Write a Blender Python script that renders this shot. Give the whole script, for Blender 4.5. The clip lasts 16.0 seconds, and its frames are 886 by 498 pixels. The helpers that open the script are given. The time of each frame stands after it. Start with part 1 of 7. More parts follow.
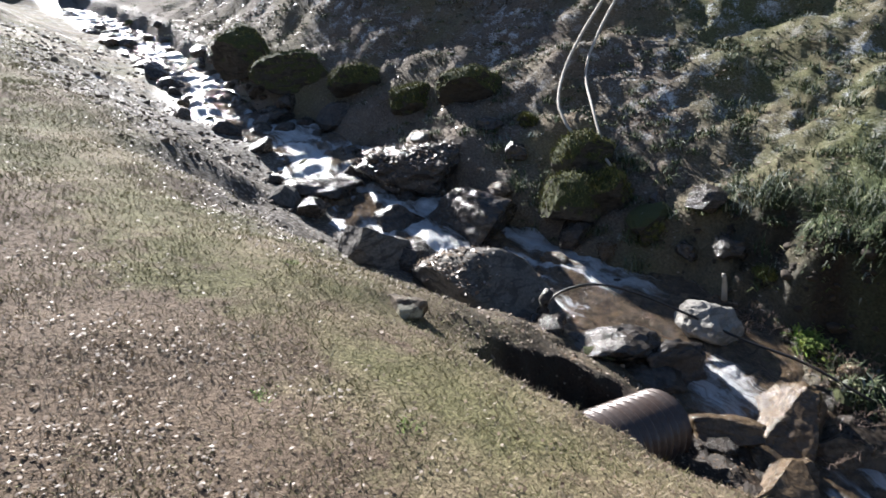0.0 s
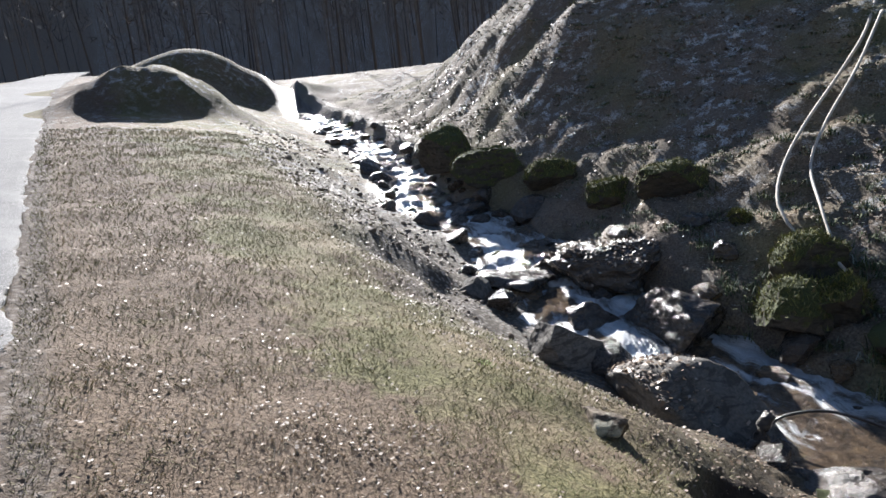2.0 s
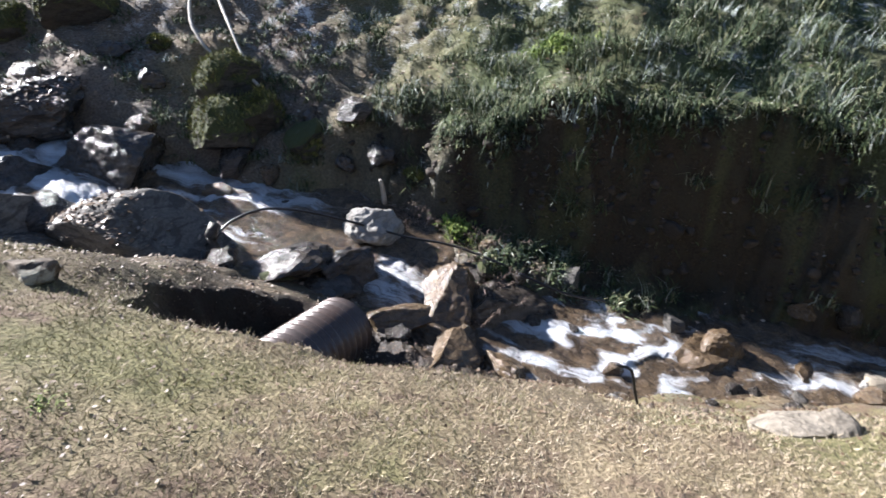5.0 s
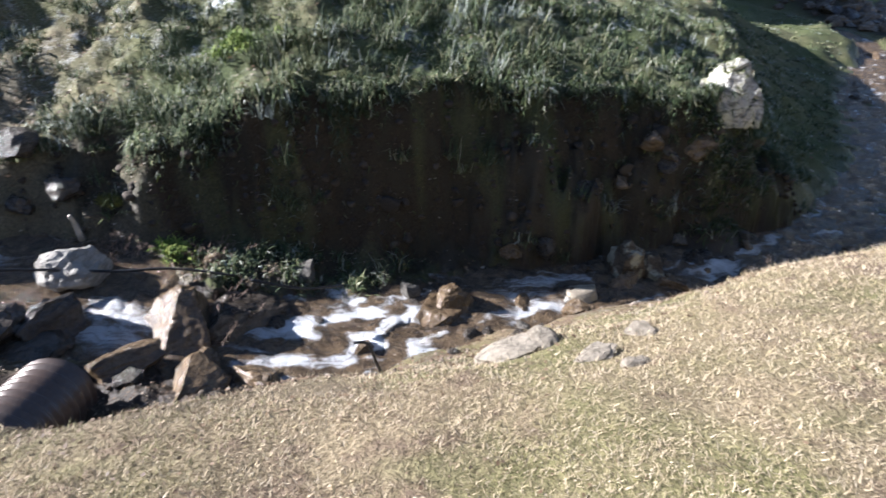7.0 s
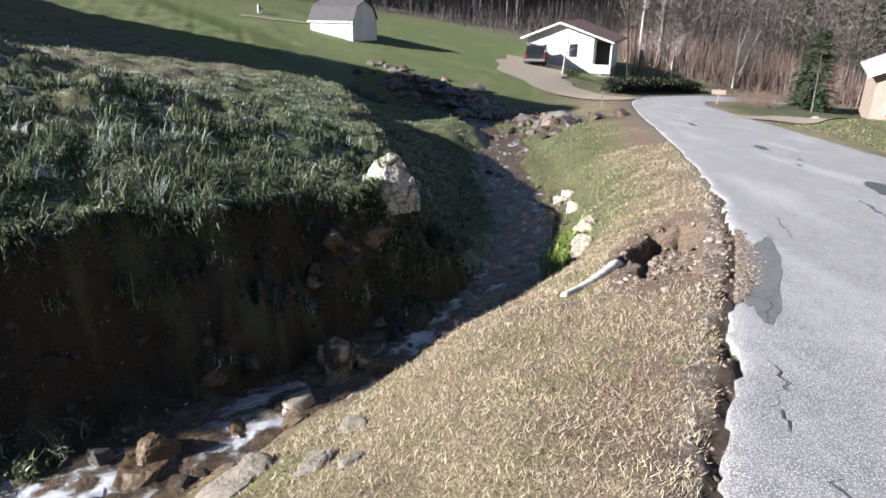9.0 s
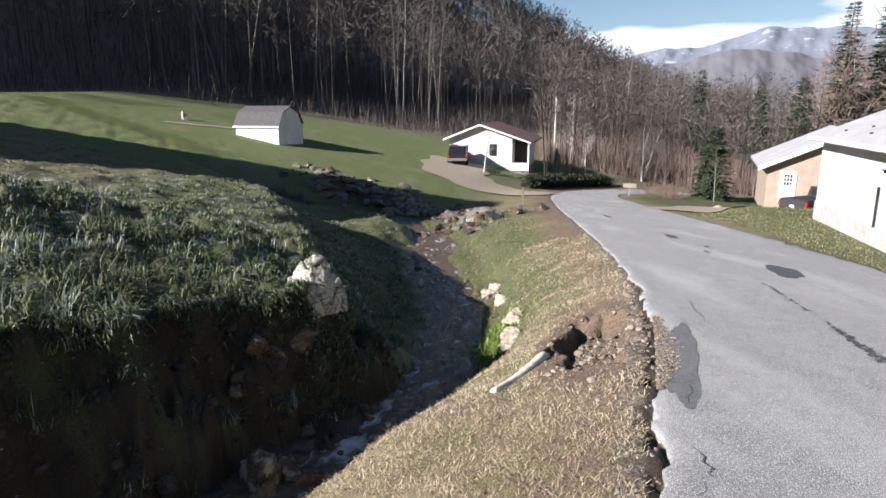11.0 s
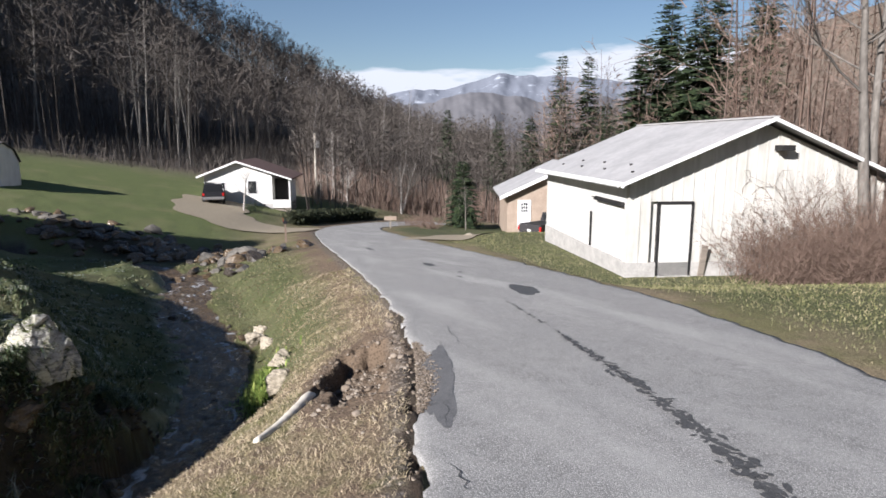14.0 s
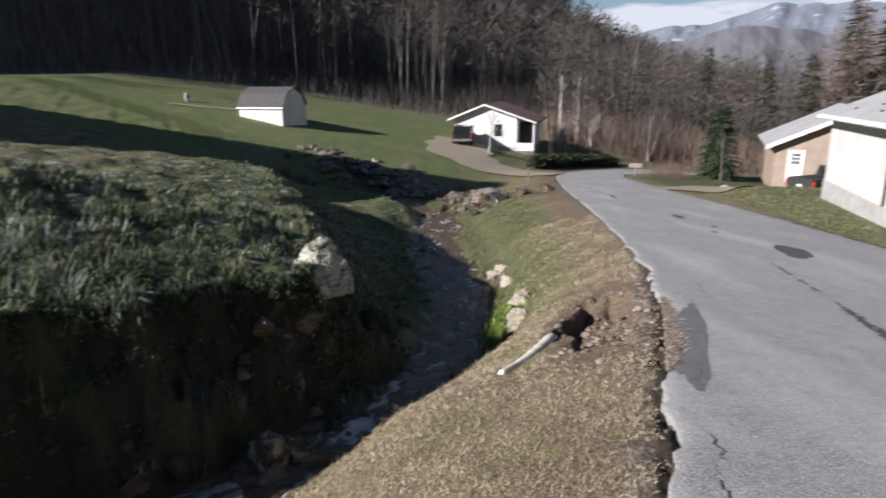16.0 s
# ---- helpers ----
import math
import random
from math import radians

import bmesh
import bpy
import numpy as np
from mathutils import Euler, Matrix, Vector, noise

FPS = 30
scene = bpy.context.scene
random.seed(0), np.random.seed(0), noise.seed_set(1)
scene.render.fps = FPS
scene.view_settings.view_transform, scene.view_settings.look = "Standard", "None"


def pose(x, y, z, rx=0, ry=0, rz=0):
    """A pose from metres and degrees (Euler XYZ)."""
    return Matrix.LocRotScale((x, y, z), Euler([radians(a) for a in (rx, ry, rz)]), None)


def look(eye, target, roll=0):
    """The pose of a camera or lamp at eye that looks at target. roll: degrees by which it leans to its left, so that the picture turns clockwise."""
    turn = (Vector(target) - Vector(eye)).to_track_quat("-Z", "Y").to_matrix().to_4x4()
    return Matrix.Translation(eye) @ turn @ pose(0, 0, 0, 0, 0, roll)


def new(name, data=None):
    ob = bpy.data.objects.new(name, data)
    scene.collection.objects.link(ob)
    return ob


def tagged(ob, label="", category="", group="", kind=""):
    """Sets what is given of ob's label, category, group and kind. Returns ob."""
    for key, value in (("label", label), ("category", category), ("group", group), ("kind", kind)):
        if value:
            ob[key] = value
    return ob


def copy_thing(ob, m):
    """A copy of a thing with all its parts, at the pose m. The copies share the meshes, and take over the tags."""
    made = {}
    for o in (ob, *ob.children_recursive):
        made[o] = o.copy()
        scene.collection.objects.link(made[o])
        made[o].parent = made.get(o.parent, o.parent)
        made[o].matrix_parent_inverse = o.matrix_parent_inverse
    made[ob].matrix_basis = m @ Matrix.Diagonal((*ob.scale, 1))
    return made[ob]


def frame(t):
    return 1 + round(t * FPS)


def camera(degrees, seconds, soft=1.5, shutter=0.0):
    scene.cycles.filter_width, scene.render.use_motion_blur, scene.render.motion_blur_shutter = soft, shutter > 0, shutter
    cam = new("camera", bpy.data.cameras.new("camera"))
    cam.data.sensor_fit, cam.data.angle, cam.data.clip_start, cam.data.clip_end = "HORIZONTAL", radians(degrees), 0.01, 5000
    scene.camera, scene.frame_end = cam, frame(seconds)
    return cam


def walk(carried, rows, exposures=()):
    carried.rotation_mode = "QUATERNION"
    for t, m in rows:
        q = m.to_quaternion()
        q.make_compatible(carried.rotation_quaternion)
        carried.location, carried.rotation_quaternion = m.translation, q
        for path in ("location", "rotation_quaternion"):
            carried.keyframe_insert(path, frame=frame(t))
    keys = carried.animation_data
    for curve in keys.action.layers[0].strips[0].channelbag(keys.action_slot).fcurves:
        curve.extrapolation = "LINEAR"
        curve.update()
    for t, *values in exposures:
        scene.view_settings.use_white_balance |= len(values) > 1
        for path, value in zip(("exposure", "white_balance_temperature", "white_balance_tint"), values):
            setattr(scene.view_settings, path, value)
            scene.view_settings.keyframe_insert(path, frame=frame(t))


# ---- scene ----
# ---- camera and walk ----
cam = camera(70.26, 16.0, soft=1.55, shutter=0.3)
# seconds, x, y, z, then the Euler angles of the pose in degrees
ROWS = [
    (0.0, -0.004, -0.004, 1.596, 66.54, 3.04, -0.03),
    (0.5, -0.029, 0.013, 1.601, 69.90, 3.14, 3.72),
    (1.0, -0.033, 0.040, 1.602, 73.81, 3.32, 7.37),
    (1.5, -0.054, 0.112, 1.617, 73.87, 4.56, 11.17),
    (2.0, -0.100, 0.174, 1.633, 75.80, 5.68, 16.82),
    (2.5, -0.084, 0.197, 1.618, 73.78, 6.19, 13.69),
    (3.0, -0.014, 0.172, 1.580, 69.00, 4.25, 2.95),
    (3.5, 0.060, 0.109, 1.556, 64.74, 2.36, -7.45),
    (4.0, 0.111, 0.028, 1.547, 62.42, 0.61, -16.91),
    (4.2, 0.127, 0.014, 1.541, 61.52, 0.23, -19.78),
    (6.3, 0.274, -0.139, 1.536, 58.29, -0.75, -44.63),
    (6.5, 0.293, -0.151, 1.547, 58.27, -0.72, -47.38),
    (7.0, 0.317, -0.210, 1.529, 59.08, -0.56, -55.61),
    (7.5, 0.337, -0.246, 1.510, 60.72, -1.13, -64.14),
    (8.0, 0.372, -0.284, 1.530, 62.66, -0.84, -72.83),
    (8.5, 0.378, -0.321, 1.549, 65.68, -1.24, -80.19),
    (9.0, 0.388, -0.345, 1.560, 68.55, -0.36, -84.55),
    (9.2, 0.393, -0.352, 1.563, 69.72, -0.08, -85.32),
    (11.3, 0.387, -0.403, 1.600, 78.52, 0.28, -92.75),
    (11.5, 0.380, -0.405, 1.605, 78.97, 0.44, -94.37),
    (12.0, 0.384, -0.425, 1.609, 79.63, 0.62, -97.89),
    (12.5, 0.386, -0.453, 1.609, 80.20, 1.43, -101.13),
    (13.0, 0.381, -0.474, 1.608, 80.12, 1.12, -104.69),
    (13.5, 0.365, -0.495, 1.613, 80.44, 0.58, -108.55),
    (14.0, 0.370, -0.509, 1.605, 80.39, 0.00, -112.41),
    (14.5, 0.366, -0.509, 1.604, 79.99, -0.46, -114.87),
    (15.0, 0.375, -0.477, 1.599, 78.09, -0.44, -110.55),
    (15.5, 0.400, -0.432, 1.599, 77.32, -0.44, -102.38),
    (16.0, 0.432, -0.379, 1.590, 75.51, 0.48, -90.84),
]
EXPOSURES = [(0.0, 1.42, 6100, 12), (1.5, 1.52, 6100, 12), (3.0, 1.18, 6150, 13), (4.2, 1.55, 6000, 14), (6.5, 1.82, 5900, 15), (7.5, 1.72, 5900, 15), (9.0, 1.38, 6000, 15), (11.5, 1.12, 6150, 14), (13.5, 0.88, 6150, 14), (14.5, 0.88, 6150, 14), (16.0, 0.67, 6150, 15)]
walk(cam, [(t, pose(x, y, z, rx, ry, rz)) for t, x, y, z, rx, ry, rz in ROWS], EXPOSURES)

# ---- sky and sun ----
SUN_YAW, SUN_UP = 28.0, 27.0          # the sun stands upstream, low over the hill
sun_way = Vector((-math.sin(radians(SUN_YAW)) * math.cos(radians(SUN_UP)), math.cos(radians(SUN_YAW)) * math.cos(radians(SUN_UP)), math.sin(radians(SUN_UP))))
sun_data = bpy.data.lights.new("sun", "SUN")
sun_data.energy, sun_data.angle, sun_data.color = 5.4, radians(0.6), (1.0, 0.955, 0.89)
sun_lamp = new("sun", sun_data)
sun_lamp.matrix_world = look((0, 0, 60), Vector((0, 0, 60)) - sun_way)

world = bpy.data.worlds.new("world")
scene.world = world
world.use_nodes = True
wn, wl = world.node_tree.nodes, world.node_tree.links
wn.clear()
w_out, w_bg, w_sky = wn.new("ShaderNodeOutputWorld"), wn.new("ShaderNodeBackground"), wn.new("ShaderNodeTexSky")
w_sky.sky_type, w_sky.sun_disc = "NISHITA", False
w_sky.sun_elevation, w_sky.sun_rotation = radians(SUN_UP), radians(-SUN_YAW)
w_sky.air_density, w_sky.dust_density, w_sky.ozone_density = 1.0, 0.2, 2.0
w_bg.inputs["Strength"].default_value = 0.046
# a low bank of white cloud all round the horizon, thinning upwards
w_geo, w_sep, w_map = wn.new("ShaderNodeTexCoord"), wn.new("ShaderNodeSeparateXYZ"), wn.new("ShaderNodeMapping")
wl.new(w_geo.outputs["Generated"], w_sep.inputs[0])
wl.new(w_geo.outputs["Generated"], w_map.inputs["Vector"])
w_map.inputs["Scale"].default_value = (3.0, 3.0, 14.0)
w_noise = wn.new("ShaderNodeTexNoise")
w_noise.inputs["Scale"].default_value, w_noise.inputs["Detail"].default_value = 1.6, 7
wl.new(w_map.outputs["Vector"], w_noise.inputs["Vector"])
w_add = wn.new("ShaderNodeMath")
w_add.operation = "MULTIPLY_ADD"
w_add.inputs[1].default_value = -4.0
wl.new(w_sep.outputs["Z"], w_add.inputs[0])
wl.new(w_noise.outputs["Fac"], w_add.inputs[2])
w_ramp = wn.new("ShaderNodeValToRGB")
w_ramp.color_ramp.elements[0].position, w_ramp.color_ramp.elements[1].position = 0.0, 0.11
wl.new(w_add.outputs[0], w_ramp.inputs["Fac"])
w_mix = wn.new("ShaderNodeMix")
w_mix.data_type = "RGBA"
w_mix.inputs["B"].default_value = (10.4, 10.9, 11.6, 1)
wl.new(w_ramp.outputs["Color"], w_mix.inputs["Factor"])
wl.new(w_sky.outputs["Color"], w_mix.inputs["A"])
wl.new(w_mix.outputs["Result"], w_bg.inputs["Color"])
wl.new(w_bg.outputs["Background"], w_out.inputs["Surface"])

# ---- materials ----
class Graph:
    """A node material, written in few words."""

    def __init__(self, name):
        self.mat = bpy.data.materials.new(name)
        self.mat.use_nodes = True
        self.n, self.l = self.mat.node_tree.nodes, self.mat.node_tree.links
        self.bsdf = self.n["Principled BSDF"]
        self.place = self.n.new("ShaderNodeTexCoord").outputs["Object"]

    def put(self, socket, value):
        if hasattr(value, "is_output"):
            self.l.new(value, socket)
        elif isinstance(value, tuple):
            socket.default_value = (*value, 1) if len(value) == 3 and socket.type == "RGBA" else value
        else:
            socket.default_value = value
        return self

    def set(self, **values):
        names = dict(base="Base Color", rough="Roughness", metal="Metallic", normal="Normal", spec="Specular IOR Level", trans="Transmission Weight", ior="IOR", alpha="Alpha", sheen="Sheen Weight",
                     sub="Subsurface Weight", coat="Coat Weight", emit="Emission Color", glow="Emission Strength")
        for key, value in values.items():
            self.put(self.bsdf.inputs[names[key]], value)
        return self

    def mapped(self, scale):
        node = self.n.new("ShaderNodeMapping")
        self.put(node.inputs["Vector"], self.place)
        node.inputs["Scale"].default_value = scale
        return node.outputs["Vector"]

    def noise(self, scale, detail=4, rough=0.6, stretch=None, warp=0.0):
        node = self.n.new("ShaderNodeTexNoise")
        self.put(node.inputs["Vector"], self.mapped(stretch) if stretch else self.place)
        node.inputs["Scale"].default_value, node.inputs["Detail"].default_value, node.inputs["Roughness"].default_value = scale, detail, rough
        node.inputs["Distortion"].default_value = warp
        return node.outputs["Fac"]

    def cells(self, scale, feature="F1", stretch=None, out="Distance"):
        node = self.n.new("ShaderNodeTexVoronoi")
        node.feature = feature
        self.put(node.inputs["Vector"], self.mapped(stretch) if stretch else self.place)
        node.inputs["Scale"].default_value = scale
        return node.outputs[out]

    def ramp(self, fac, stops):
        node = self.n.new("ShaderNodeValToRGB")
        self.put(node.inputs["Fac"], fac)
        e = node.color_ramp.elements
        while len(e) < len(stops):
            e.new(0.5)
        for el, (pos, col) in zip(e, stops):
            el.position = pos
            el.color = (*col, 1) if isinstance(col, tuple) else (col, col, col, 1)
        return node.outputs["Color"]

    def mix(self, fac, a, b, how="MIX"):
        node = self.n.new("ShaderNodeMix")
        node.data_type, node.blend_type = "RGBA", how
        self.put(node.inputs["Factor"], fac).put(node.inputs["A"], a).put(node.inputs["B"], b)
        return node.outputs["Result"]

    def math(self, how, a, b=0.5, clamp=False):
        node = self.n.new("ShaderNodeMath")
        node.operation, node.use_clamp = how, clamp
        self.put(node.inputs[0], a).put(node.inputs[1], b)
        return node.outputs[0]

    def attr(self, name):
        node = self.n.new("ShaderNodeAttribute")
        node.attribute_name = name
        return node.outputs["Fac"]

    def island(self):
        return self.n.new("ShaderNodeNewGeometry").outputs["Random Per Island"]

    def each(self):
        return self.n.new("ShaderNodeObjectInfo").outputs["Random"]

    def up(self):
        """How far the surface faces upwards, -1 to 1."""
        node = self.n.new("ShaderNodeSeparateXYZ")
        self.l.new(self.n.new("ShaderNodeNewGeometry").outputs["Normal"], node.inputs[0])
        return node.outputs["Z"]

    def bump(self, height, strength=0.5, distance=0.02, under=None):
        node = self.n.new("ShaderNodeBump")
        self.put(node.inputs["Height"], height)
        node.inputs["Strength"].default_value, node.inputs["Distance"].default_value = strength, distance
        if under is not None:
            self.put(node.inputs["Normal"], under)
        return node.outputs["Normal"]


def simple(name, low, high, scale=8.0, rough=0.8, bump=0.3, metal=0.0, detail=5, dist=0.01, stretch=None, vary=0.0, spec=0.4):
    """A surface between two colours, mottled at two scales, with fine relief."""
    g = Graph(name)
    fine, broad = g.noise(scale, detail, 0.65, stretch), g.noise(scale * 0.17, 3)
    col = g.mix(g.ramp(fine, [(0.32, 0.0), (0.68, 1.0)]), low, high)
    col = g.mix(g.math("MULTIPLY", g.ramp(broad, [(0.35, 0.0), (0.7, 1.0)]), 0.45), col, tuple(c * 0.6 for c in low))
    if vary:
        col = g.mix(g.math("MULTIPLY", g.each(), vary), col, tuple(c * 0.45 for c in low))
    g.set(base=col, rough=rough, metal=metal, spec=spec, normal=g.bump(fine, bump, dist))
    return g.mat


def ground_material():
    g = Graph("ground_earth_and_grass")
    big, mid, fine = g.noise(0.7, 4, 0.6), g.noise(4.0, 5, 0.65), g.noise(38.0, 4, 0.7)
    grit = g.cells(30.0)
    # dry lawn: straw, olive, brown litter
    straw = g.mix(g.ramp(fine, [(0.35, 0.0), (0.66, 1.0)]), (0.115, 0.086, 0.05), (0.31, 0.25, 0.155))
    olive = g.mix(g.ramp(fine, [(0.35, 0.0), (0.66, 1.0)]), (0.075, 0.07, 0.03), (0.22, 0.20, 0.092))
    litter = g.mix(g.ramp(grit, [(0.1, 0.0), (0.5, 1.0)]), (0.055, 0.037, 0.024), (0.16, 0.115, 0.078))
    lawn = g.mix(g.ramp(big, [(0.42, 0.0), (0.58, 1.0)]), straw, olive)
    lawn = g.mix(g.ramp(g.math("ADD", mid, g.math("MULTIPLY", g.attr("litter"), 0.5)), [(0.56, 0.0), (0.74, 1.0)]), lawn, litter)
    # green grass
    grass = g.mix(g.ramp(fine, [(0.35, 0.0), (0.68, 1.0)]), (0.026, 0.038, 0.014), (0.078, 0.105, 0.036))
    grass = g.mix(g.ramp(mid, [(0.5, 0.0), (0.8, 0.5)]), grass, (0.12, 0.115, 0.055))
    mown = g.mix(g.ramp(g.noise(14, 5, 0.7), [(0.35, 0.0), (0.68, 1.0)]), (0.06, 0.085, 0.026), (0.15, 0.175, 0.06))
    mown = g.mix(g.ramp(g.noise(0.35, 4, 0.6), [(0.5, 0.0), (0.75, 0.6)]), mown, (0.20, 0.18, 0.09))
    grass = g.mix(g.attr("lawn"), grass, mown)
    # bare earth, wet towards the water; its near-black tone also carries the banks' shade
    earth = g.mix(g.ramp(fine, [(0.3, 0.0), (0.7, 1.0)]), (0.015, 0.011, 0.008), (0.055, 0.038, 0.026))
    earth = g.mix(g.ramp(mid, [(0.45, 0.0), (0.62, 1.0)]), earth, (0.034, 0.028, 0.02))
    # woodland floor and hillside leaf litter
    leaf = g.mix(g.ramp(fine, [(0.35, 0.0), (0.65, 1.0)]), (0.065, 0.052, 0.04), (0.25, 0.20, 0.152))
    frost = (0.62, 0.65, 0.66)
    # small stones and silt on the banks
    stones = g.mix(g.ramp(g.cells(16.0), [(0.15, 0.0), (0.55, 1.0)]), (0.28, 0.255, 0.23), (0.07, 0.06, 0.05))
    col = g.mix(g.attr("green"), lawn, grass)
    col = g.mix(g.attr("leafy"), col, leaf)
    col = g.mix(g.attr("stony"), col, stones)
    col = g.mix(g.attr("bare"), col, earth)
    col = g.mix(g.math("MULTIPLY", g.attr("frosty"), g.ramp(g.math("ADD", g.math("MULTIPLY", mid, 0.6), g.math("MULTIPLY", fine, 0.4)), [(0.52, 0.0), (0.62, 1.0)])), col, frost)
    wet = g.attr("wet")
    rough = g.math("SUBTRACT", 0.92, g.math("MULTIPLY", wet, 0.55))
    height = g.math("ADD", g.math("MULTIPLY", fine, 0.5), g.math("MULTIPLY", mid, 0.9))
    g.set(base=col, rough=rough, spec=0.3, normal=g.bump(height, 0.75, 0.05))
    return g.mat


def asphalt_material():
    g = Graph("worn_asphalt")
    grains = g.cells(95.0)
    fine, mid, big = g.noise(120, 3, 0.7), g.noise(5, 5, 0.6), g.noise(0.8, 4, 0.55)
    track = g.noise(1.0, 3, 0.5, stretch=(0.25, 1.4, 1.0))
    col = g.mix(g.ramp(grains, [(0.12, 0.0), (0.5, 1.0)]), (0.62, 0.605, 0.58), (0.19, 0.186, 0.18))
    col = g.mix(g.ramp(mid, [(0.35, 0.0), (0.75, 0.40)]), col, (0.39, 0.38, 0.365))
    col = g.mix(g.ramp(big, [(0.45, 0.0), (0.7, 0.3)]), col, (0.24, 0.238, 0.235))
    col = g.mix(g.ramp(track, [(0.5, 0.0), (0.7, 0.4)]), col, (0.45, 0.44, 0.42))
    g.set(base=col, rough=0.95, spec=0.12, normal=g.bump(g.math("ADD", grains, fine), 0.5, 0.006))
    return g.mat


def water_material():
    g = Graph("clear_creek_water")
    mid, fine = g.noise(9, 5, 0.7, warp=1.2), g.noise(34, 4, 0.75, warp=0.8)
    flow = g.n.new("ShaderNodeCombineXYZ")
    g.put(flow.inputs[0], g.math("MULTIPLY", g.attr("across"), 9.0)).put(flow.inputs[1], g.math("MULTIPLY", g.attr("along"), 2.2))
    drawn = g.n.new("ShaderNodeTexNoise")
    g.put(drawn.inputs["Vector"], flow.outputs[0])
    drawn.inputs["Scale"].default_value, drawn.inputs["Detail"].default_value, drawn.inputs["Roughness"].default_value, drawn.inputs["Distortion"].default_value = 1.0, 7, 0.68, 1.1
    streak = drawn.outputs["Fac"]
    bed = g.mix(g.ramp(g.cells(7.0), [(0.1, 0.0), (0.6, 1.0)]), (0.125, 0.088, 0.054), (0.042, 0.030, 0.020))
    bed = g.mix(g.ramp(mid, [(0.4, 0.0), (0.7, 1.0)]), bed, (0.16, 0.115, 0.07))
    bubbles = g.noise(120, 3, 0.8, warp=0.5)
    froth = g.math("ADD", g.math("MULTIPLY", streak, 0.62), g.math("ADD", g.math("MULTIPLY", fine, 0.20), g.math("MULTIPLY", bubbles, 0.22)))
    froth = g.math("ADD", froth, g.math("MULTIPLY", g.attr("foam"), 0.44))
    foam = g.ramp(froth, [(0.70, 0.0), (0.82, 0.42), (1.02, 0.92)])
    col = g.mix(foam, bed, (0.72, 0.76, 0.80))
    height = g.math("ADD", g.math("MULTIPLY", mid, 0.8), g.math("ADD", fine, g.math("MULTIPLY", streak, 1.2)))
    g.set(base=col, rough=g.math("ADD", g.math("MULTIPLY", foam, 0.5), 0.06), spec=0.7, normal=g.bump(height, 0.7, 0.045))
    return g.mat


def rock_material(name, low, high, moss=0.0, wet=0.0, lichen=0.0):
    g = Graph(name)
    fine, mid, vein = g.noise(30, 6, 0.7), g.noise(5, 5, 0.62), g.noise(3.5, 6, 0.7, stretch=(1, 1, 3.5), warp=0.7)
    col = g.mix(g.ramp(fine, [(0.3, 0.0), (0.7, 1.0)]), low, high)
    col = g.mix(g.ramp(vein, [(0.48, 0.0), (0.56, 0.75)]), col, tuple(c * 0.5 for c in low))
    col = g.mix(g.math("MULTIPLY", g.each(), 0.5), col, tuple(c * 0.55 for c in low))
    if lichen:
        col = g.mix(g.ramp(g.math("ADD", mid, g.math("MULTIPLY", fine, 0.25)), [(0.62, 0.0), (0.72, lichen)]), col, (0.55, 0.53, 0.40))
        col = g.mix(g.ramp(g.noise(8, 5, 0.7, warp=1.0), [(0.58, 0.0), (0.64, 0.8)]), col, (0.16, 0.13, 0.09))
    rough = 0.85
    if moss:
        tuft = g.noise(90, 3, 0.7)
        green = g.mix(g.ramp(tuft, [(0.35, 0.0), (0.7, 1.0)]), (0.022, 0.028, 0.010), (0.105, 0.115, 0.036))
        cover = g.ramp(g.math("ADD", g.math("MULTIPLY", g.up(), 0.55), g.math("MULTIPLY", mid, 0.9)), [(0.78 - 0.4 * moss, 0.0), (0.92 - 0.4 * moss, 1.0)])
        col = g.mix(cover, col, green)
    if wet:
        rough = g.ramp(mid, [(0.3, 0.12), (0.7, 0.4)])
    g.set(base=col, rough=rough, spec=0.5 if wet else 0.35, normal=g.bump(g.math("ADD", g.math("MULTIPLY", fine, 0.4), vein), 0.8, 0.03))
    return g.mat


def blades_material(name, stops, rough=0.75):
    g = Graph(name)
    col = g.ramp(g.island(), stops)
    col = g.mix(g.ramp(g.noise(1.1, 3), [(0.4, 0.0), (0.65, 0.5)]), col, stops[0][1])
    g.set(base=col, rough=rough, spec=0.35)
    return g.mat


M_GROUND, M_ASPHALT, M_WATER = ground_material(), asphalt_material(), water_material()
M_ROCK_DARK = rock_material("wet_dark_rock", (0.034, 0.028, 0.023), (0.12, 0.10, 0.08), wet=1)
M_ROCK_GREY = rock_material("grey_rock", (0.10, 0.092, 0.08), (0.25, 0.228, 0.198))
M_ROCK_PALE = rock_material("pale_rock", (0.34, 0.32, 0.285), (0.55, 0.52, 0.465))
M_ROCK_MOSS = rock_material("mossy_rock", (0.04, 0.035, 0.028), (0.115, 0.10, 0.08), moss=0.75)
M_ROCK_LICHEN = rock_material("lichened_rock", (0.27, 0.26, 0.235), (0.58, 0.56, 0.51), moss=0.15, lichen=0.9)
M_ROCK_LICHEN_BROWN = rock_material("brown_lichened_rock", (0.075, 0.055, 0.036), (0.20, 0.155, 0.11), lichen=0.55)
M_ROCK_BROWN = rock_material("brown_wet_rock", (0.085, 0.058, 0.034), (0.23, 0.165, 0.10), wet=1)
M_ROCK_SLAB = rock_material("weathered_slab", (0.17, 0.145, 0.11), (0.36, 0.315, 0.25))
M_ROCK_TAN = rock_material("tan_stone", (0.30, 0.255, 0.19), (0.52, 0.46, 0.36))

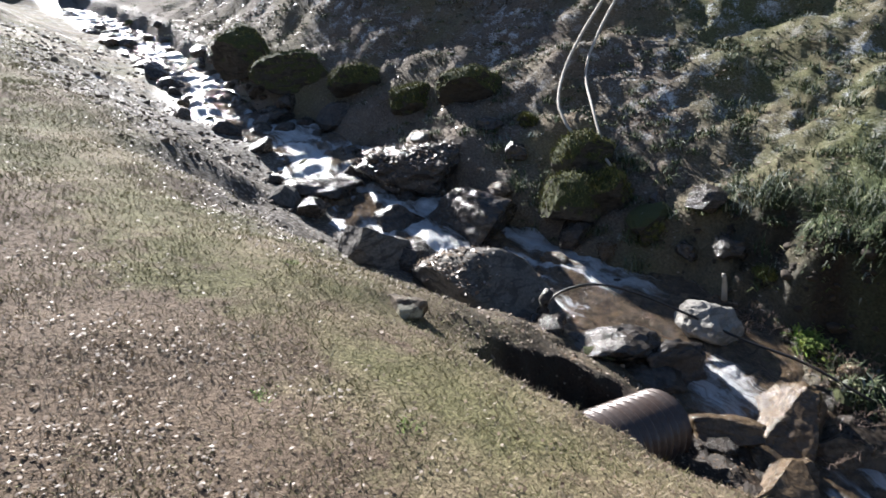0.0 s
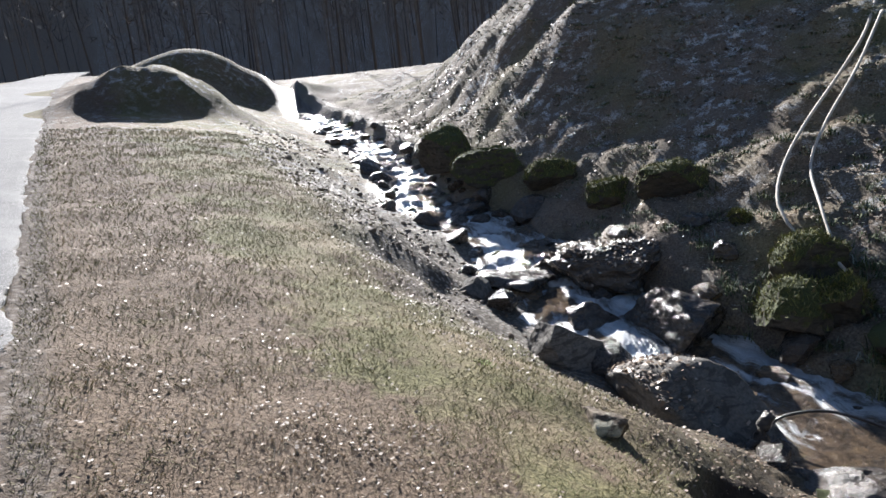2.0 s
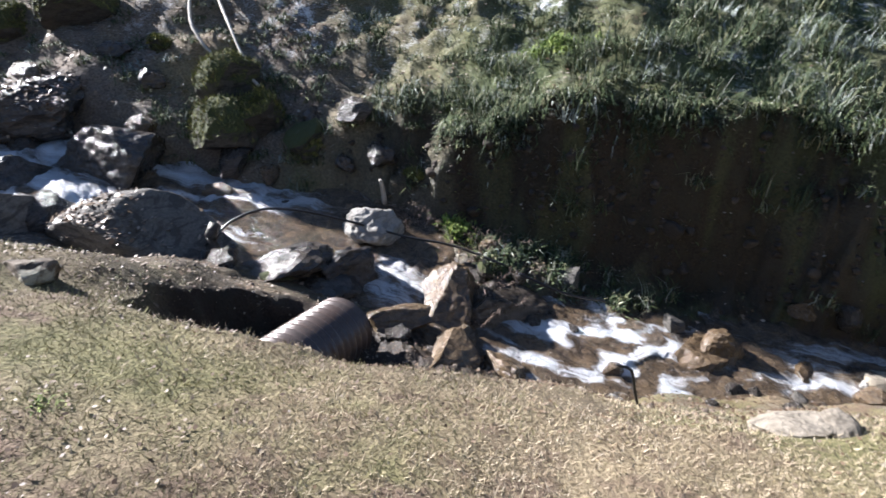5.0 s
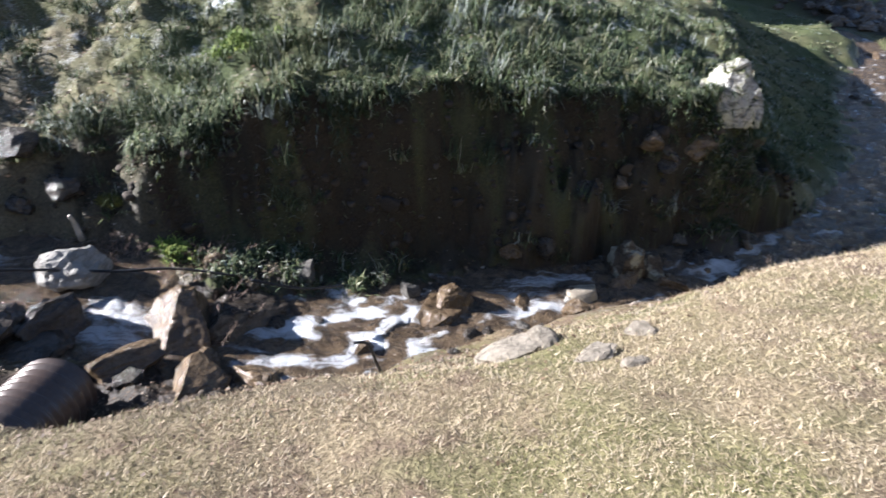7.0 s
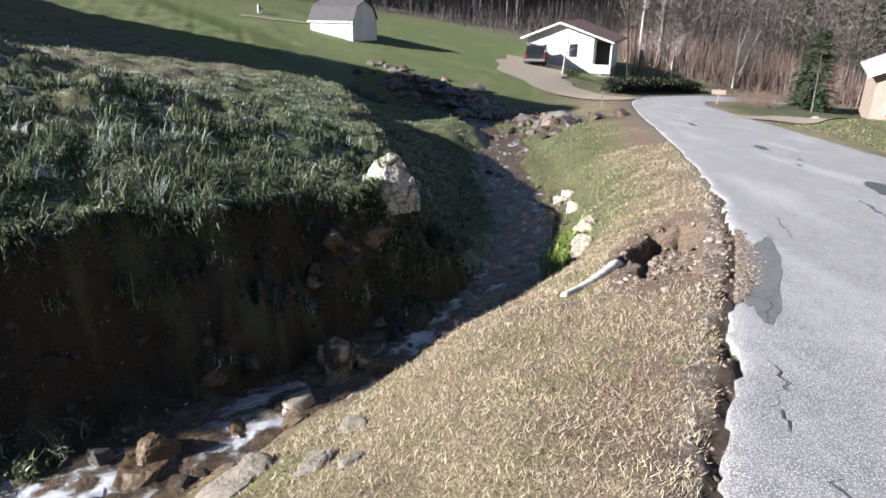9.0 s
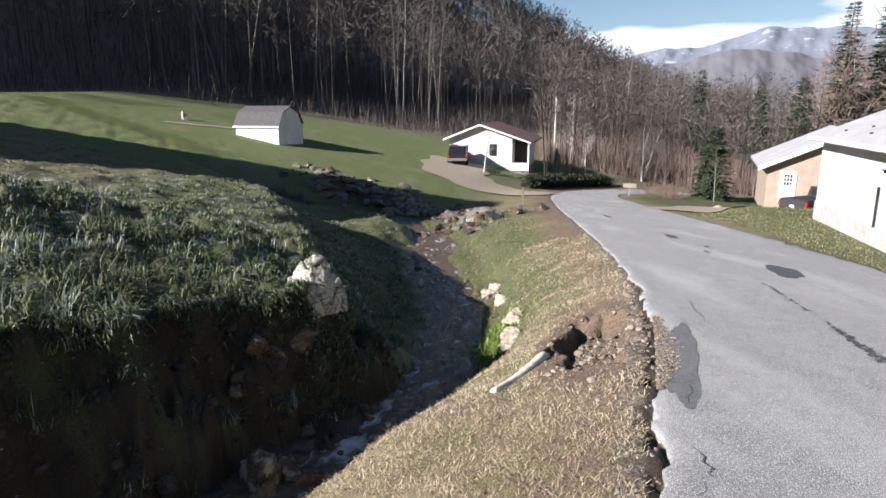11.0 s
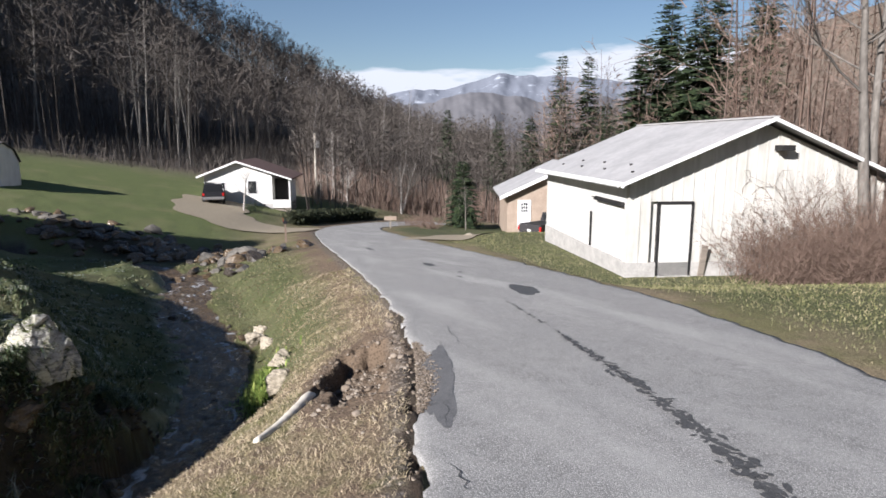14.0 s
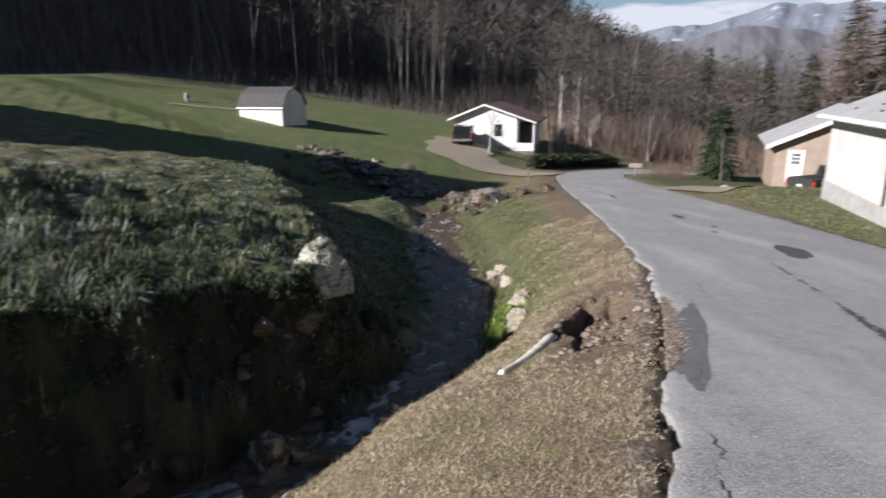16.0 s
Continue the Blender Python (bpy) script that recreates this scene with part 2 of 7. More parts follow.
# ---- the lie of the land ----
def spline(points, step=0.15):
    """A smooth line through the points (any number of columns), sampled about every step metres."""
    p = np.array(points, float)
    p = np.vstack([2 * p[0] - p[1], p, 2 * p[-1] - p[-2]])
    rows = []
    for i in range(1, len(p) - 2):
        n = max(2, int(np.linalg.norm(p[i + 1, :2] - p[i, :2]) / step))
        u = np.linspace(0, 1, n, endpoint=False)[:, None]
        rows.append(0.5 * (2 * p[i] + (p[i + 1] - p[i - 1]) * u + (2 * p[i - 1] - 5 * p[i] + 4 * p[i + 1] - p[i + 2]) * u ** 2
                           + (3 * p[i] - p[i - 1] - 3 * p[i + 1] + p[i + 2]) * u ** 3))
    return np.vstack(rows + [p[-2][None]])


# left edge of the road, uphill to downhill: x, y, z
ROAD = spline([(-60, 60, 7.6), (-30, 28, 3.9), (-12.2, 10.6, 1.6), (-5.9, 4.7, 0.73), (-2.6, 1.7, 0.3), (0.0, -0.22, 0.0), (2.3, -1.22, -0.22), (4.6, -2.05, -0.46),
               (8.3, -3.2, -0.82), (14, -4.2, -1.4), (20, -5.0, -1.98), (30, -6.4, -3.0), (42, -8.6, -4.2), (52, -12.5, -5.25), (60, -20, -6.2), (64, -32, -7.2), (66, -60, -9.5)], 0.2)
ROAD_WIDE = 4.3
# creek's middle line, source to mouth: x, y, water level, half width, bank height, hill slope beyond the bank
CREEK = spline([(-22, 34, 2.2, 0.5, 0.5, 0.1), (-12, 23, 0.75, 0.5, 0.5, 0.12), (-7.8, 17.8, -0.02, 0.5, 0.5, 0.34), (-5.65, 14.5, -0.42, 0.55, 0.5, 0.48), (-4.4, 12.6, -0.74, 0.6, 0.5, 0.5),
                (-2.2, 10.6, -1.12, 0.75, 0.55, 0.5), (-1.0, 8.6, -1.44, 0.9, 0.55, 0.5), (0.0, 7.4, -1.64, 0.9, 0.5, 0.5), (1.1, 6.6, -1.80, 0.8, 0.45, 0.5), (2.1, 5.9, -1.90, 0.9, 0.75, 0.5),
                (2.55, 4.7, -2.05, 0.75, 1.2, 0.46), (3.3, 3.75, -2.28, 0.65, 1.6, 0.40), (4.2, 3.0, -2.40, 0.6, 1.7, 0.32), (5.5, 2.3, -2.52, 0.55, 1.9, 0.30), (7.45, 0.95, -2.66, 0.5, 1.75, 0.28),
                (8.8, 0.1, -2.76, 0.5, 1.2, 0.42), (10.6, -0.6, -2.9, 0.55, 0.6, 0.72), (14.5, -1.0, -3.1, 0.6, 0.45, 0.72), (20, -0.5, -3.35, 0.7, 0.4, 0.6), (26, -0.2, -3.6, 0.8, 0.5, 0.35),
                (31, 2.4, -3.85, 0.9, 0.6, 0.1), (36, 8, -4.1, 0.9, 0.6, 0.1), (42, 16, -4.3, 0.9, 0.6, 0.1), (52, 32, -4.6, 0.9, 0.6, 0.1)], 0.15)


def nearest(line, x, y):
    """The line's row at its point nearest to each place, the distance, and on which side (+1: left of the way along the line)."""
    n = len(x)
    rows, dist, side = np.zeros((n, line.shape[1])), np.zeros(n), np.zeros(n)
    seg = np.diff(line[:, :2], axis=0)
    for a in range(0, n, 20000):
        b = min(n, a + 20000)
        px, py = x[a:b], y[a:b]
        k = ((px[:, None] - line[None, :, 0]) ** 2 + (py[:, None] - line[None, :, 1]) ** 2).argmin(1)
        best = np.full(b - a, 1e18)
        for j in (np.clip(k - 1, 0, len(seg) - 1), np.clip(k, 0, len(seg) - 1)):
            u = ((px - line[j, 0]) * seg[j, 0] + (py - line[j, 1]) * seg[j, 1]) / (seg[j] ** 2).sum(1)
            u = np.clip(u, 0, 1)[:, None]
            p = line[j] * (1 - u) + line[j + 1] * u
            d = (px - p[:, 0]) ** 2 + (py - p[:, 1]) ** 2
            better = d < best
            best[better] = d[better]
            rows[a:b][better] = p[better]
            s_ = np.sign(seg[j, 0] * (py - p[:, 1]) - seg[j, 1] * (px - p[:, 0]))
            side[a:b][better] = np.where(s_ == 0, 1, s_)[better]
        dist[a:b] = np.sqrt(best)
    return rows, dist, side


def softened(line, x, y, width=0.7):
    """The line's rows near each place, blended so that they change smoothly across bends."""
    coarse = line[::6]
    out = np.zeros((len(x), line.shape[1]))
    for a in range(0, len(x), 20000):
        b = min(len(x), a + 20000)
        d = np.hypot(x[a:b, None] - coarse[None, :, 0], y[a:b, None] - coarse[None, :, 1])
        w = np.exp(-(d - d.min(1)[:, None]) / (width * (0.4 + 0.12 * d.min(1)[:, None])))
        out[a:b] = (w @ coarse) / w.sum(1)[:, None]
    return out


def ramp(v, a, b):
    u = np.clip((v - a) / (b - a), 0, 1)
    return u * u * (3 - 2 * u)


def waves(x, y, scale, seed, octaves=3):
    """Cheap smooth noise, about -1 to 1."""
    rng = np.random.RandomState(seed)
    out, amp = np.zeros_like(x), 1.0
    for o in range(octaves):
        for k in range(4):
            a, ph = rng.uniform(0, 6.283, 2)
            q = 6.283 / scale * 2 ** o * rng.uniform(0.7, 1.3)
            out += amp * 0.35 * np.sin(q * (x * math.cos(a) + y * math.sin(a)) + ph + 0.8 * np.sin(q * 0.61 * (y * math.cos(a) - x * math.sin(a)) + ph * 2))
        amp *= 0.5
    return out


# brow of the far field, from the standing rock away from the road: x, y, z
BROW = spline([(9.6, 1.6, -0.72), (12.1, 2.05, -0.82), (14.9, 2.95, -0.80), (17.7, 4.0, -0.78), (20.6, 5.4, -0.82), (23.7, 8.7, -0.72), (26.5, 12.3, -0.33), (28.1, 15.7, 0.19), (30.4, 19.5, 0.75), (34, 27, 1.8), (40, 38, 3.6)], 0.3)
VERGE_U = [0, 0.2, 0.4, 0.55, 0.7, 0.85, 1.0]
VERGE_W = [0, 0.07, 0.17, 0.29, 0.52, 0.85, 1.0]


def land(x, y, fine=True):
    """Height of the ground, and the masks bed, bank, field, hill, verge (0 to 1)."""
    x, y = np.asarray(x, float), np.asarray(y, float)
    shape = x.shape
    x, y = x.ravel(), y.ravel()
    road, rd, rs = nearest(ROAD, x, y)
    creek, cd, cs = nearest(CREEK, x, y)
    soft = softened(CREEK, x, y)
    at_bank = ramp(cd, 0.8, 2.2)
    rz, half, bank, slope = road[:, 2], creek[:, 3], creek[:, 4] * (1 - at_bank) + soft[:, 4] * at_bank, soft[:, 5]
    cz = creek[:, 2] * (1 - at_bank) + soft[:, 2] * at_bank
    half = half * (1 + 0.25 * waves(x, y, 2.1, 5, 2))
    edge = np.maximum(cd - half, 0)
    # between road and creek
    u = rd / np.maximum(rd + edge, 1e-6)
    near = rz + (cz + 0.06 - rz) * np.interp(u, VERGE_U, VERGE_W) ** (1 - 0.22 * ramp(x, 5.5, 8.5))
    # the washed-out hollow at the pipe, and the one at the road's edge
    ax = np.clip(((x - 1.2) * 1.3 - (y - 3.6) * 0.3) / 1.78, 0, 1)
    hollow = np.hypot(x - 1.2 - 1.3 * ax, y - 3.6 + 0.3 * ax)
    near = np.minimum(near, -1.98 + 3.4 * np.maximum(hollow - 0.62 + 0.07 * waves(x, y, 0.9, 8), 0) ** 1.1)
    # beyond the creek: bank, then hill
    reach = 10 + 18 * ramp(x, 3, 10)
    c = np.maximum(cd - half, 0)
    lumps = np.nonzero((cd < 6) & (cs > 0) & (bank > 0.8) & (rs > 0))[0] if fine else []
    scallop = np.zeros_like(c)
    for k in lumps:
        scallop[k] = noise.fractal(Vector((x[k] * 1.3, y[k] * 1.3, 9.1)), 0.8, 2.1, 4)
    c = np.maximum(c + 0.30 * scallop, 0)
    shelf = 0.85 * np.exp(-(((x - 4.2) * 0.75 - (y - 4.2) * 0.66) / 1.9) ** 2 - (((y - 4.5) * 0.75 + (x - 3.9) * 0.66) / 0.9) ** 2)
    ledge = 0.28 * np.minimum(c, shelf)
    c = np.maximum(c - shelf, 0)
    far = cz + ledge + bank * np.clip(c / (0.25 + 0.22 * bank), 0, 1) ** 0.8 + slope * reach * (1 - np.exp(-np.maximum(c - 0.3, 0) / reach)) + 0.16 * np.maximum(c - 5, 0) * np.minimum(slope * 2, 1) * (1 - ramp(x, 3, 8))
    far = far + 2.7 * np.exp(-(((x + 2.5) / 7.5) ** 2 + ((y - 20) / 6) ** 2)) * ramp(c, 0.4, 5)
    lawn = -5.463 + 0.0505 * x + 0.1773 * np.minimum(y, 30)
    blend = ramp(x + 0.3 * y, 18, 34) * ramp(c, 0.6, 3.0) * (1 - ramp(y - 0.9 * (x - 8), 8, 20))
    far = far * (1 - blend) + lawn * blend
    # right of the road: a grass verge that falls to the garage's level
    right = rz - 0.03 - 0.05 * np.maximum(rd - ROAD_WIDE - 0.4, 0) * np.exp(-np.maximum(rd - ROAD_WIDE, 0) / 9) + 0.25 * np.maximum(rd - 24, 0)
    along, across = (x - 14.53) * 0.959 - (y + 11.94) * 0.282, -(x - 14.53) * 0.282 - (y + 11.94) * 0.959
    yard = ramp(along, -7, -1) * ramp(along, 18, 9) * ramp(across, -3.6, -0.6)
    yard_z = -2.17 - 0.03 * np.clip(along, 0, 9) + 0.16 * np.maximum(across - 8.5, 0) - 0.09 * np.minimum(along, 0)
    right = right * (1 - yard) + yard_z * yard
    right = right - 0.75 * np.exp(-((x - 35.5) / 6) ** 2 - ((y + 21) / 4.5) ** 2)
    right = np.where(rd < ROAD_WIDE + 0.25, rz - 0.035, right)
    is_right = rs < 0
    is_far = (cs > 0) & (~is_right)
    z = np.where(is_right, right, np.where(is_far, far, near))
    in_bed = (cd < half) & ~is_right & (x < 37)
    z = np.where(in_bed, cz - 0.10 + 0.08 * (cd / half) ** 2, z)
    meadow = ramp(x, 26, 36) * np.where(is_right, 0, 1) * ramp(rd, 0.6, 7) * np.maximum(ramp(cd, 1.0, 3.5), ramp(x, 35, 39))
    z = z * (1 - meadow) + lawn * meadow
    # the far field ends in a steep brow that falls to the creek and to the lawn
    brow, bd, bs = nearest(BROW, x, y)
    inside = (bs > 0) & is_far
    w_in = ramp(x, 9.0, 13) * (1 - ramp(bd, 10, 24)) * inside
    z = z * (1 - w_in) + (brow[:, 2] + 0.15 * bd) * w_in
    foot_u = c / np.maximum(c + bd, 1e-6)
    steep = cz + 0.02 + (brow[:, 2] - cz - 0.02) * foot_u ** 1.6
    lower = np.maximum(z, brow[:, 2] - 0.9 * bd)
    w_out = (~inside) * (~in_bed) * is_far * ramp(x, 9.0, 12.5) * (bd < 14)
    t_ = ramp(x, 21, 26)
    z = z * (1 - w_out) + (steep * (1 - t_) + lower * t_) * w_out
    blend = blend * (1 - w_in)
    # the crumbled hollow beside the road
    pit_r = np.sqrt(((x - 6.95) / 1.45) ** 2 + ((y + 2.22 + 0.27 * (x - 6.95)) / 0.52) ** 2) + 0.16 * waves(x, y, 0.7, 21)
    pit = np.exp(-0.7 * pit_r ** 4)
    z = z - (0.30 + 0.05 * waves(x, y, 0.35, 22)) * (1 - ramp(pit_r, 0.70, 0.96)) * np.where(is_right, 0, 1)
    # a worn gap along the broken road edge, and a hump under the standing rock
    gap = np.exp(-((rd - 0.05 - 0.04 * waves(x, y, 0.7, 23)) / 0.055) ** 2) * ramp(x, 1.0, 3.0) * ramp(x, 10, 7) * (~is_right)
    z = z - (0.06 + 0.09 * np.exp(-((x - 4.6) / 0.8) ** 2)) * gap * np.clip(0.6 + 0.7 * waves(x, y, 0.8, 24), 0, 1.2)
    z = z + 0.50 * np.exp(-((x - 8.5) / 0.45) ** 2 - ((y - 1.08) / 0.45) ** 2)
    # distance: wooded hills, raised at yaw -70 to -9 to shade the left woods
    dist, yaw = np.hypot(x, y), np.degrees(np.arctan2(-x, y))
    hill_el = np.interp(yaw, [-180, -160, -140, -128, -121, -113, -108, -103, -98, -94, -85, -70, -40, -9, 0, 60, 100, 180],
                        [0.24, 0.24, 0.15, 0.03, -0.05, -0.02, 0.025, 0.06, 0.10, 0.13, 0.25, 0.45, 0.66, 0.56, 0.34, 0.32, 0.30, 0.20])
    foot = np.interp(yaw, [-180, -125, -112, -95, -75, -40, 10, 25, 60, 180], [60, 90, 120, 80, 78, 70, 50, 60, 60, 60])
    rise = ramp(dist, foot, foot + np.interp(yaw, [-85, -60, -10, -1], [190, 80, 80, 190]))
    z = z * (1 - ramp(dist, foot, foot + 60)) + (hill_el * np.minimum(dist, 420)) * rise + np.where(dist > foot, -2.0 * (1 - rise), 0) * ramp(dist, foot, foot + 60)
    # Three added humps, set out of view to shade the far field and left woods.
    z = z + 15 * np.exp(-((x - 18) / 11) ** 2 - ((y - 39) / 11) ** 2) + 7 * np.exp(-((x - 7) / 8) ** 2 - ((y - 42) / 9) ** 2) + 17 * np.exp(-((x - 47) / 20) ** 2 - ((y - 80) / 20) ** 2)
    mound = np.exp(-(((x + 19.2) * 0.8 + (y - 26.3) * 0.6) / 4.0) ** 2 - (((y - 26.3) * 0.8 - (x + 19.2) * 0.6) / 2.2) ** 2)
    heap_a, heap_b = (x + 13.9) * 0.74 + (y - 16.2) * 0.67, (y - 16.2) * 0.74 - (x + 13.9) * 0.67
    heap = np.exp(-(np.abs(heap_a) / 2.1) ** 2.6 - (np.abs(heap_b) / 1.6) ** 2.6)
    z = z + 2.2 * mound + heap * (1.35 + 0.10 * waves(x, y, 1.3, 201, 3))
    if fine:
        rough = np.where(is_far, 0.06, 0.02) * np.where(is_right, 0.4, 1) * np.where(dist < 60, 1, 0)
        rough = np.where(in_bed, 0.03, rough)
        rough = np.where(is_right & (rd < ROAD_WIDE + 0.3), 0, rough)
        z = z + rough * waves(x, y, 1.7, 11, 2)
        lumpy = np.nonzero((dist < 30) & ((is_far & ~in_bed) | (hollow < 1.8)))[0]
        amount = np.where(is_far, 0.10 * (1 - 0.55 * ramp(dist, 11, 17)), 0.10 * ramp(1.2 - hollow, 0, 0.5))
        z[lumpy] += [k * (noise.fractal(Vector((a * 1.9, b * 1.9, 1.7)), 0.7, 2.1, 6)) for k, a, b in zip(amount[lumpy], x[lumpy], y[lumpy])]
    masks = dict(cd=cd, half=half, far=is_far * 1.0, right=is_right * 1.0, rd=rd, c=c, u=u, dist=dist, bank=bank, yaw=yaw, pit=pit, hollow=hollow, blend=np.maximum(blend * is_far, meadow * (1 - w_in)), foot=foot, bed=in_bed * 1.0, heap=np.maximum(heap, mound))
    return z.reshape(shape), {k: v.reshape(shape) for k, v in masks.items()}


def gz(x, y):
    return float(land(np.array([x]), np.array([y]))[0][0])


def mesh_grid(name, X, Y, Z, wrap=False):
    """A sheet of quads from 2D arrays."""
    n, m = X.shape
    me = bpy.data.meshes.new(name)
    idx = np.arange(n * m).reshape(n, m)
    a, b = idx[:-1, :-1], idx[1:, :-1]
    c_, d = idx[1:, 1:], idx[:-1, 1:]
    quads = np.stack([a, d, c_, b], -1).reshape(-1, 4)
    me.vertices.add(n * m)
    me.vertices.foreach_set("co", np.stack([X, Y, Z], -1).astype(np.float32).ravel())
    me.loops.add(quads.size)
    me.loops.foreach_set("vertex_index", quads.astype(np.int32).ravel())
    me.polygons.add(len(quads))
    me.polygons.foreach_set("loop_start", np.arange(0, quads.size, 4, dtype=np.int32))
    me.polygons.foreach_set("loop_total", np.full(len(quads), 4, np.int32))
    me.polygons.foreach_set("use_smooth", np.ones(len(quads), bool))
    me.update(calc_edges=True)
    return me


# one sheet round the standpoint, finer near it
ring_r = np.concatenate([[0.02, 0.3], np.geomspace(0.6, 2.0, 22)[:-1], np.geomspace(2.0, 14.0, 210)[:-1], np.geomspace(14, 60, 110)[:-1], np.geomspace(60, 500, 60)[:-1], np.geomspace(500, 4800, 14)])
ring_a = np.concatenate([np.linspace(-165, 62, 900), np.linspace(62, 195, 110)[1:]])
RR, AA = np.meshgrid(ring_r, np.radians(ring_a), indexing="ij")
GX, GY = 0.2 - RR * np.sin(AA), -0.2 + RR * np.cos(AA)
GZ, MASK = land(GX, GY)
ground_mesh = mesh_grid("ground", GX, GY, GZ)


def float_attribute(me, name, values):
    me.attributes.new(name, "FLOAT", "POINT").data.foreach_set("value", np.clip(values, 0, 1).astype(np.float32).ravel())


def zones(x, y, m):
    """What covers the ground: shares of green grass, leaves, stones, bare earth, frost, litter and wetness."""
    w1, w2 = waves(x, y, 2.5, 31), waves(x, y, 0.8, 32)
    far, right, near = m["far"], m["right"], (1 - m["far"]) * (1 - m["right"])
    up = ramp(y, 5.5, 9)                                      # towards the source
    woods = np.maximum(ramp(m["dist"], m["foot"] - 12, m["foot"] + 4), ramp(m["dist"], 66, 74) * ramp(-96 - m["yaw"], 0, 4))
    green = far * (0.55 + 0.25 * ramp(x, 2, 5) + 0.3 * w1 * (1 - 0.4 * ramp(x, 2, 5))) * (1 - 0.5 * up) + near * ramp(x, 7.5, 11) * ramp(m["u"], 0.15, 0.55) * 0.75 + right * ramp(m["rd"], ROAD_WIDE + 0.2, ROAD_WIDE + 2) * 0.75
    green = np.maximum(green, m["blend"] * 0.95)
    leafy = np.maximum(far * (1 - m["blend"]) * (0.45 + 0.4 * up + 0.5 * w1) * (1 - ramp(x, 2.5, 4.5)), woods)
    leafy = np.maximum(leafy, right * ramp(m["rd"], 15, 22) * 0.9)
    near_bank = near * ramp(m["u"], 0.52, 0.75)
    stony = near_bank * (ramp(y, 4.0, 6.5) * 0.85 * (1 - 0.75 * ramp(y, 11, 15)) + 0.35 * ramp(w2, 0.1, 0.6)) * (1 - ramp(x, 9, 12))
    stony = np.maximum(stony, near * ramp(0.35 - m["rd"], 0, 0.2) * 0.6)
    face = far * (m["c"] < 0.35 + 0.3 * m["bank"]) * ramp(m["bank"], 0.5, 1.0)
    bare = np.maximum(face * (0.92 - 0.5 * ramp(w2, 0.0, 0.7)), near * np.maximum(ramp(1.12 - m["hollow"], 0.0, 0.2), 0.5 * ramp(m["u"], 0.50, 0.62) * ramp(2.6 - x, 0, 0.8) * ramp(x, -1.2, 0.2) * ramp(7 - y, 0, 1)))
    rubble = np.exp(-(((x - 33) * 0.78 + (y - 0.5) * 0.62) / 9) ** 2 - (((y - 0.5) * 0.78 - (x - 33) * 0.62) / 1.6) ** 2) * (m["right"] < 0.5)
    bare = np.maximum(bare, ramp(rubble, 0.25, 0.6) * 0.9)
    bare = np.maximum(bare, near * ramp(0.12 - m["rd"], 0, 0.06) * ramp(x, 0.5, 2) * ramp(x, 11, 8))
    bare = np.maximum(np.maximum(bare, m["bed"]), near * ramp(m["pit"], 0.5, 0.9) * 0.3)
    bare = np.maximum(bare, 0.35 * right * ramp(0.6 - m["rd"], 0, 0.2) * ramp(x, 4, 5) * (x < 7.5))
    frosty = far * (1 - face) * (1 - m["blend"]) * (0.55 + 0.6 * w1) * ramp(m["c"], 0.8, 2.0) * (1 - ramp(x, 17, 23)) * (1 - 0.35 * ramp(x, 5, 8))
    frosty = np.maximum(frosty, near * ramp(y, 9, 13) * 0.45 * ramp(8 - x, 0, 6))
    bare = np.maximum(bare, 0.4 * ramp(m["heap"], 0.03, 0.15))
    frosty = np.maximum(frosty * (1 - 0.6 * ramp(m["heap"], 0.02, 0.1)), 0.6 * ramp(m["heap"], 0.3, 0.7))
    litter = near * (ramp(1.6 - np.hypot(x + 1.5, y - 1.5), 0, 1.6) + 0.9 * ramp(2.4 - m["rd"], 0, 1.6) * ramp(1.5 - x, 0, 1.5) + 0.6 * ramp(x, 2, 5) * ramp(1.5 - m["rd"], 0, 1) + 0.3 * w1 + 2.0 * ramp(m["pit"], 0.05, 0.3))
    wet = ramp(0.6 - np.maximum(m["cd"] - m["half"], 0), 0, 0.5)
    return dict(green=green, leafy=leafy, stony=stony, bare=bare, frosty=frosty, litter=litter, lawn=m["blend"], wet=wet * (1 - right))


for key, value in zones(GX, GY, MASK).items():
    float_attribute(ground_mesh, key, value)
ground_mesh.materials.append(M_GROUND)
ground = new("ground", ground_mesh)
tagged(ground, "grassy creek valley ground with dry lawn and dark earth banks", "ground", kind="structure")


# ---- road and water ----
def along_line(line):
    t = np.gradient(line[:, :2], axis=0)
    t /= np.linalg.norm(t, axis=1)[:, None]
    return t[:, 1], -t[:, 0]                                   # to the right of the way


def part(name, bm, material, parent=None, label=""):
    """Links a bmesh as one mesh object, under its thing if there is one."""
    me = bpy.data.meshes.new(name)
    bm.to_mesh(me)
    bm.free()
    if material:
        me.materials.append(material)
    ob = new(name, me)
    if parent:
        ob.parent = parent
    if label:
        tagged(ob, label)
    return ob


road_fine = spline(ROAD[::6], 0.09)
road_fine = road_fine[(np.abs(road_fine[:, 0]) < 62)]
rnx, rny = along_line(road_fine)
arc = np.concatenate([[0], np.cumsum(np.hypot(*np.diff(road_fine[:, :2], axis=0).T))])
ragged = (0.045 * waves(arc, arc * 0, 1.4, 41, 4) + 0.03 * waves(arc, arc * 0, 0.25, 42, 2)) * (1 - 0.7 * ramp(road_fine[:, 0], 9, 16))
bite = 0.07 * np.exp(-((road_fine[:, 0] - 5.9) / 1.0) ** 4) * (road_fine[:, 1] < 0)
lanes = np.concatenate([[0.0, 0.0, 0.02, 0.12], np.linspace(0.4, ROAD_WIDE - 0.4, 9), [ROAD_WIDE - 0.1, ROAD_WIDE, ROAD_WIDE]])
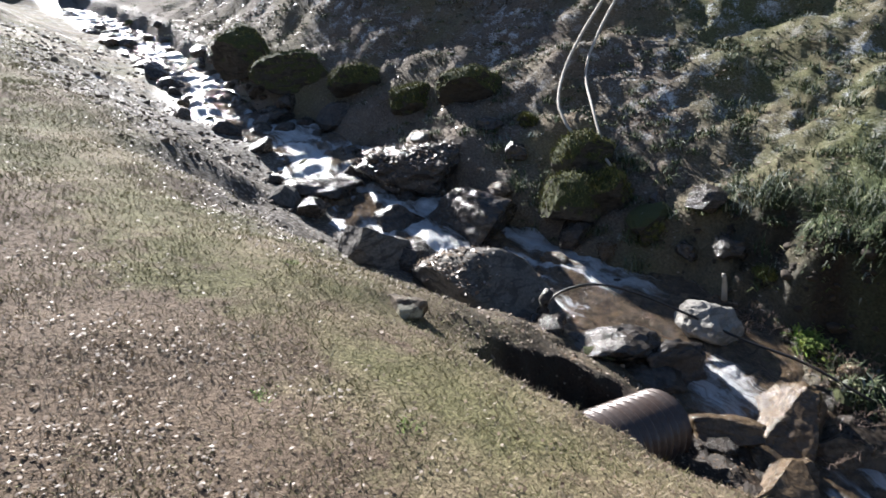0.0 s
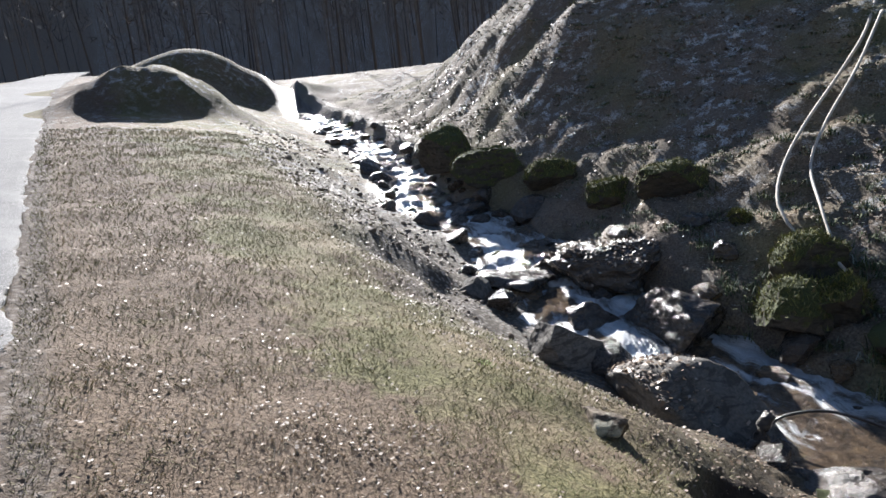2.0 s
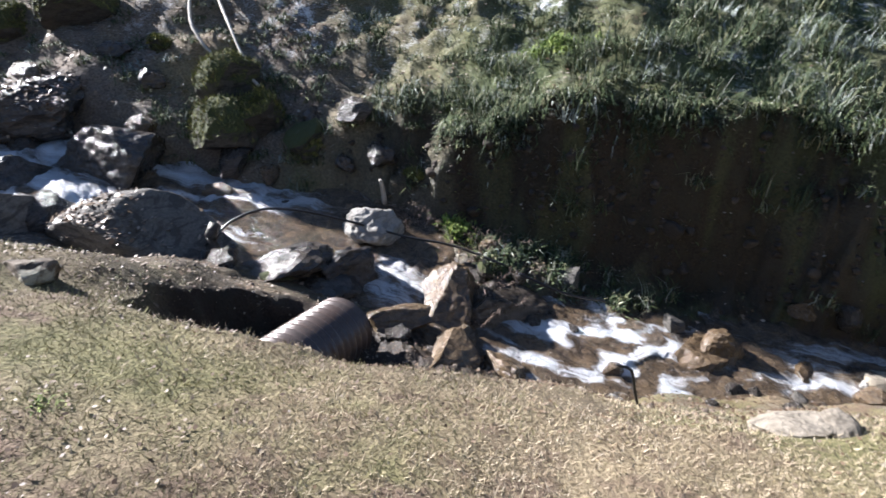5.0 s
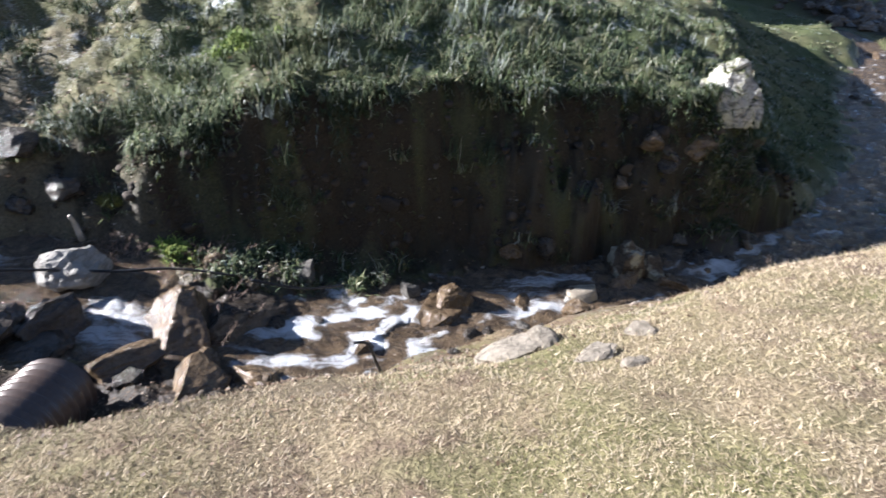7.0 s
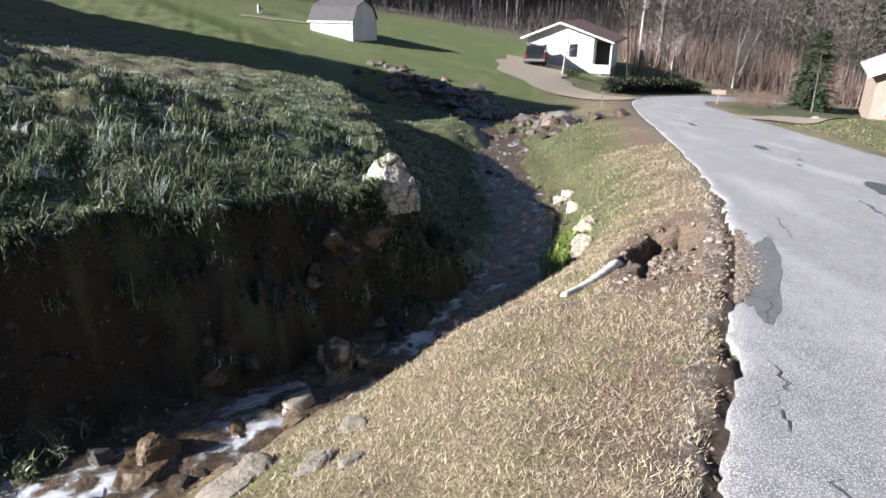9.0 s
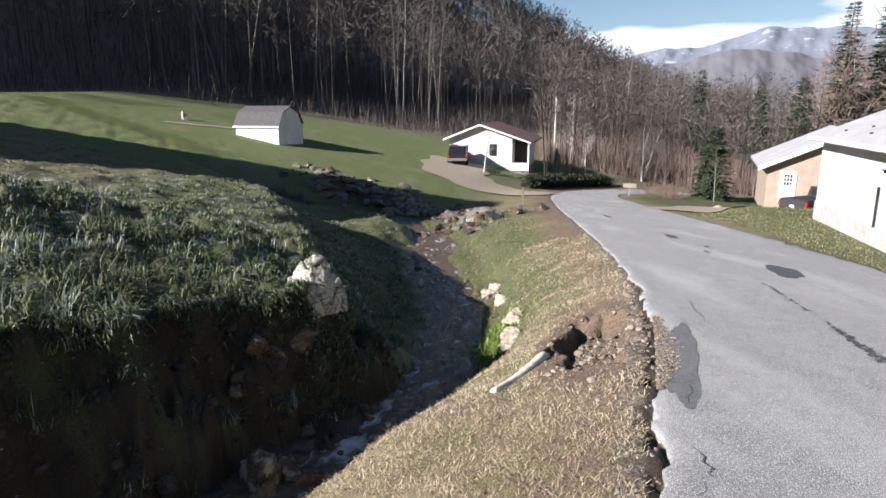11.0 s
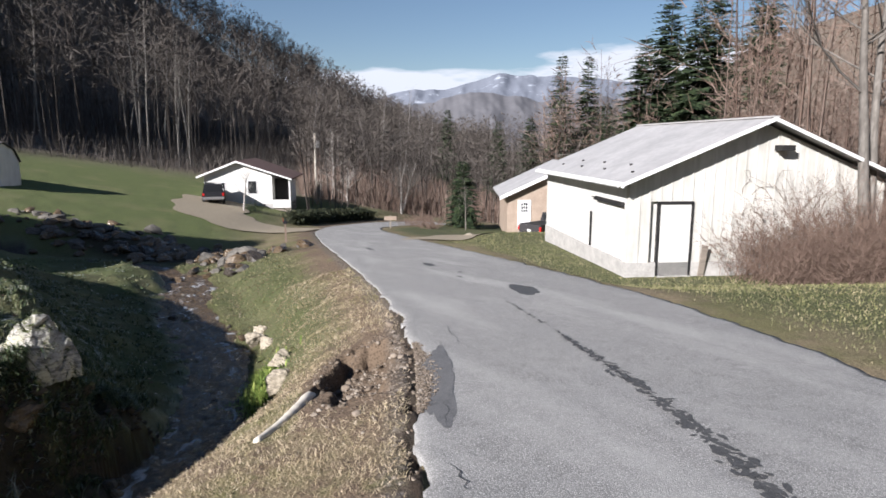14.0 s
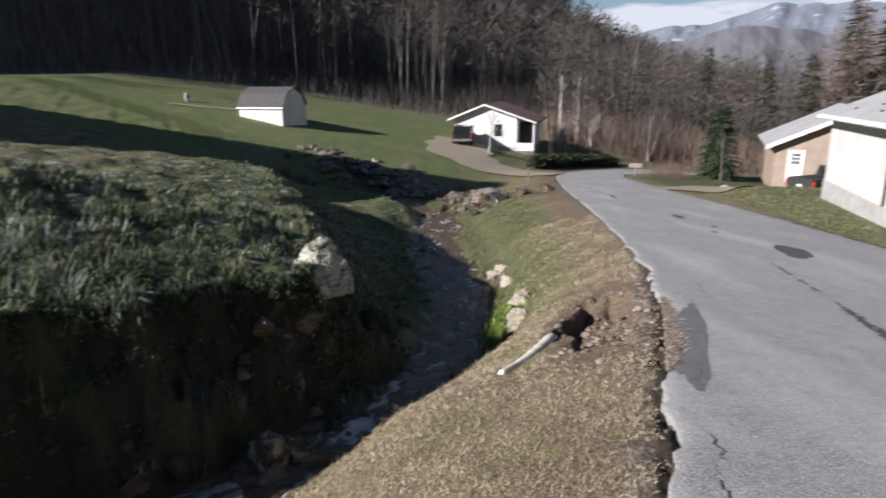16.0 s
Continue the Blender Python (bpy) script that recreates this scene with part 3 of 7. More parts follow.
drop = np.array([-0.11, -0.012, 0.0, 0.004, *(0.03 * np.sin(np.linspace(0.3, 2.84, 9))), 0.0, -0.01, -0.10])
shift = np.where(np.arange(len(lanes)) < 4, 1.0, 0.0)[None, :] * (ragged + bite)[:, None] - np.where(np.arange(len(lanes)) > 12, 1.0, 0.0)[None, :] * ragged[::-1, None]
KX = road_fine[:, :1] + rnx[:, None] * (lanes[None] + shift)
KY = road_fine[:, 1:2] + rny[:, None] * (lanes[None] + shift)
KZ = road_fine[:, 2:3] + drop[None] + 0.006 * waves(KX, KY, 1.5, 43)
road_mesh = mesh_grid("road", KX, KY, KZ)
road_mesh.materials.append(M_ASPHALT)
road = tagged(new("road", road_mesh), "narrow worn grey asphalt road with a crumbling edge", "road", kind="structure")


def road_height(x, y):
    row, d, _ = nearest(ROAD, np.array([x]), np.array([y]))
    return float(row[0, 2] + np.interp(d[0], lanes[2:-2], drop[2:-2]) + 0.006 * waves(np.array([x]), np.array([y]), 1.5, 43)[0])


# dark marks on the asphalt
def blot(bm, x, y, rx, ry, turn, seed, lift=0.012, rows=14, lobes=1.0):
    rng = random.Random(seed)
    ph = [rng.uniform(0, 6.28) for _ in range(4)]
    ring = []
    for k in range(rows * 2):
        a = k / (rows * 2) * 2 * math.pi
        s = 1 + lobes * 0.22 * math.sin(2 * a + ph[0]) + lobes * 0.14 * math.sin(3 * a + ph[1]) + 0.07 * math.sin(5 * a + ph[2]) + 0.04 * math.sin(9 * a + ph[3]) + 0.03 * math.sin(14 * a + ph[1]) + 0.02 * math.sin(23 * a + ph[2])
        px, py = rx * s * math.cos(a), ry * s * math.sin(a)
        c_, s_ = math.cos(turn), math.sin(turn)
        wx, wy = x + c_ * px - s_ * py, y + s_ * px + c_ * py
        ring.append(bm.verts.new((wx, wy, road_height(wx, wy) + lift)))
    bm.faces.new(ring)


M_TAR = simple("dark_wet_tar", (0.05, 0.05, 0.052), (0.115, 0.115, 0.115), 90, 0.7, 0.5)
M_DARK_BLOT = simple("darker_asphalt", (0.10, 0.099, 0.10), (0.21, 0.207, 0.205), 90, 0.75, 0.5)
bm = bmesh.new()
rng = random.Random(5)
dash = spline([(1.2, -2.95), (1.9, -3.2), (2.78, -3.47), (4.03, -3.9), (5.55, -4.34), (7.38, -4.8), (8.3, -5.0), (8.95, -5.17)], 0.045)
for k in range(len(dash)):
    x, y = dash[k]
    thick = 0.105 * min(1.0, max(0.12, (7.6 - x) / 5.0))
    for j in range(1 + int(thick / 0.026)):
        if rng.random() < (0.72 if x < 6.6 else 0.42):
            blot(bm, x + rng.gauss(0, 0.03), y + rng.gauss(0, thick * 0.55), rng.uniform(0.022, 0.065), rng.uniform(0.009, 0.022) + thick * 0.06, -0.28 + rng.gauss(0, 0.65), k * 7 + j, 0.006 + 0.0005 * ((k + 3 * j) % 9), 6)
tagged(part("tar_marks", bm, M_TAR), "broken line of dark marks on the grey asphalt", "road mark", kind="stuff")
for name, label, args in (("wet_stain", "dark lobed blot beside the broken road edge", (5.50, -2.58, 1.06, 0.17, -0.37, 3)),
                          ("repair_patch", "dark oval repair patch on the asphalt", (10.1, -6.1, 0.62, 0.26, -0.3, 8)),
                          ("repair_patch", "small dark repair spot on the asphalt", (15.4, -6.3, 0.5, 0.12, -0.1, 9)),
                          ("repair_patch", "small dark repair spot on the asphalt", (22, -6.6, 0.7, 0.1, -0.1, 12)),
                          ("repair_patch", "small dark repair spot on the asphalt", (12.5, -5.9, 0.14, 0.05, -0.1, 14)),
                          ("repair_patch", "small dark repair spot on the asphalt", (13.4, -6.3, 0.2, 0.05, -0.5, 15))):
    bm = bmesh.new()
    blot(bm, *args, 0.0035, 44, 0.6)
    tagged(part(name, bm, M_DARK_BLOT if name == "wet_stain" else M_TAR), label, "road mark")
# cracks
for k, (x0, y0, x1, y1) in enumerate([(2.9, -1.72, 3.25, -1.78), (3.3, -1.85, 3.75, -1.98), (2.35, -1.75, 2.65, -1.72), (6.7, -3.35, 7.9, -3.6), (4.4, -2.2, 4.9, -2.42)]):
    rng = random.Random(k)
    bm = bmesh.new()
    last = None
    for j in range(9):
        u = j / 8
        x, y = x0 + (x1 - x0) * u + rng.gauss(0, 0.02), y0 + (y1 - y0) * u + rng.gauss(0, 0.025)
        w = 0.006 * math.sin(math.pi * min(max(u, 0.08), 0.92))
        z = road_height(x, y) + 0.007
        pair = [bm.verts.new((x, y - w, z)), bm.verts.new((x, y + w, z))]
        if last:
            bm.faces.new((last[0], pair[0], pair[1], last[1]))
        last = pair
    tagged(part("crack", bm, M_TAR), "thin dark crack in the grey asphalt", "crack", group="cracks in the road")

# creek water: level falls in steps, foam where it falls
water_line = spline(CREEK[::5], 0.05)
water_line = water_line[(water_line[:, 1] < 26) & (water_line[:, 0] < 36)]
wnx, wny = along_line(water_line)
warc = np.concatenate([[0], np.cumsum(np.hypot(*np.diff(water_line[:, :2], axis=0).T))])
side = np.linspace(-1.5, 1.5, 34)
WX = water_line[:, :1] + wnx[:, None] * side[None] * water_line[:, 3:4]
WY = water_line[:, 1:2] + wny[:, None] * side[None] * water_line[:, 3:4]
pace = np.repeat(warc[:, None], len(side), 1) + 0.25 * waves(WX, WY, 1.2, 51)
upper = ramp(WY, 5.9, 6.6)
step_len = 0.95
frac = pace / step_len - np.floor(pace / step_len)
fall_here = ramp(frac, 0.72, 1.0)
lift = 0.065 * (frac - fall_here * 1.0 - 0.1)
pool = ramp(WY, 5.0, 5.5) * ramp(6.7 - WY, 0, 0.4) * ramp(WX, 0.6, 1.2)
chop = 0.018 * waves(WX, WY, 0.45, 52, 3) + 0.010 * waves(WX, WY, 0.16, 53, 2)
WZ = water_line[:, 2:3] + 0.02 + 0.03 * upper + lift * (1 - pool) * (0.25 + 0.75 * upper) * 1.6 + chop * (1 - 0.7 * pool)
across = side[None] * water_line[:, 3:4] + 0.10 * np.sin(pace * 2.3) + 0.05 * waves(WX, WY, 0.5, 58)
ribbon = waves(across, pace * 0.16, 0.62, 57, 3)
foam = upper * (0.47 + 0.40 * fall_here + 0.60 * ribbon)
rapids = np.exp(-(((WX - 3.8) / 1.3) ** 2 + ((WY - 3.2) / 0.9) ** 2)) * (0.42 + 0.85 * waves(across, pace * 0.35, 0.34, 59, 3))
spout = np.exp(-(((WX - 2.38) / 0.36) ** 2 + ((WY - 4.8) / 0.5) ** 2)) * (0.72 + 0.3 * waves(across, pace * 0.3, 0.3, 61, 3))
swirl = np.exp(-(((WX - 1.15) / 0.5) ** 2 + ((WY - 6.1) / 0.4) ** 2)) * (0.62 + 0.3 * waves(across, pace * 0.3, 0.3, 62, 3))
lower = (0.02 + 0.35 * fall_here + 0.40 * waves(across, pace * 0.25, 0.45, 60, 3)) * ramp(3.0 - WY, 0, 1) + 0.30 * np.exp(-(((WX - 5.6) / 0.5) ** 2 + ((WY - 2.2) / 0.4) ** 2)) + 0.55 * np.exp(-(((WX - 7.9) / 0.6) ** 2 + ((WY - 0.6) / 0.35) ** 2))
water_mesh = mesh_grid("water", WX, WY, WZ)
for key, value in (("across", across), ("along", pace)):
    water_mesh.attributes.new(key, "FLOAT", "POINT").data.foreach_set("value", value.astype(np.float32).ravel())
float_attribute(water_mesh, "foam", foam + rapids + spout + swirl + lower + 0.12 - 0.25 * pool)
water_mesh.materials.append(M_WATER)
water = tagged(new("water", water_mesh), "shallow clear creek with white foam over brown stones", "water", kind="structure")


# ---- rocks ----
def rock_bmesh(sx, sy, sz, seed, facets=9, rough=0.12, detail=4):
    """A stone: a ball cut by random planes, with a little roughness."""
    rng = random.Random(seed)
    bm = bmesh.new()
    bmesh.ops.create_icosphere(bm, subdivisions=detail, radius=1.0)
    planes = []
    for _ in range(facets):
        n = Vector((rng.gauss(0, 1), rng.gauss(0, 1), rng.gauss(0, 0.8))).normalized()
        planes.append((n, rng.uniform(0.42, 0.78)))
    off = Vector((seed * 3.7, seed * 1.3, seed * 0.7))
    for v in bm.verts:
        p = v.co.copy()
        for n, d in planes:
            over = p.dot(n) - d
            if over > 0:
                p -= n * over * 0.97
        p *= 1 + 1.5 * rough * noise.fractal(p * 1.8 + off, 0.9, 2.0, 5) + rough * 0.5 * noise.noise(p * 7 + off)
        v.co = Vector((p.x * sx, p.y * sy, p.z * sz)) * 0.70
    return bm


def rock(name, label, x, y, z, sx, sy, sz, material, seed, turn=0.0, tilt=0.0, group="", facets=9, rough=0.12, detail=4, category="rock"):
    ob = part(name, rock_bmesh(sx, sy, sz, seed, facets, rough, detail), material)
    for p in ob.data.polygons:
        p.use_smooth = sx * sy > 0.02 and rough < 0.06
    ob.matrix_world = pose(x, y, z, tilt, tilt * 0.6, turn)
    return tagged(ob, label, category, group)


def at_rock(label, x, y, w, d, h, material, seed, turn=0, sink=0.3, name="rock", tilt=0, **more):
    return rock(name, label, x, y, gz(x, y) + h * (0.5 - sink), w, d, h, material, seed, turn, tilt, **more)


# stones by name, from the source downwards
at_rock("large rock capped with green moss beside the upper fall", -4.35, 14.1, 0.95, 0.9, 0.95, M_ROCK_MOSS, 2, 20, name="mossy_rock", facets=3, rough=0.10, sink=0.2)
at_rock("long mossy boulder on the creek's far bank", -3.1, 12.9, 1.15, 0.7, 0.62, M_ROCK_MOSS, 3, 10, name="mossy_rock", facets=4, rough=0.12, sink=0.25)
at_rock("mossy boulder on the far bank", -1.75, 12.2, 0.75, 0.5, 0.5, M_ROCK_MOSS, 4, 0, name="mossy_rock", facets=4, sink=0.25)
at_rock("mossy boulder on the far bank", -0.7, 11.2, 0.7, 0.5, 0.45, M_ROCK_MOSS, 5, 0, name="mossy_rock", facets=4, sink=0.25)
at_rock("mossy ledge above the creek", 0.35, 10.6, 0.85, 0.6, 0.5, M_ROCK_MOSS, 6, -15, name="mossy_rock", facets=4, sink=0.25)
at_rock("wet dark slab in the stream", -3.55, 12.35, 1.2, 0.7, 0.42, M_ROCK_DARK, 7, 15)
at_rock("dark angular slab at the stream's edge", -1.95, 9.0, 1.05, 0.7, 0.5, M_ROCK_DARK, 8, 25)
at_rock("wet dark rock splitting the stream", -1.45, 9.75, 0.95, 0.7, 0.55, M_ROCK_DARK, 9, 0)
at_rock("broad dark rock mass with leaves on it", -0.45, 9.25, 1.7, 0.9, 0.62, M_ROCK_DARK, 10, -10)
at_rock("dark wet rock with a pale streaked face", 0.22, 8.05, 1.35, 1.0, 0.85, M_ROCK_DARK, 11, -20, rough=0.08, detail=5)
at_rock("low dark rock below the falls", -0.75, 8.05, 0.85, 0.6, 0.42, M_ROCK_DARK, 12, 30)
at_rock("squared grey stone at the lawn's edge", -1.0, 6.75, 0.66, 0.5, 0.62, M_ROCK_GREY, 14, 35, facets=9, rough=0.06, detail=5)
at_rock("big grey boulder covered with fallen leaves", 0.28, 6.05, 1.35, 0.9, 0.86, M_ROCK_GREY, 15, -25, facets=6, sink=0.38, name="boulder", detail=5, rough=0.05)
at_rock("small brown stone lying in the grass", -0.36, 3.72, 0.27, 0.2, 0.17, M_ROCK_LICHEN_BROWN, 16, -30, sink=0.42, rough=0.06)
at_rock("mossy green stump of rock at the creek's edge", 1.5, 7.75, 0.62, 0.55, 0.6, M_ROCK_MOSS, 17, 0, name="mossy_rock", facets=2, rough=0.08)
at_rock("mossy knob on the far bank", 1.78, 8.3, 0.58, 0.5, 0.55, M_ROCK_MOSS, 18, 0, name="mossy_rock", facets=2, rough=0.08)
at_rock("dark mossy rock face below the poles", 2.0, 7.7, 0.52, 0.46, 0.6, M_ROCK_MOSS, 19, 20, name="mossy_rock")
at_rock("pale sunlit rock at the pool's edge", 2.66, 5.66, 0.62, 0.52, 0.5, M_ROCK_PALE, 20, -20, detail=5, sink=0.25, facets=9, rough=0.09)
at_rock("dark ledge rock under the pool", 1.35, 5.2, 0.75, 0.5, 0.32, M_ROCK_DARK, 21, 0)
at_rock("dark ledge rock under the pool", 1.75, 5.0, 0.6, 0.45, 0.34, M_ROCK_DARK, 22, 0)
at_rock("dark ledge rock beside the spout", 2.05, 5.05, 0.6, 0.45, 0.42, M_ROCK_DARK, 23, 15)
at_rock("flat brown slab in the creek", 2.12, 4.16, 0.6, 0.3, 0.2, M_ROCK_BROWN, 24, -15, rough=0.08, facets=9)
at_rock("wet brown boulder below the spout", 2.72, 4.28, 0.72, 0.58, 0.62, M_ROCK_BROWN, 25, 40, rough=0.09, facets=9, detail=5)
at_rock("dark boulder hung with twigs between the falls", 3.2, 4.12, 0.85, 0.65, 0.70, M_ROCK_DARK, 26, 0, rough=0.07, facets=7, detail=5)
at_rock("low brown rock in the creek bed", 2.35, 3.55, 0.6, 0.42, 0.24, M_ROCK_BROWN, 27, 30, rough=0.06)
at_rock("low brown rock in the creek bed", 2.75, 3.3, 0.55, 0.4, 0.26, M_ROCK_BROWN, 28, 60)
at_rock("angular brown stone in the creek", 4.97, 2.72, 0.40, 0.34, 0.42, M_ROCK_BROWN, 29, 20)
at_rock("flat wet brown stones", 4.6, 2.85, 0.62, 0.4, 0.32, M_ROCK_BROWN, 30, 0)
at_rock("rounded pale stone at the water's edge", 6.05, 1.75, 0.36, 0.30, 0.34, M_ROCK_TAN, 31, 0, rough=0.05)
at_rock("small pale stone beside a rounded one", 5.8, 1.82, 0.2, 0.16, 0.24, M_ROCK_PALE, 32, 20)
at_rock("blocky brown stone with lichen in the creek", 6.85, 1.55, 0.50, 0.44, 0.56, M_ROCK_LICHEN_BROWN, 33, 15, tilt=12)
at_rock("leaning brown slab in the creek", 7.05, 1.32, 0.50, 0.26, 0.36, M_ROCK_LICHEN_BROWN, 34, 60, tilt=25)
at_rock("dark brown stone in the creek", 6.6, 1.42, 0.40, 0.34, 0.26, M_ROCK_BROWN, 52, 10)
at_rock("dark brown stone in the creek", 6.95, 1.02, 0.42, 0.3, 0.24, M_ROCK_BROWN, 53, 70)
at_rock("flat layered slab in the dry grass", 2.96, 1.10, 0.42, 0.24, 0.11, M_ROCK_SLAB, 35, -30, sink=0.42, tilt=-14, facets=6, rough=0.07)
at_rock("broken end of a layered slab", 3.13, 0.98, 0.22, 0.18, 0.10, M_ROCK_SLAB, 135, 20, sink=0.42, tilt=-16, facets=6, rough=0.07)
at_rock("flat grey slab sunk in the dry grass", 2.98, 0.62, 0.28, 0.17, 0.06, M_ROCK_SLAB, 36, -30, tilt=-14, sink=0.72)
at_rock("flat pale slab sunk in the dry grass", 3.42, 0.46, 0.24, 0.16, 0.06, M_ROCK_SLAB, 37, -10, tilt=-14, sink=0.72)
at_rock("flat pale stone sunk in the dry grass", 2.95, 0.36, 0.18, 0.12, 0.05, M_ROCK_SLAB, 38, 10, tilt=-12, sink=0.65)
at_rock("small tan stone on the bank", 4.2, 1.75, 0.22, 0.16, 0.10, M_ROCK_TAN, 39, 0, rough=0.07)
at_rock("wet brown stone in the stream", 5.5, 2.2, 0.36, 0.28, 0.22, M_ROCK_BROWN, 40, 0, rough=0.07)
at_rock("pale stone at the grass edge", 7.9, -0.1, 0.4, 0.3, 0.16, M_ROCK_TAN, 41, 0)
at_rock("pale stone on the green bank", 14.9, -1.85, 0.6, 0.45, 0.36, M_ROCK_TAN, 43, 0, sink=0.46)
at_rock("pale stone on the green bank", 15.4, -2.0, 0.5, 0.4, 0.3, M_ROCK_TAN, 44, 50, sink=0.46)
at_rock("white stone on the green bank", 14.3, -2.0, 0.4, 0.35, 0.3, M_ROCK_TAN, 45, 20, sink=0.46)
at_rock("pale stone on the green bank", 11.4, -1.95, 0.5, 0.35, 0.3, M_ROCK_TAN, 46, 20, sink=0.46)
at_rock("pale stone on the green bank", 10.2, -1.75, 0.45, 0.35, 0.35, M_ROCK_TAN, 47, 70, sink=0.46)
for k, (x, y, s) in enumerate([(2.35, 7.0, 0.5), (2.7, 6.75, 0.42), (3.05, 6.5, 0.55), (3.3, 6.05, 0.36), (2.55, 7.5, 0.45), (0.95, 8.9, 0.5), (1.2, 9.4, 0.42), (0.6, 9.7, 0.5), (-2.6, 11.7, 0.5), (-3.9, 13.5, 0.5)]):
    at_rock("dark mossy stone at the foot of the hillside", x, y, s * 0.62, s * 0.52, s * 0.42, M_ROCK_DARK if k % 3 else M_ROCK_MOSS, 160 + k, 50 * k, facets=7, detail=3, rough=0.16, name="bank_rock" if k % 3 else "mossy_rock")
# the pointed rock on the far bank
def standing_rock(x, y, z0, h, half):
    """A chisel-topped block: stacked uneven rings, roughened, with split faces."""
    rng_ = random.Random(12)
    bm = bmesh.new()
    corners = [(0.0, 1.0), (0.7, 0.84), (1.35, 1.02), (2.2, 0.80), (2.9, 1.05), (3.75, 0.86), (4.5, 1.0), (5.4, 0.82)]
    levels = [(0.0, 1.02, 0.0), (0.22, 1.0, 0.0), (0.42, 0.94, 0.02), (0.58, 0.82, 0.03), (0.72, 0.66, 0.02), (0.84, 0.50, -0.02), (0.93, 0.34, -0.05), (1.0, 0.16, -0.06)]
    rings = []
    for u, k, dx in levels:
        rings.append([bm.verts.new((half * (k * r_ * math.cos(a) + dx) * (1 + rng_.uniform(-0.05, 0.05)), half * 0.74 * k * r_ * math.sin(a), h * u + rng_.uniform(-0.03, 0.03) * h * (0.3 + k))) for a, r_ in corners])
    for low, high in zip(rings, rings[1:]):
        for k in range(len(corners)):
            bm.faces.new((low[k], low[(k + 1) % 8], high[(k + 1) % 8], high[k]))
    bm.faces.new(rings[-1])
    bm.faces.new(rings[0][::-1])
    bmesh.ops.triangulate(bm, faces=bm.faces[:])
    bmesh.ops.subdivide_edges(bm, edges=bm.edges[:], cuts=3, use_grid_fill=True)
    bmesh.ops.subdivide_edges(bm, edges=bm.edges[:], cuts=1, use_grid_fill=True)
    bm.normal_update()
    for v in bm.verts:
        p = Vector((v.co.x * 2.6, v.co.y * 2.6, v.co.z * 1.5))
        crag = noise.fractal(p * 1.6, 0.8, 2.1, 6)
        split = abs(noise.noise(Vector((p.x * 1.6 + p.z * 0.5, p.y * 1.6, p.z * 0.35)) * 1.5))
        v.co += v.normal * (0.026 * crag - 0.035 * max(0.0, 0.12 - split) / 0.12)
    ob = part("standing_rock", bm, M_ROCK_LICHEN)
    ob.matrix_world = pose(x, y, z0, 0, 0, 100)
    return tagged(ob, "tall pointed white rock with lichen on the bank top", "rock")


standing_rock(8.84, 1.2, -1.21, 0.82, 0.42)
# stones bedded in the far bank's face
for k, (x, y, z, s) in enumerate([(7.75, 1.75, -1.25, 0.3), (8.05, 1.65, -1.5, 0.36), (8.3, 1.5, -1.75, 0.4), (7.9, 1.7, -1.9, 0.28), (8.5, 1.3, -1.45, 0.5), (8.7, 1.15, -1.9, 0.45), (7.4, 1.95, -1.7, 0.22)]):
    rock("bank_stone", "brown stone bedded in the earth bank", x, y, z, s, s * 0.9, s * 0.6, M_ROCK_BROWN, 150 + k, 40 * k, 10, "stones in the bank", detail=3)

# wet stones that fill the upper stream
rng = random.Random(77)
pool_of = [rock_bmesh(1, 1, 1, 200 + k, 8, 0.12, 2) for k in range(8)]
stone_meshes = []
for k, b in enumerate(pool_of):
    me = bpy.data.meshes.new("creek_stone")
    b.to_mesh(me)
    b.free()
    me.materials.append([M_ROCK_DARK, M_ROCK_DARK, M_ROCK_BROWN, M_ROCK_DARK, M_ROCK_MOSS, M_ROCK_GREY, M_ROCK_DARK, M_ROCK_BROWN][k])
    stone_meshes.append(me)
STONE_LABELS = ["wet dark stone in the creek", "wet black stone in the creek", "wet brown stone in the creek", "dark broken stone in the creek", "mossy stone in the creek",
                "grey stone in the creek", "dark angular stone in the creek", "brown broken stone in the creek"]
cx = CREEK[(CREEK[:, 1] < 22) & (CREEK[:, 0] < 24)]
placed = []
for _ in range(2200):
    if len(placed) >= 250:
        break
    row = cx[rng.randrange(len(cx))]
    lateral = rng.choice([-1, 1]) * rng.uniform(0.1, 1.45) * row[3]
    k = rng.randrange(8)
    x, y = row[0] + rng.uniform(-0.3, 0.3) + lateral * 0.75, row[1] + rng.uniform(-0.3, 0.3) + lateral * 0.6
    s = rng.uniform(0.14, 0.48) if y > 6.6 else rng.uniform(0.08, 0.26)
    if 5.4 < y < 6.4 and 0.9 < x < 2.9 and rng.random() < 0.8:
        continue
    if x > 9 and rng.random() < 0.75:
        continue
    if y > 6.6 and abs(lateral) < 0.55 * row[3] and rng.random() < 0.75:
        continue
    if any((x - a) ** 2 + (y - b) ** 2 < (0.42 * (s + r)) ** 2 for a, b, r in placed):
        continue
    placed.append((x, y, s))
    ob = new("creek_stone", stone_meshes[k])
    ob.matrix_world = pose(x, y, max(gz(x, y), row[2] - 0.08) + s * 0.12, rng.uniform(-25, 25), rng.uniform(-25, 25), rng.uniform(0, 360)) @ Matrix.Diagonal((s * rng.uniform(0.9, 1.5), s, s * rng.uniform(0.6, 0.95), 1))
    tagged(ob, STONE_LABELS[k], "stone", "stones in the creek")


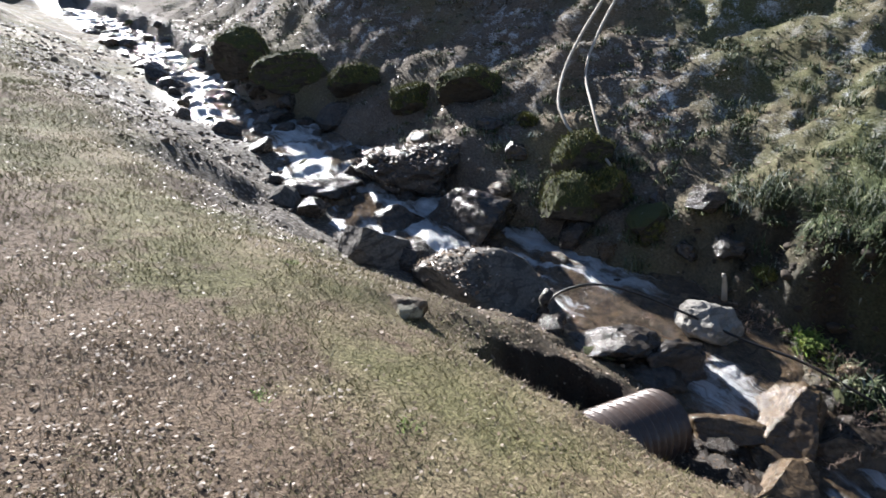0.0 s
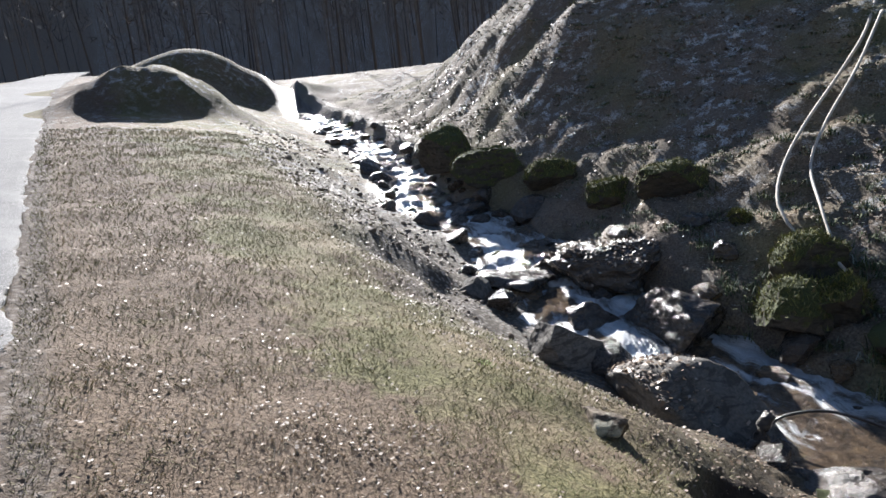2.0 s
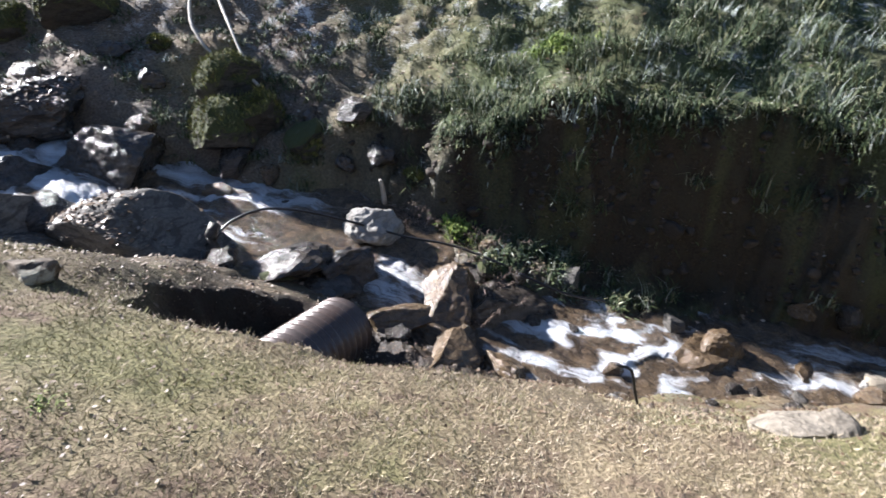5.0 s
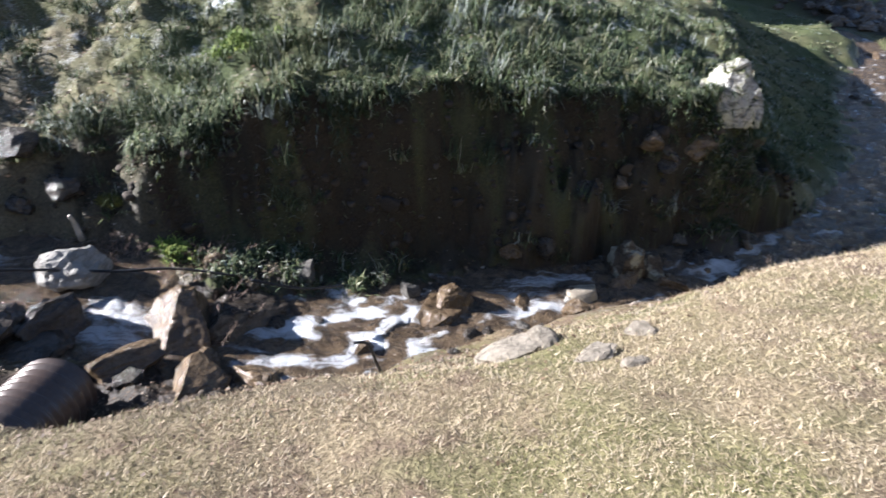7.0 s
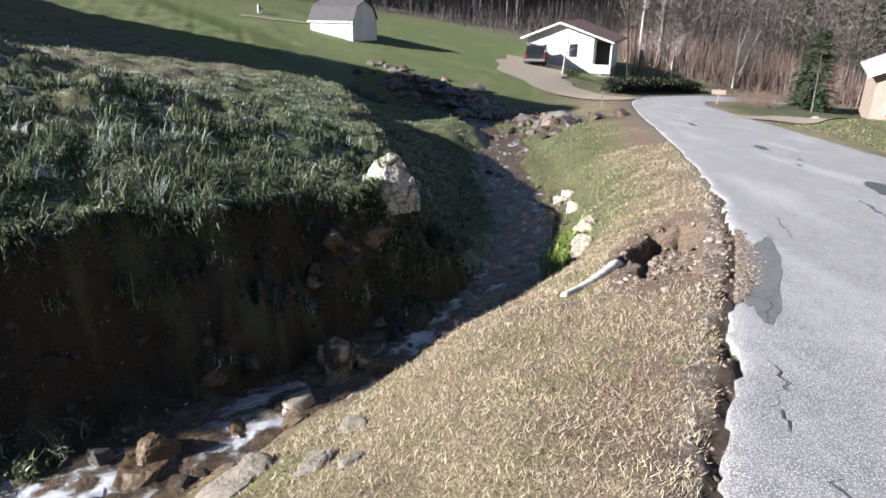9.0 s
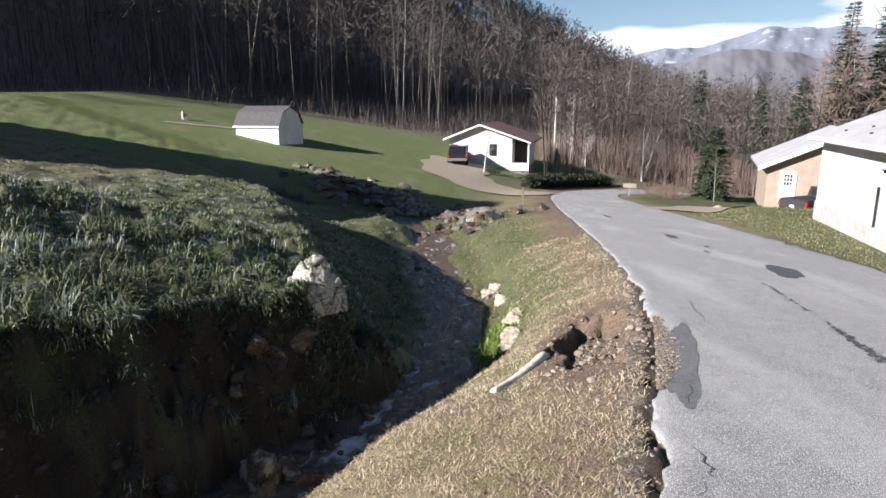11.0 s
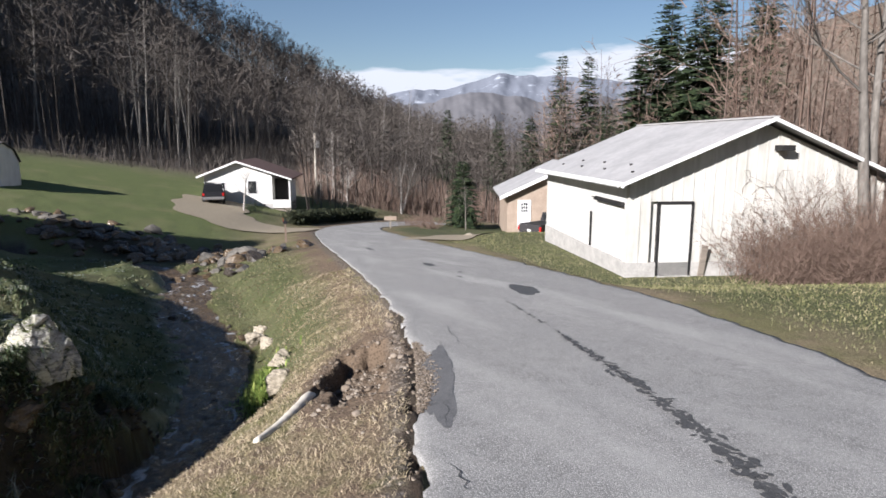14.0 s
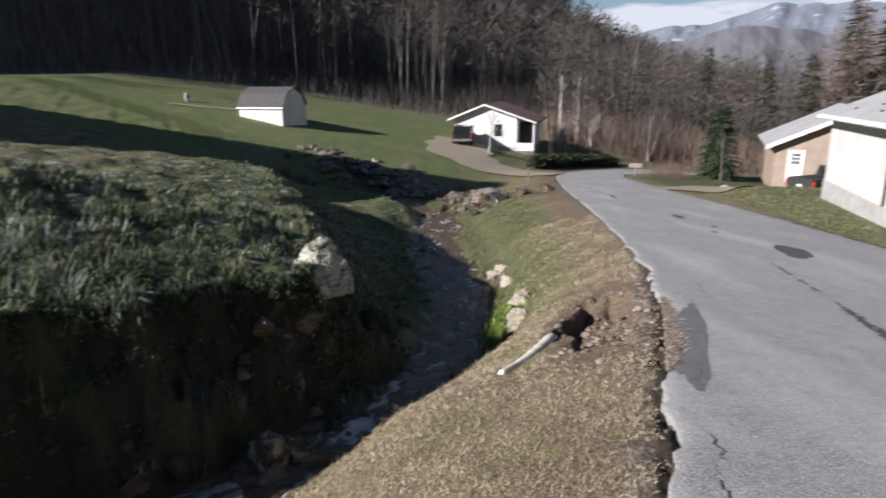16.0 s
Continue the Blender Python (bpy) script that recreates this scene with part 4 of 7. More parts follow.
# ---- grass, leaves and twigs ----
def tri_mesh(name, verts, faces, material, smooth=False):
    """A mesh from arrays of places and of triangles or quads."""
    me = bpy.data.meshes.new(name)
    me.vertices.add(len(verts))
    me.vertices.foreach_set("co", np.asarray(verts, np.float32).ravel())
    f = np.asarray(faces, np.int32)
    me.loops.add(f.size)
    me.loops.foreach_set("vertex_index", f.ravel())
    me.polygons.add(len(f))
    me.polygons.foreach_set("loop_start", np.arange(0, f.size, f.shape[1], dtype=np.int32))
    me.polygons.foreach_set("loop_total", np.full(len(f), f.shape[1], np.int32))
    if smooth:
        me.polygons.foreach_set("use_smooth", np.ones(len(f), bool))
    me.update(calc_edges=True)
    me.materials.append(material)
    return me


def blade_mesh(name, base, length, width, lean, droop, rng, material):
    """Bent, tapered blades: each stands at base, leans along a random way and droops at its tip."""
    n = len(base)
    a = rng.uniform(0, 2 * np.pi, n)
    way = np.stack([np.cos(a), np.sin(a), np.zeros(n)], 1)
    across = np.stack([-np.sin(a), np.cos(a), np.zeros(n)], 1) * (width / 2)[:, None]
    up = np.array([[0, 0, 1.0]])
    mid = base + way * (length * 0.5 * lean)[:, None] + up * (length * 0.55 * np.sqrt(np.maximum(1 - lean ** 2, 0.02)))[:, None]
    tip = mid + way * (length * 0.5 * np.minimum(lean + droop, 0.98))[:, None] + up * (length * 0.5 * (np.sqrt(np.maximum(1 - np.minimum(lean + droop, 0.98) ** 2, 0)) - 0.7 * droop))[:, None]
    v = np.stack([base - across, base + across, mid + across * 0.8, mid - across * 0.8, tip], 1).reshape(-1, 3)
    k = np.arange(n)[:, None] * 5
    tris = np.concatenate([k + [0, 1, 2], k + [0, 2, 3], k + [3, 2, 4]])
    return tri_mesh(name, v, tris, material)


def sliver_mesh(name, base, length, width, lean, rng, material):
    """Short flat blades, one triangle each."""
    n = len(base)
    a, b = rng.uniform(0, 2 * np.pi, n), rng.uniform(0, 2 * np.pi, n)
    way = np.stack([np.cos(a) * lean, np.sin(a) * lean, np.sqrt(1 - lean ** 2)], 1)
    across = np.stack([np.cos(b), np.sin(b), 0 * b], 1) * (width / 2)[:, None]
    v = np.stack([base - across, base + across, base + way * length[:, None]], 1).reshape(-1, 3)
    return tri_mesh(name, v, np.arange(n)[:, None] * 3 + [0, 1, 2], material)


def scattered(n, r0, r1, yaw0, yaw1, rng, power=1.0):
    r = r0 + (r1 - r0) * rng.uniform(0, 1, n) ** power
    a = np.radians(rng.uniform(yaw0, yaw1, n))
    return 0.2 - r * np.sin(a), -0.2 + r * np.cos(a), r


def stuff(name, me, label, category):
    return tagged(new(name, me), label, category, kind="stuff")


M_STRAW = blades_material("dry_grass", [(0.0, (0.26, 0.20, 0.125)), (0.3, (0.54, 0.45, 0.32)), (0.55, (0.40, 0.325, 0.20)), (0.75, (0.30, 0.26, 0.135)), (0.9, (0.60, 0.52, 0.395)), (1.0, (0.18, 0.125, 0.085))])
M_OLIVE = blades_material("olive_grass", [(0.0, (0.09, 0.088, 0.034)), (0.35, (0.27, 0.245, 0.105)), (0.6, (0.16, 0.16, 0.058)), (0.85, (0.38, 0.33, 0.18)), (1.0, (0.19, 0.135, 0.08))])
M_GREEN = blades_material("green_grass", [(0.0, (0.028, 0.045, 0.018)), (0.4, (0.052, 0.078, 0.032)), (0.66, (0.125, 0.155, 0.062)), (0.84, (0.30, 0.29, 0.165)), (0.94, (0.42, 0.44, 0.38)), (1.0, (0.05, 0.065, 0.03))])
M_MOSS_FUZZ = blades_material("moss_fuzz", [(0.0, (0.04, 0.046, 0.014)), (0.45, (0.13, 0.14, 0.036)), (0.75, (0.27, 0.27, 0.07)), (0.9, (0.15, 0.11, 0.06)), (1.0, (0.38, 0.36, 0.17))])
# Pale stops raised so that leaf colour carries wet glints beside bleached tones.
M_LEAF = blades_material("fallen_leaves", [(0.0, (0.09, 0.055, 0.034)), (0.35, (0.20, 0.135, 0.08)), (0.6, (0.32, 0.24, 0.165)), (0.85, (0.54, 0.48, 0.40)), (1.0, (0.13, 0.085, 0.06))], 0.42)
M_LITTER = blades_material("leaf_litter", [(0.0, (0.06, 0.036, 0.022)), (0.4, (0.15, 0.095, 0.055)), (0.7, (0.24, 0.17, 0.11)), (0.93, (0.34, 0.275, 0.20)), (1.0, (0.10, 0.065, 0.045))], 0.55)
M_FROST = blades_material("frosted_grass", [(0.0, (0.20, 0.23, 0.20)), (0.5, (0.38, 0.41, 0.38)), (1.0, (0.12, 0.16, 0.09))])

rng = np.random.RandomState(9)
# short dry lawn between road and creek
x, y, r = scattered(900000, 0.9, 17, -135, 68, rng, 1.0)
z, m = land(x, y)
keep = (m["far"] < 0.5) & (m["right"] < 0.5) & (m["u"] < 0.66 + 0.06 * waves(x, y, 0.6, 61) + 0.10 * rng.uniform(-1, 1, len(x))) & (m["rd"] > 0.08) & (m["pit"] < 0.12 + 0.12 * rng.uniform(0, 1, len(x))) & (m["hollow"] + 0.12 * waves(x, y, 0.5, 67) > 1.0)
keep &= rng.uniform(0, 1, len(x)) < np.clip(0.75 + 0.5 * waves(x, y, 0.9, 62), 0.2, 1) * (1 - 0.2 * np.clip(ramp(1.9 - np.hypot(x + 1.2, y - 1.4), 0, 1.2) + ramp(2.0 - m["rd"], 0, 1.4) * ramp(1.2 - x, 0, 1.2), 0, 1))
x, y, z, r = x[keep], y[keep], z[keep], r[keep]
tone = waves(x, y, 2.2, 63) + 0.9 * rng.normal(0, 0.6, len(x)) + -1.6 * ramp(x, 1.2, 3.0) + ramp(x, 8, 12) * 1.6 + 0.5 * ramp(y, 2, 5) + 0.7 * ramp(1.5 - x, 0, 2)
for name, pick, mat, label in (("dry_grass", tone < 0.45, M_STRAW, "short dry straw-coloured grass on the verge"), ("olive_grass", tone >= 0.45, M_OLIVE, "short olive green grass among the straw")):
    b = np.stack([x, y, z - 0.004], 1)[pick]
    n, rr = len(b), r[pick]
    stuff(name, sliver_mesh(name, b, rng.uniform(0.02, 0.055, n) * (1 + 0.03 * rr), (0.0024 + 0.0008 * rr) * rng.uniform(0.6, 1.5, n), rng.uniform(0.55, 0.985, n), rng, mat), label, "grass")

# fallen leaves and chips: lawn, banks and hillside
x, y, r = scattered(260000, 1.0, 22, -120, 66, rng, 1.0)
z, m = land(x, y)
near_bank = (m["far"] < 0.5) & (m["right"] < 0.5)
share = np.where(near_bank, np.clip(0.05 + 0.6 * ramp(m["u"], 0.45, 0.65) + 0.35 * ramp(1.8 - np.hypot(x + 1.2, y - 1.6), 0, 1.5) + 0.35 * ramp(2.4 - m["rd"], 0, 1.8) * ramp(1.2 - x, 0, 1.2), 0, 0.8), 0.95 * (1 - 0.7 * ramp(x, 2.5, 5)) * (1 - 0.8 * ramp(x, 5, 9))) * (m["right"] < 0.5) * (m["bed"] < 0.5) * (m["pit"] < 0.5)
keep = rng.uniform(0, 1, len(x)) < share * np.clip(0.6 + 0.6 * waves(x, y, 0.8, 65), 0.05, 1)
close = near_bank[keep]
x, y, z, r = x[keep], y[keep], z[keep], r[keep]
n = len(x)
size = rng.uniform(0.006, 0.019, n) * (1 + 0.09 * r) * np.where(close, 0.62, 1)
a, tip = rng.uniform(0, 6.28, n), rng.normal(0, 0.25, (n, 2))
e1 = np.stack([np.cos(a), np.sin(a), tip[:, 0]], 1) * size[:, None]
e2 = np.stack([-np.sin(a), np.cos(a), tip[:, 1]], 1) * (size * rng.uniform(0.4, 0.8, n))[:, None]
c0 = np.stack([x, y, z + 0.010 + size * 0.15], 1)
for name, pick, mat, label in (("fallen_leaves", ~close, M_LEAF, "small curled brown and bleached fallen leaves, some pale for glints"), ("lawn_litter", close, M_LITTER, "small brown leaf litter on the dry lawn")):
    v = np.stack([c0 - e1, c0 + e2, c0 + e1, c0 - e2], 1)[pick].reshape(-1, 3)
    stuff(name, tri_mesh(name, v, np.arange(len(v) // 4)[:, None] * 4 + [0, 1, 2, 3], mat), label, "leaves")

# leaves that lie on the big boulder and on the broad dark rock; fuzz of moss on the mossy ones
def on_top(ob, n, seed, least=0.3):
    """Random places on the upward faces of a thing, with their normals."""
    r2 = np.random.RandomState(seed)
    mw = ob.matrix_world
    faces = [(mw @ p.center, mw.to_3x3() @ p.normal, p.area) for p in ob.data.polygons]
    faces = [f for f in faces if f[1].normalized().z > least]
    wgt = np.array([f[2] for f in faces])
    pick = r2.choice(len(faces), n, p=wgt / wgt.sum())
    sd = math.sqrt(wgt.mean()) * 0.7
    return np.array([tuple(faces[k][0]) for k in pick]) + r2.normal(0, sd, (n, 3)) * np.array([1, 1, 0.2]), r2


bpy.context.view_layer.update()
for ob in list(scene.objects):
    if ob.name.startswith("boulder") or ob.get("label", "").startswith("broad dark rock"):
        pts, r2 = on_top(ob, 1500, 5, 0.45)
        keep = (pts[:, 0] < 0.12 + 0.15 * r2.normal(0, 1, len(pts))) | (r2.uniform(0, 1, len(pts)) < 0.04)
        pts = pts[keep]
        n = len(pts)
        size = r2.uniform(0.014, 0.035, n)
        a = r2.uniform(0, 6.28, n)
        e1 = np.stack([np.cos(a), np.sin(a), r2.normal(0, 0.4, n)], 1) * size[:, None]
        e2 = np.stack([-np.sin(a), np.cos(a), r2.normal(0, 0.4, n)], 1) * (size * 0.6)[:, None]
        c0 = pts + np.array([0, 0, 0.012])
        stuff("leaf_cover", tri_mesh("leaf_cover", np.stack([c0 - e1, c0 + e2, c0 + e1, c0 - e2], 1).reshape(-1, 3), np.arange(n)[:, None] * 4 + [0, 1, 2, 3], M_LEAF), "brown fallen leaves lying on the rock", "leaves")
    elif ob.name.startswith("mossy_rock"):
        pts, r2 = on_top(ob, 1500, 6, 0.15)
        n = len(pts)
        inv = ob.matrix_world.inverted()
        local = np.array([tuple(inv @ Vector(p)) for p in pts])
        fuzz = new("moss", sliver_mesh("moss", local, r2.uniform(0.03, 0.09, n), r2.uniform(0.008, 0.022, n), r2.uniform(0.3, 0.95, n), r2, M_MOSS_FUZZ))
        fuzz.parent = ob
        tagged(fuzz, "shaggy green and brown moss", kind="stuff")

# tufts of long grass on the far hillside and along the top of its bank
tx, ty, tr = scattered(33000, 5, 30, -100, 42, rng, 0.8)
tz, m = land(tx, ty)
zone = zones(tx, ty, m)
rim = np.exp(-((m["c"] - (0.45 + 0.25 * m["bank"])) / 0.22) ** 2) * ramp(m["bank"], 0.5, 1.2)
share = m["far"] * (m["bed"] < 0.5) * (1 - m["blend"]) * np.clip(0.75 * np.clip(zone["green"], 0, 1) + 0.45 * ramp(ty, 5, 9) + 1.0 * rim + 0.35 * ramp(6.8 - ty, 0, 1), 0, 1) * np.where(m["c"] < 0.25 + 0.16 * m["bank"], np.where(ty > 6.3, 0.6, 0.22), 1)
keep = rng.uniform(0, 1, len(tx)) < share * np.clip(0.55 + 0.75 * waves(tx, ty, 1.3, 66), 0.1, 1)
tx, ty, tz, tr, rim = tx[keep], ty[keep], tz[keep], tr[keep], rim[keep]
per = np.clip((52 - tr * 1.5), 14, 44).astype(int)
idx = np.repeat(np.arange(len(tx)), per)
n = len(idx)
spread = 0.055 * (1 + 0.02 * tr[idx])
big = np.clip(rng.gamma(6, 1 / 6, len(tx)), 0.5, 2)[idx] * (1 - 0.45 * ramp(ty[idx], 5.5, 8))
bx, by = tx[idx] + rng.normal(0, 1, n) * spread, ty[idx] + rng.normal(0, 1, n) * spread
base = np.stack([bx, by, tz[idx] - 0.02], 1)
kind = rng.uniform(0, 1, len(tx))[idx]
for name, pick, mat, label in (("hillside_grass", kind < 0.94, M_GREEN, "long green grass tufts on the far bank"), ("frosted_grass", kind >= 0.94, M_FROST, "frosted pale grass tufts on the shaded hillside")):
    k = int(pick.sum())
    stuff(name, blade_mesh(name, base[pick], rng.uniform(0.10, 0.30, k) * big[pick] * (1 - 0.68 * ramp(tr[idx][pick], 8.5, 13)), (0.0045 + 0.0009 * tr[idx][pick]) * rng.uniform(0.7, 1.3, k), rng.uniform(0.15, 0.85, k), rng.uniform(0.15, 0.6, k), rng, mat), label, "grass")

# greener grass on the sunny bank downstream, on the verge beyond the road and on the lawn
x, y, r = scattered(210000, 7, 30, -165, -60, rng, 1.2)
z, m = land(x, y)
zone = zones(x, y, m)
keep = (m["bed"] < 0.5) & (rng.uniform(0, 1, len(x)) < np.clip(zone["green"], 0, 1)) & ((m["right"] < 0.5) | (m["rd"] > ROAD_WIDE + 0.25)) & (m["far"] < 0.5) & (m["pit"] < 0.4)
gx_, gy_ = (x - 14.53) * -0.282 - (y + 11.94) * 0.959, (x - 14.53) * 0.959 - (y + 11.94) * 0.282
keep &= ~((gx_ > -0.1) & (gx_ < 7.8) & (gy_ > -0.1) & (gy_ < 8.7))
x, y, z, r = x[keep], y[keep], z[keep], r[keep]
n = len(x)
M_LAWN = blades_material("lawn_grass", [(0.0, (0.10, 0.105, 0.042)), (0.4, (0.16, 0.165, 0.065)), (0.7, (0.25, 0.225, 0.115)), (1.0, (0.36, 0.30, 0.19))])
stuff("bank_grass", blade_mesh("bank_grass", np.stack([x, y, z - 0.01], 1), rng.uniform(0.03, 0.075, n) * (1 + 0.006 * r), (0.003 + 0.0009 * r) * rng.uniform(0.7, 1.3, n), rng.uniform(0.2, 0.9, n), rng.uniform(0.0, 0.5, n), rng, M_LAWN), "short green grass on bank and lawn", "grass")


def tubes(paths, sides=5):
    """A mesh of tapered tubes: each path is a list of (place, radius)."""
    verts, faces = [], []
    ring = [(math.cos(2 * math.pi * k / sides), math.sin(2 * math.pi * k / sides)) for k in range(sides)]
    for path in paths:
        start = len(verts)
        for i, (p, rad) in enumerate(path):
            a, b = Vector(path[max(i - 1, 0)][0]), Vector(path[min(i + 1, len(path) - 1)][0])
            if (b - a).length < 1e-6:
                a, b = Vector(path[max(i - 2, 0)][0]), Vector(path[min(i + 2, len(path) - 1)][0])
            d = (b - a).normalized()
            s = d.orthogonal().normalized() if abs(d.z) > 0.95 else d.cross(Vector((0, 0, 1))).normalized()
            t = d.cross(s)
            verts += [tuple(Vector(p) + (s * c_ + t * s_) * rad) for c_, s_ in ring]
        for i in range(len(path) - 1):
            o = start + i * sides
            for k in range(sides):
                faces.append((o + k, o + (k + 1) % sides, o + sides + (k + 1) % sides, o + sides + k))
    return verts, faces


M_BARK = simple("grey_bark", (0.13, 0.115, 0.10), (0.30, 0.275, 0.245), 14, 0.9, 0.6, stretch=(1, 1, 0.2), vary=0.5)
M_PALE_BARK = simple("pale_weathered_wood", (0.38, 0.34, 0.29), (0.64, 0.59, 0.51), 12, 0.8, 0.5, stretch=(1, 1, 0.25))
M_BLEACHED = simple("bleached_wood", (0.62, 0.56, 0.46), (0.82, 0.76, 0.66), 12, 0.8, 0.4, stretch=(1, 1, 0.25))
M_TWIG = simple("brown_twigs", (0.13, 0.095, 0.075), (0.26, 0.19, 0.15), 20, 0.9, 0.3)
M_BLACK = simple("black_plastic", (0.012, 0.012, 0.013), (0.03, 0.03, 0.032), 30, 0.35, 0.2)
M_RUST = simple("rusty_steel", (0.08, 0.05, 0.035), (0.20, 0.12, 0.08), 25, 0.7, 0.4)


def stem(name, label, category, points, r0, r1, material, sides=7, group="", wobble=0.0, seed=1):
    """A pole, hose, log or stick along a smooth line of places."""
    line = spline(points, max(0.03, 0.02 * np.linalg.norm(np.diff(np.array(points, float), axis=0), axis=1).sum()))
    rng_ = random.Random(seed)
    path = [((p[0], p[1], p[2]), (r0 + (r1 - r0) * i / (len(line) - 1)) * (1 + wobble * rng_.uniform(-1, 1))) for i, p in enumerate(line)]
    path = [(path[0][0], path[0][1] * 0.05)] + path + [(path[-1][0], path[-1][1] * 0.05)]
    v, f = tubes([path], sides)
    me = tri_mesh(name, v, f, material, True)
    return tagged(new(name, me), label, category, group)


def on_hill(points, lift):
    return [(x, y, gz(x, y) + lift) for x, y in points]


stem("bare_pole", "long pale bare sapling lying up the hillside", "pole", on_hill([(2.25, 7.7), (2.05, 8.2), (1.77, 8.65), (1.58, 9.13), (1.78, 9.99), (2.21, 10.79), (3.0, 12.1), (3.75, 13.6), (4.55, 15.6)], 0.12), 0.02, 0.03, M_PALE_BARK, group="bare poles")
stem("bare_pole", "long pale bare sapling lying up the hillside", "pole", on_hill([(2.05, 8.2), (2.02, 8.9), (2.14, 10.04), (2.47, 10.75), (3.15, 11.9), (3.95, 13.6)], 0.17), 0.018, 0.027, M_PALE_BARK, group="bare poles")
stem("water_hose", "thin black hose arching across the pool", "hose", [(0.92, 5.95, -1.72), (1.1, 6.05, -1.60), (1.45, 6.0, -1.50), (1.85, 5.85, -1.55), (2.3, 5.6, -1.68), (2.75, 5.3, -1.82), (3.15, 4.9, -1.85), (3.5, 4.45, -1.95)], 0.014, 0.014, M_BLACK)
stem("driftwood", "dark forked driftwood stub beside the boulder", "driftwood", [(0.86, 5.62, -1.95), (0.85, 5.66, -1.7), (0.87, 5.68, -1.5), (0.93, 5.72, -1.40)], 0.10, 0.05, M_ROCK_DARK, wobble=0.25)
stem("driftwood", "dark driftwood stub beside the boulder", "driftwood", [(0.86, 5.64, -1.7), (0.76, 5.55, -1.6), (0.72, 5.5, -1.72), (0.70, 5.48, -1.9)], 0.05, 0.04, M_ROCK_DARK, wobble=0.25)
stem("bleached_log", "bleached bare log lying on the washed-out bank", "log", on_hill([(5.4, -0.93), (5.74, -1.16), (6.05, -1.38), (6.35, -1.55), (6.7, -1.70)], 0.01), 0.03, 0.065, M_BLEACHED, wobble=0.06)
stem("bent_rod", "bent dark rod standing at the lawn's edge", "rod", [(2.62, 1.78, gz(2.62, 1.78) - 0.05), (2.58, 1.82, gz(2.62, 1.78) + 0.12), (2.57, 1.86, gz(2.62, 1.78) + 0.24), (2.50, 1.92, gz(2.62, 1.78) + 0.27)], 0.010, 0.010, M_BLACK)
stem("stick", "thin black branch across the lower falls", "stick", [(3.35, 4.0, -1.75), (3.7, 3.7, -1.92), (4.1, 3.55, -2.05)], 0.016, 0.010, M_BLACK)
stem("stick", "pale stub of wood on the bank", "stick", [(2.95, 6.2, gz(2.95, 6.2)), (2.93, 6.2, gz(2.95, 6.2) + 0.2), (2.88, 6.15, gz(2.95, 6.2) + 0.34)], 0.035, 0.02, M_PALE_BARK)


def twig_bush(name, label, x, y, w, h, n, seed, material=None, thick=0.006, group="", lean=0.35, fork=3):
    """A thicket of thin bare stems that fork."""
    rng_ = random.Random(seed)
    paths = []
    for _ in range(n):
        bx, by = x + rng_.gauss(0, w * 0.3), y + rng_.gauss(0, w * 0.3)
        p = Vector((bx, by, 0))
        d = Vector((rng_.gauss(0, lean), rng_.gauss(0, lean), 1)).normalized()
        L = h * rng_.uniform(0.4, 1.0)
        path = [(tuple(p), thick)]
        for k in range(1, 5):
            d = (d + Vector((rng_.gauss(0, 0.22), rng_.gauss(0, 0.22), -0.10 * k * lean))).normalized()
            p = p + d * L / 4
            path.append((tuple(p), thick * (1 - 0.2 * k)))
            if k > 1:
                for _ in range(fork):
                    e = (d + Vector((rng_.gauss(0, 0.6), rng_.gauss(0, 0.6), rng_.gauss(0, 0.4)))).normalized()
                    q = p + e * L * rng_.uniform(0.1, 0.3)
                    paths.append([(tuple(p), thick * 0.5), (tuple((p + q) / 2 + Vector((0, 0, 0.02))), thick * 0.4), (tuple(q), thick * 0.2)])
        paths.append(path)
    v, f = tubes(paths, 3)
    v = np.array(v)
    v[:, 2] += gz(x, y) - 0.03
    ob = new(name, tri_mesh(name, v, f, material or M_TWIG))
    return tagged(ob, label, "shrub", group)


twig_bush("twigs", "small bare twig sprouting at the water's edge", 7.75, 0.02, 0.12, 0.38, 5, 3, thick=0.006)
twig_bush("dead_weeds", "tangle of dead brown weeds on the far bank", 3.05, 5.85, 0.5, 0.28, 40, 4, thick=0.005)
twig_bush("dead_weeds", "dead twigs caught on the creek boulder", 3.1, 4.2, 0.35, 0.6, 22, 5, thick=0.005)
twig_bush("dead_weeds", "dead brown weeds under the mossy bank", 3.7, 5.1, 0.5, 0.3, 30, 6, thick=0.005)

M_WEED = blades_material("bright_weeds", [(0.0, (0.07, 0.12, 0.02)), (0.5, (0.19, 0.27, 0.05)), (1.0, (0.34, 0.38, 0.10))])
